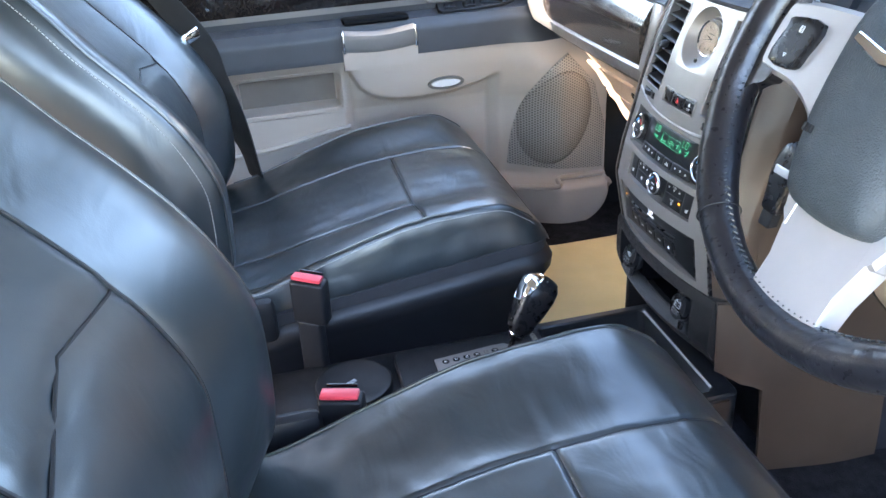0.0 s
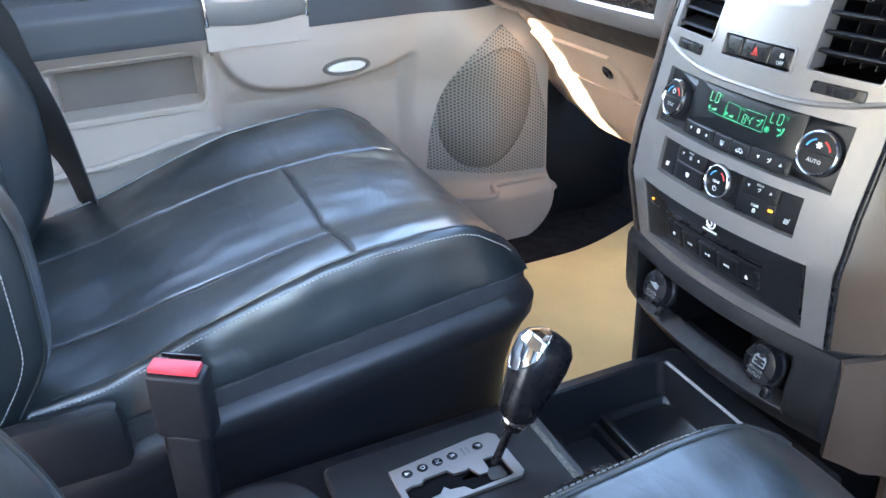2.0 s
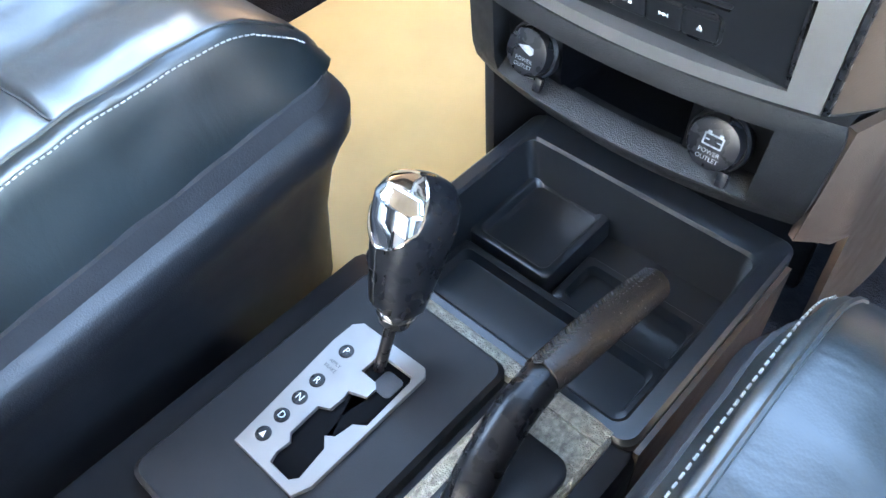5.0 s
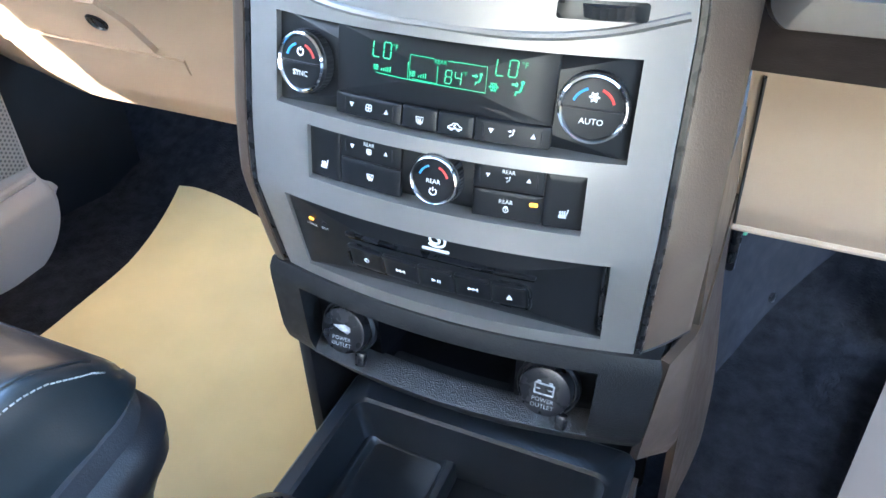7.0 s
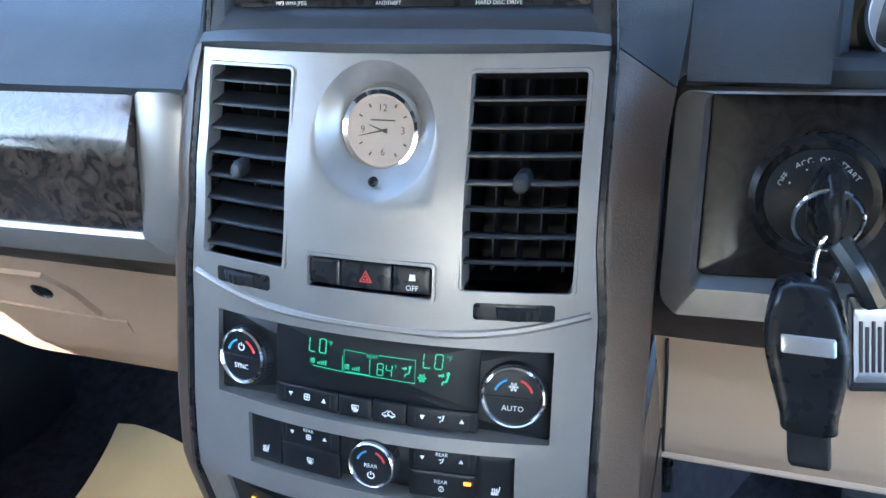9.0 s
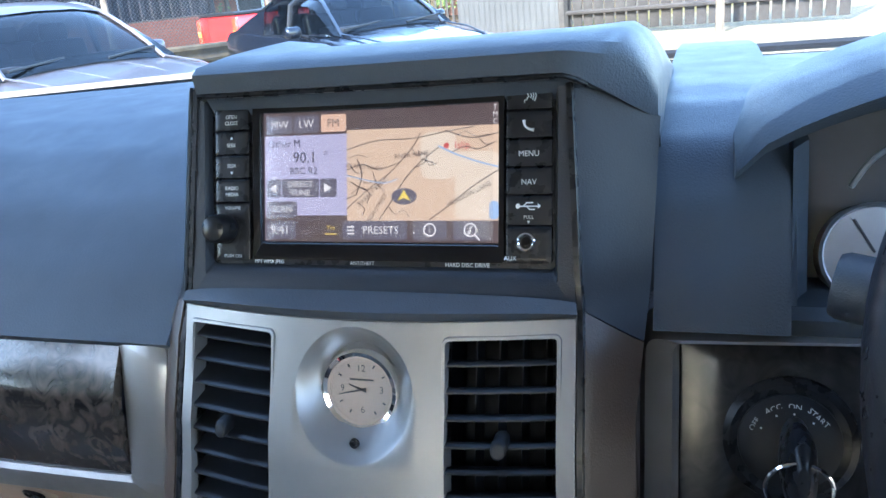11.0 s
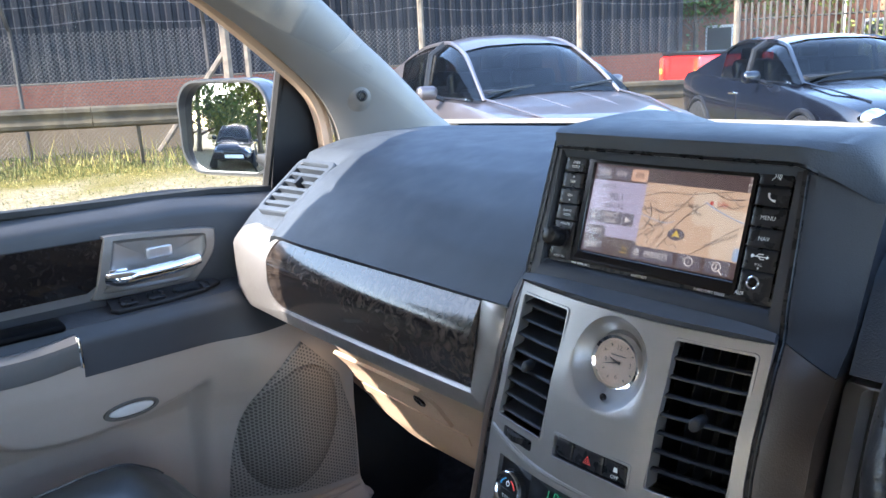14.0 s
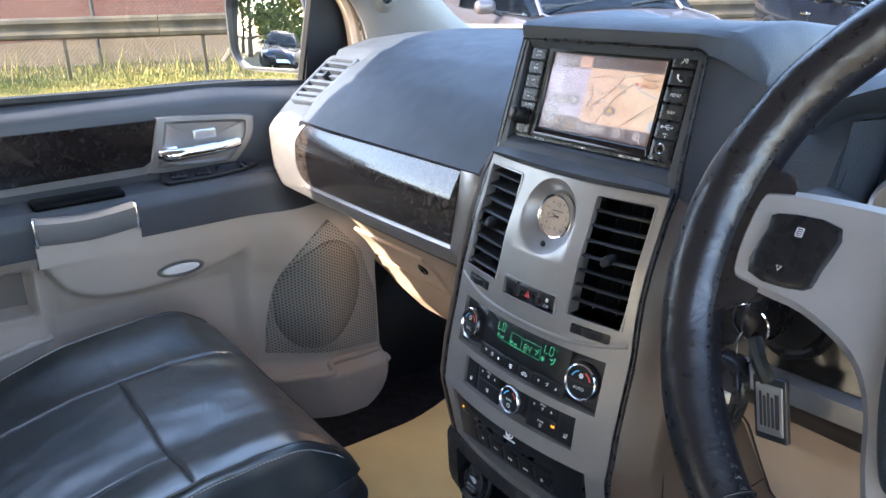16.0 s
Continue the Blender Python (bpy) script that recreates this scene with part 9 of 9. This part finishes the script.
def parked_car(at, heading, paint, L, W, H, label, zs=1.0):
    """A saloon from its plan, its side line and a cabin of glass."""
    t = thing("parked_car", Vector(at), label, "car", "parked cars")
    h = Vector(heading).normalized()
    sd = Vector((-h.y, h.x, 0))
    o = Vector(at)

    def Q(a, b, z):
        return o + h * a + sd * b + Vector((0, 0, z * zs))

    F = L / 2
    sta = [(-F, 0.60, 0.95, 0.76), (-F + 0.06, 0.45, 1.0, 0.84), (-F + 0.35, 0.30, 1.04, 0.90), (-F * 0.62, 0.24, 1.02, 0.97), (-F * 0.3, 0.22, 0.98, 1.0), (0, 0.22, 0.96, 1.0), (F * 0.3, 0.22, 0.95, 1.0), (F * 0.40, 0.22, 0.94, 0.99), (F * 0.62, 0.24, 0.88, 0.96), (F * 0.84, 0.27, 0.80, 0.90), (F - 0.10, 0.32, 0.70, 0.78), (F, 0.40, 0.60, 0.62)]
    rows = []
    for a, zb, zt, k in sta:
        w_ = W / 2 * k
        sh = zt - 0.10
        half = [(w_ * 0.86, zb), (w_ * 0.97, zb + 0.08), (w_, zb + (sh - zb) * 0.55), (w_ * 0.985, sh), (w_ * 0.93, zt - 0.035), (w_ * 0.72, zt), (w_ * 0.35, zt + 0.02), (0, zt + 0.026)]
        rows.append([Q(a, b, z) for b, z in half] + [Q(a, -b, z) for b, z in half[-2::-1]])
    dense = [spline([r[i] for r in rows], 4) for i in range(len(rows[0]))]
    part("body", loft([[c[k] for c in dense] for k in range(len(dense[0]))]), paint, t)
    # cabin
    roof = [(-F + 0.42, 1.00, 0.70), (-F * 0.55, 1.24, 0.66), (-F * 0.30, 1.40, 0.62), (-F * 0.08, H, 0.61), (F * 0.06, H - 0.01, 0.62), (F * 0.20, 1.33, 0.64), (F * 0.33, 1.14, 0.70), (F * 0.44, 0.95, 0.74)]
    rows = []
    for a, zt, w_ in roof:
        rows.append([Q(a, W / 2 * 0.88, 0.93), Q(a, W / 2 * (0.88 + (w_ + 0.12 - 0.88) * 0.7), 0.93 + (zt - 0.93) * 0.75), Q(a, W / 2 * w_ * 1.02, zt - 0.03), Q(a, W / 2 * w_ * 0.6, zt + 0.01), Q(a, 0, zt + 0.02), Q(a, -W / 2 * w_ * 0.6, zt + 0.01), Q(a, -W / 2 * w_ * 1.02, zt - 0.03), Q(a, -W / 2 * (0.88 + (w_ + 0.12 - 0.88) * 0.7), 0.93 + (zt - 0.93) * 0.75), Q(a, -W / 2 * 0.88, 0.93)])
    dense = [spline([r[i] for r in rows], 4) for i in range(9)]
    full = [[c[k] for c in dense] for k in range(len(dense[0]))]
    part("glasshouse", loft([r for r in full], closed=False), CARGLASS, t, "dark reflecting windows")
    # seats behind the glass
    cm_ = Matrix((h, sd, Vector((0, 0, 1)))).transposed().to_4x4()
    for a, b in ((F * 0.02, 0.36), (F * 0.02, -0.36), (-F * 0.36, 0.36), (-F * 0.36, -0.36)):
        st_ = part("seat", box(0, 0, 0, 0.16, 0.50, 0.62, 0.06, 3, turn=Matrix.Translation(Q(a, b, 0.86)) @ cm_ @ Matrix.Rotation(radians(-14), 4, "Y")), BLACK, t)
        part("headrest", box(0, 0, 0, 0.10, 0.26, 0.17, 0.04, 3, turn=Matrix.Translation(Q(a - 0.10, b, 1.22)) @ cm_), BLACK, st_)
    part("dash_top", box(0, 0, 0, 0.55, W * 0.74, 0.10, 0.04, 3, turn=Matrix.Translation(Q(F * 0.30, 0, 0.97)) @ cm_), BLACK, t)
    # roof skin and pillars over the glass
    rf = [[Vector(p) + Vector((0, 0, 0.012)) for p in r[2:7]] for r in full[8:20]]
    part("roof", loft(rf, closed=False), paint, t)
    part("rear_header", tube([Vector(p) + Vector((0, 0, 0.010)) for p in full[7][2:7]], 0.030, 6), paint, t)
    for s in (1, -1):
        idx = 2 if s > 0 else 6
        rail = [Vector(r[idx]) + Vector((0, 0, 0.010)) for r in full]
        part("roof_rail", tube(rail, 0.020, 6), paint, t)
        col = (0, 1, 2) if s > 0 else (8, 7, 6)
        part("rear_pillar", loft([[Vector(r[c]) + sd * s * 0.012 + Vector((0, 0, 0.006)) for c in col] for r in full[0:8]], closed=False), paint, t)
        part("window_arch", tube([Vector(r[col[2]]) + sd * s * 0.020 - Vector((0, 0, 0.012)) for r in full[6:27]], 0.006, 5), CHROME, t, "thin bright window surround")
        k = 1 if s > 0 else 7
        part("window_chrome", tube([Vector(r[0 if s > 0 else 8]) + sd * s * 0.012 + Vector((0, 0, 0.02)) for r in full[3:-2]], 0.012, 5), CHROME, t)
        mid = full[13]
        part("door_pillar", tube([mid[0 if s > 0 else 8], Vector(mid[k]) + sd * s * 0.01, mid[idx]], 0.035, 6), BLACK, t)
        mp = Q(F * 0.20, s * (W / 2 + 0.09), 1.0)
        m = Matrix.Translation(mp) @ Matrix((h, sd, Vector((0, 0, 1)))).transposed().to_4x4()
        mi_ = part("door_mirror", box(0, 0, 0, 0.13, 0.20, 0.13, 0.05, 4, turn=m), paint, t)
        part("mirror_foot", tube([mp, Q(F * 0.22, s * (W / 2 - 0.06), 0.93)], 0.025, 6), BLACK, mi_)
        for a in (F * 0.60, -F * 0.57):
            tyre_wheel(t, Q(a, s * (W / 2 - 0.10), 0.325), sd * s, 0.325, 0.22)
            arch = [Q(a + 0.37 * math.cos(b), s * (W / 2 * 0.975), 0.325 + 0.37 * math.sin(b)) for b in [math.pi * i / 16 for i in range(17)]]
            part("wheel_arch", tube(arch, 0.03, 6), BLACK, t)
        hl = Q(F - 0.20, s * W * 0.33, 0.655)
        m = Matrix.Translation(hl) @ Matrix((h, sd, Vector((0, 0, 1)))).transposed().to_4x4()
        part("headlight", lathe([(0.11, -0.05), (0.105, 0.05), (0.07, 0.085), (0.01, 0.095)], m @ Matrix.Rotation(radians(72), 4, "Y") @ Matrix.Diagonal((0.8, 1.35, 1, 1)), 24), CHROME, t, "bright headlight")
        part("door_seam", tube([Q(-F * 0.05, s * (W / 2 + 0.001), 0.35), Q(-F * 0.05, s * (W / 2 + 0.001), 0.80)], 0.006, 4), BLACK, t)
        part("door_handle", box(0, 0, 0, 0.18, 0.03, 0.03, 0.01, turn=Matrix.Translation(Q(-F * 0.10, s * W / 2, 0.80)) @ Matrix((h, sd, Vector((0, 0, 1)))).transposed().to_4x4()), CHROME, t)
    gm_ = Matrix.Translation(Q(F - 0.03, 0, 0.55)) @ Matrix((h, sd, Vector((0, 0, 1)))).transposed().to_4x4()
    part("grille", box(0, 0, 0, 0.06, W * 0.36, 0.22, 0.05, 3, turn=gm_), BLACK, t, "dark front grille")
    part("number_plate", box(0, 0, 0, 0.02, 0.52, 0.11, 0.004, turn=Matrix.Translation(Q(F + 0.012, 0, 0.42)) @ Matrix((h, sd, Vector((0, 0, 1)))).transposed().to_4x4()), WHITE_INK, t)
    for s in (0.15, 0.42):
        part("bonnet_crease", tube([Q(F * 0.42, s * W * 0.9, 0.951), Q(F * 0.65, s * W * 0.86, 0.891), Q(F * 0.86, s * W * 0.72, 0.801)], 0.010, 6), paint, t)
        part("bonnet_crease", tube([Q(F * 0.42, -s * W * 0.9, 0.951), Q(F * 0.65, -s * W * 0.86, 0.891), Q(F * 0.86, -s * W * 0.72, 0.801)], 0.010, 6), paint, t)
    for s in (0.1, -0.35):
        part("wiper", tube([Q(F * 0.43, s * W, 0.99), Q(F * 0.40, s * W + 0.5, 1.03)], 0.012, 5), BLACK, t)
    return t


CARGLASS = glass("car_window_glass", (0.66, 0.74, 0.74), clear=0.42)
LILAC = mat("lilac_silver_paint", (0.112, 0.099, 0.106), 0.36, metal=0.6, coat=0.6, var=0.03, rvar=0.03)
NAVY = mat("midnight_blue_paint", (0.005, 0.007, 0.013), 0.20, metal=0.2, coat=0.6, var=0.05, rvar=0.02)
parked_car((-5.64, 5.34, 0), (0.947, -0.312, 0), LILAC, 4.95, 1.88, 1.45, "silver-lilac saloon parked on the gravel", 1.055)
parked_car((-3.95, 8.75, 0), (0.80, -0.60, 0), NAVY, 4.65, 1.79, 1.40, "midnight blue saloon parked beside the silver car", 1.0)
REDP = mat("red_paint", (0.55, 0.02, 0.018), 0.35, coat=1.0, var=0.05, rvar=0.03)
pk = thing("pickup_truck", (-8.6, 12.6, 0), "bright red pickup tail behind the parked cars", "pickup truck")
pkh = Matrix.Translation((-8.55, 12.9, 0)) @ Matrix.Rotation(radians(-33), 4, "Z")
part("bed_side", box(0, 0, 0, 1.75, 2.2, 0.62, 0.06, 3, turn=pkh @ Matrix.Translation((0, 1.1, 0.86))), REDP, pk)
part("bed_cover", box(0, 0, 0, 1.70, 2.2, 0.06, 0.02, turn=pkh @ Matrix.Translation((0, 1.1, 1.20))), BLACK, pk, "black bed cover")
TAIL = mat("tail_lamp_red", (0.8, 0.05, 0.02), 0.2, coat=1.0)
for s in (-0.80, 0.80):
    part("tail_lamp", box(0, 0, 0, 0.16, 0.05, 0.48, 0.02, turn=pkh @ Matrix.Translation((s, -0.01, 0.88))), TAIL, pk, "red tail lamp")
    part("lamp_amber", box(0, 0, 0, 0.13, 0.05, 0.11, 0.02, turn=pkh @ Matrix.Translation((s, -0.02, 0.86))), mat("lamp_amber_lens", (0.9, 0.35, 0.05), 0.25), pk)
part("bumper", box(0, 0, 0, 1.8, 0.14, 0.18, 0.05, turn=pkh @ Matrix.Translation((0, -0.02, 0.48))), BRUSHED, pk)
for s in (1, -1):
    tyre_wheel(pk, pkh @ Vector((s * 0.80, 0.9, 0.37)), (pkh.to_3x3() @ Vector((s, 0, 0))), 0.37, 0.24)
parked_car((-6.4, -11.5, 0), (0.35, 1, 0), NAVY, 3.8, 1.7, 1.42, "small dark hatchback with pale stripes parked behind", 1.0)
parked_car((-3.6, -13.5, 0), (0.2, 1, 0), LILAC, 4.5, 1.8, 1.43, "pale saloon parked farther behind", 1.0)

# ---- far houses and trees ----
FARB = mat("far_brick", (0.33, 0.15, 0.09), 0.9, var=0.2, scale=2)
ROOFT = mat("roof_tiles", (0.20, 0.09, 0.06), 0.9, var=0.3, scale=3)
for k, (x, y, w_, h_) in enumerate(((-19.5, 31, 9, 4.8), (-10.5, 37, 8, 4.6))):
    hs_ = thing("house", (x, y, 0), "red brick house with a tiled roof beyond the yard", "house", "far houses")
    part("wall", box(x, y, h_ / 2, w_, 7, h_, 0.02), FARB, hs_)
    part("roof", loft([[(x - w_ / 2 - 0.3, y - 3.8, h_), (x + w_ / 2 + 0.3, y - 3.8, h_), (x + w_ / 2 + 0.3, y + 3.8, h_), (x - w_ / 2 - 0.3, y + 3.8, h_)], [(x - w_ / 2 + 0.5, y - 0.1, h_ + 3), (x + w_ / 2 - 0.5, y - 0.1, h_ + 3), (x + w_ / 2 - 0.5, y + 0.1, h_ + 3), (x - w_ / 2 + 0.5, y + 0.1, h_ + 3)]]), ROOFT, hs_)
    for i in range(3):
        for z in (1.4, 3.7):
            wx = x - w_ / 2 + w_ * (i + 0.5) / 3
            wi = part("window", box(wx, y - 3.5, z, 1.2, 0.10, 1.2, 0.02), WHITE_INK, hs_)
            part("pane", box(wx, y - 3.53, z, 1.0, 0.08, 1.0, 0.01), CARGLASS, wi)

LEAF = mat("green_leaves", (0.085, 0.13, 0.028), 0.6, var=0.5, scale=2.0)
LEAF2 = mat("yellow_green_leaves", (0.16, 0.17, 0.035), 0.6, var=0.5, scale=2.0)
BARK = mat("bark", (0.10, 0.075, 0.05), 0.9, var=0.3, bump=0.8, bscale=30)


def tree(at, h, spread, leaves, material, seed, name="tree", lab="leafy green tree behind the yard"):
    rng = random.Random(seed)
    at = Vector(at)
    t = thing(name, at, lab, "tree", "yard trees")
    tb = bmesh.new()
    tube(spline([at, at + Vector((0.1, 0, h * 0.3)), at + Vector((-0.1, 0.1, h * 0.6)), at + Vector((0.05, 0, h * 0.9))], 4), 0.022 * h, 7, bm=tb, taper=lambda k: 1 - 0.8 * k)
    clumps = []
    for i in range(13):
        a = rng.uniform(0, 6.28)
        z = h * rng.uniform(0.12, 0.95)
        rr = spread * rng.uniform(0.35, 1.0) * (1.15 - z / h * 0.7)
        e = at + Vector((rr * math.cos(a), rr * math.sin(a), z))
        st_ = at + Vector((0, 0, z * 0.65))
        tube([st_, st_.lerp(e, 0.5) + Vector((0, 0, 0.15)), e], 0.010 * h * 0.5, 5, bm=tb, taper=lambda k: 1 - 0.7 * k)
        clumps.append((e, spread * rng.uniform(0.3, 0.55)))
    part("trunk", tb, BARK, t)
    verts, faces = [], []
    for i in range(leaves):
        c, r = rng.choice(clumps)
        v = Vector((rng.gauss(0, 1), rng.gauss(0, 1), rng.gauss(0, 0.8)))
        v = v.normalized() * r * rng.random() ** 0.4
        p = c + v
        s = h * rng.uniform(0.010, 0.020)
        u = Vector((rng.gauss(0, 1), rng.gauss(0, 1), rng.gauss(0, 1))).normalized()
        w_ = u.orthogonal().normalized()
        b = len(verts)
        verts.extend([tuple(p - u * s), tuple(p + w_ * s * 0.5), tuple(p + u * s), tuple(p - w_ * s * 0.5)])
        faces.append((b, b + 1, b + 2, b + 3))
    me = bpy.data.meshes.new("crown")
    me.from_pydata(verts, [], faces)
    me.materials.append(material)
    ob = new("crown", me)
    ob.parent = t
    ob.matrix_parent_inverse = Matrix.Translation(-at)
    return t


tree((-17.0, 26.5, 0), 5.5, 2.6, 3500, LEAF, 1)
tree((-13.2, 27.5, 0), 5.0, 2.2, 3000, LEAF2, 2)
tree((-10.0, 30, 0), 5.0, 2.0, 2500, LEAF, 3)
for i, (x, y) in enumerate(((-16, -22), (-11.5, -25), (-7, -26), (-2.5, -27), (-20, -20), (-13.2, -19.0), (-9.0, -21.5), (-17.5, -16.5))):
    tree((x, y, 0), 9 + (i % 3), 3.4, 8000, LEAF if i % 2 else LEAF2, 10 + i, lab="tall leafy tree behind the car")

# weeds and grass by the rail
rng = random.Random(5)
verts, faces = [], []
hue = []
for i in range(30000):
    s, o = rng.uniform(-9, 9), rng.gauss(-0.6, 0.9) if i < 12000 else rng.uniform(-3.0, 3.5)
    p = RAIL0 + RU * s + RN * (o + 0.6)
    tall = rng.random() < 0.045
    near = smooth(-0.2, 0.8, o)
    hh = rng.uniform(0.15, 0.50) if tall and o < 0 else rng.uniform(0.02, 0.08) * (1 - 0.72 * near)
    a = rng.uniform(0, 6.28)
    d = Vector((math.cos(a), math.sin(a), 0)) * 0.010
    lean_ = Vector((rng.gauss(0, 0.2), rng.gauss(0, 0.2), 1)) * hh
    b = len(verts)
    verts.extend([tuple(p - d), tuple(p + d), tuple(p + lean_)])
    faces.append((b, b + 1, b + 2))
    hue.append(min(2, int(1.0 + 1.3 * noise.noise(p * 0.9) + rng.gauss(0, 0.5) + 0.9 * near)))
me = bpy.data.meshes.new("grass_blades")
me.from_pydata(verts, [], faces)
me.materials.append(mat("dry_grass", (0.22, 0.18, 0.045), 0.8, var=0.4, scale=3))
me.materials.append(mat("green_weeds", (0.10, 0.105, 0.020), 0.8, var=0.4, scale=3))
me.materials.append(mat("straw", (0.30, 0.23, 0.085), 0.8, var=0.3, scale=3))
me.polygons.foreach_set("material_index", [max(0, h) for h in hue])
tagged(new("grass_blades", me), "yellowing grass and weeds along the crash rail", "grass", kind="stuff")
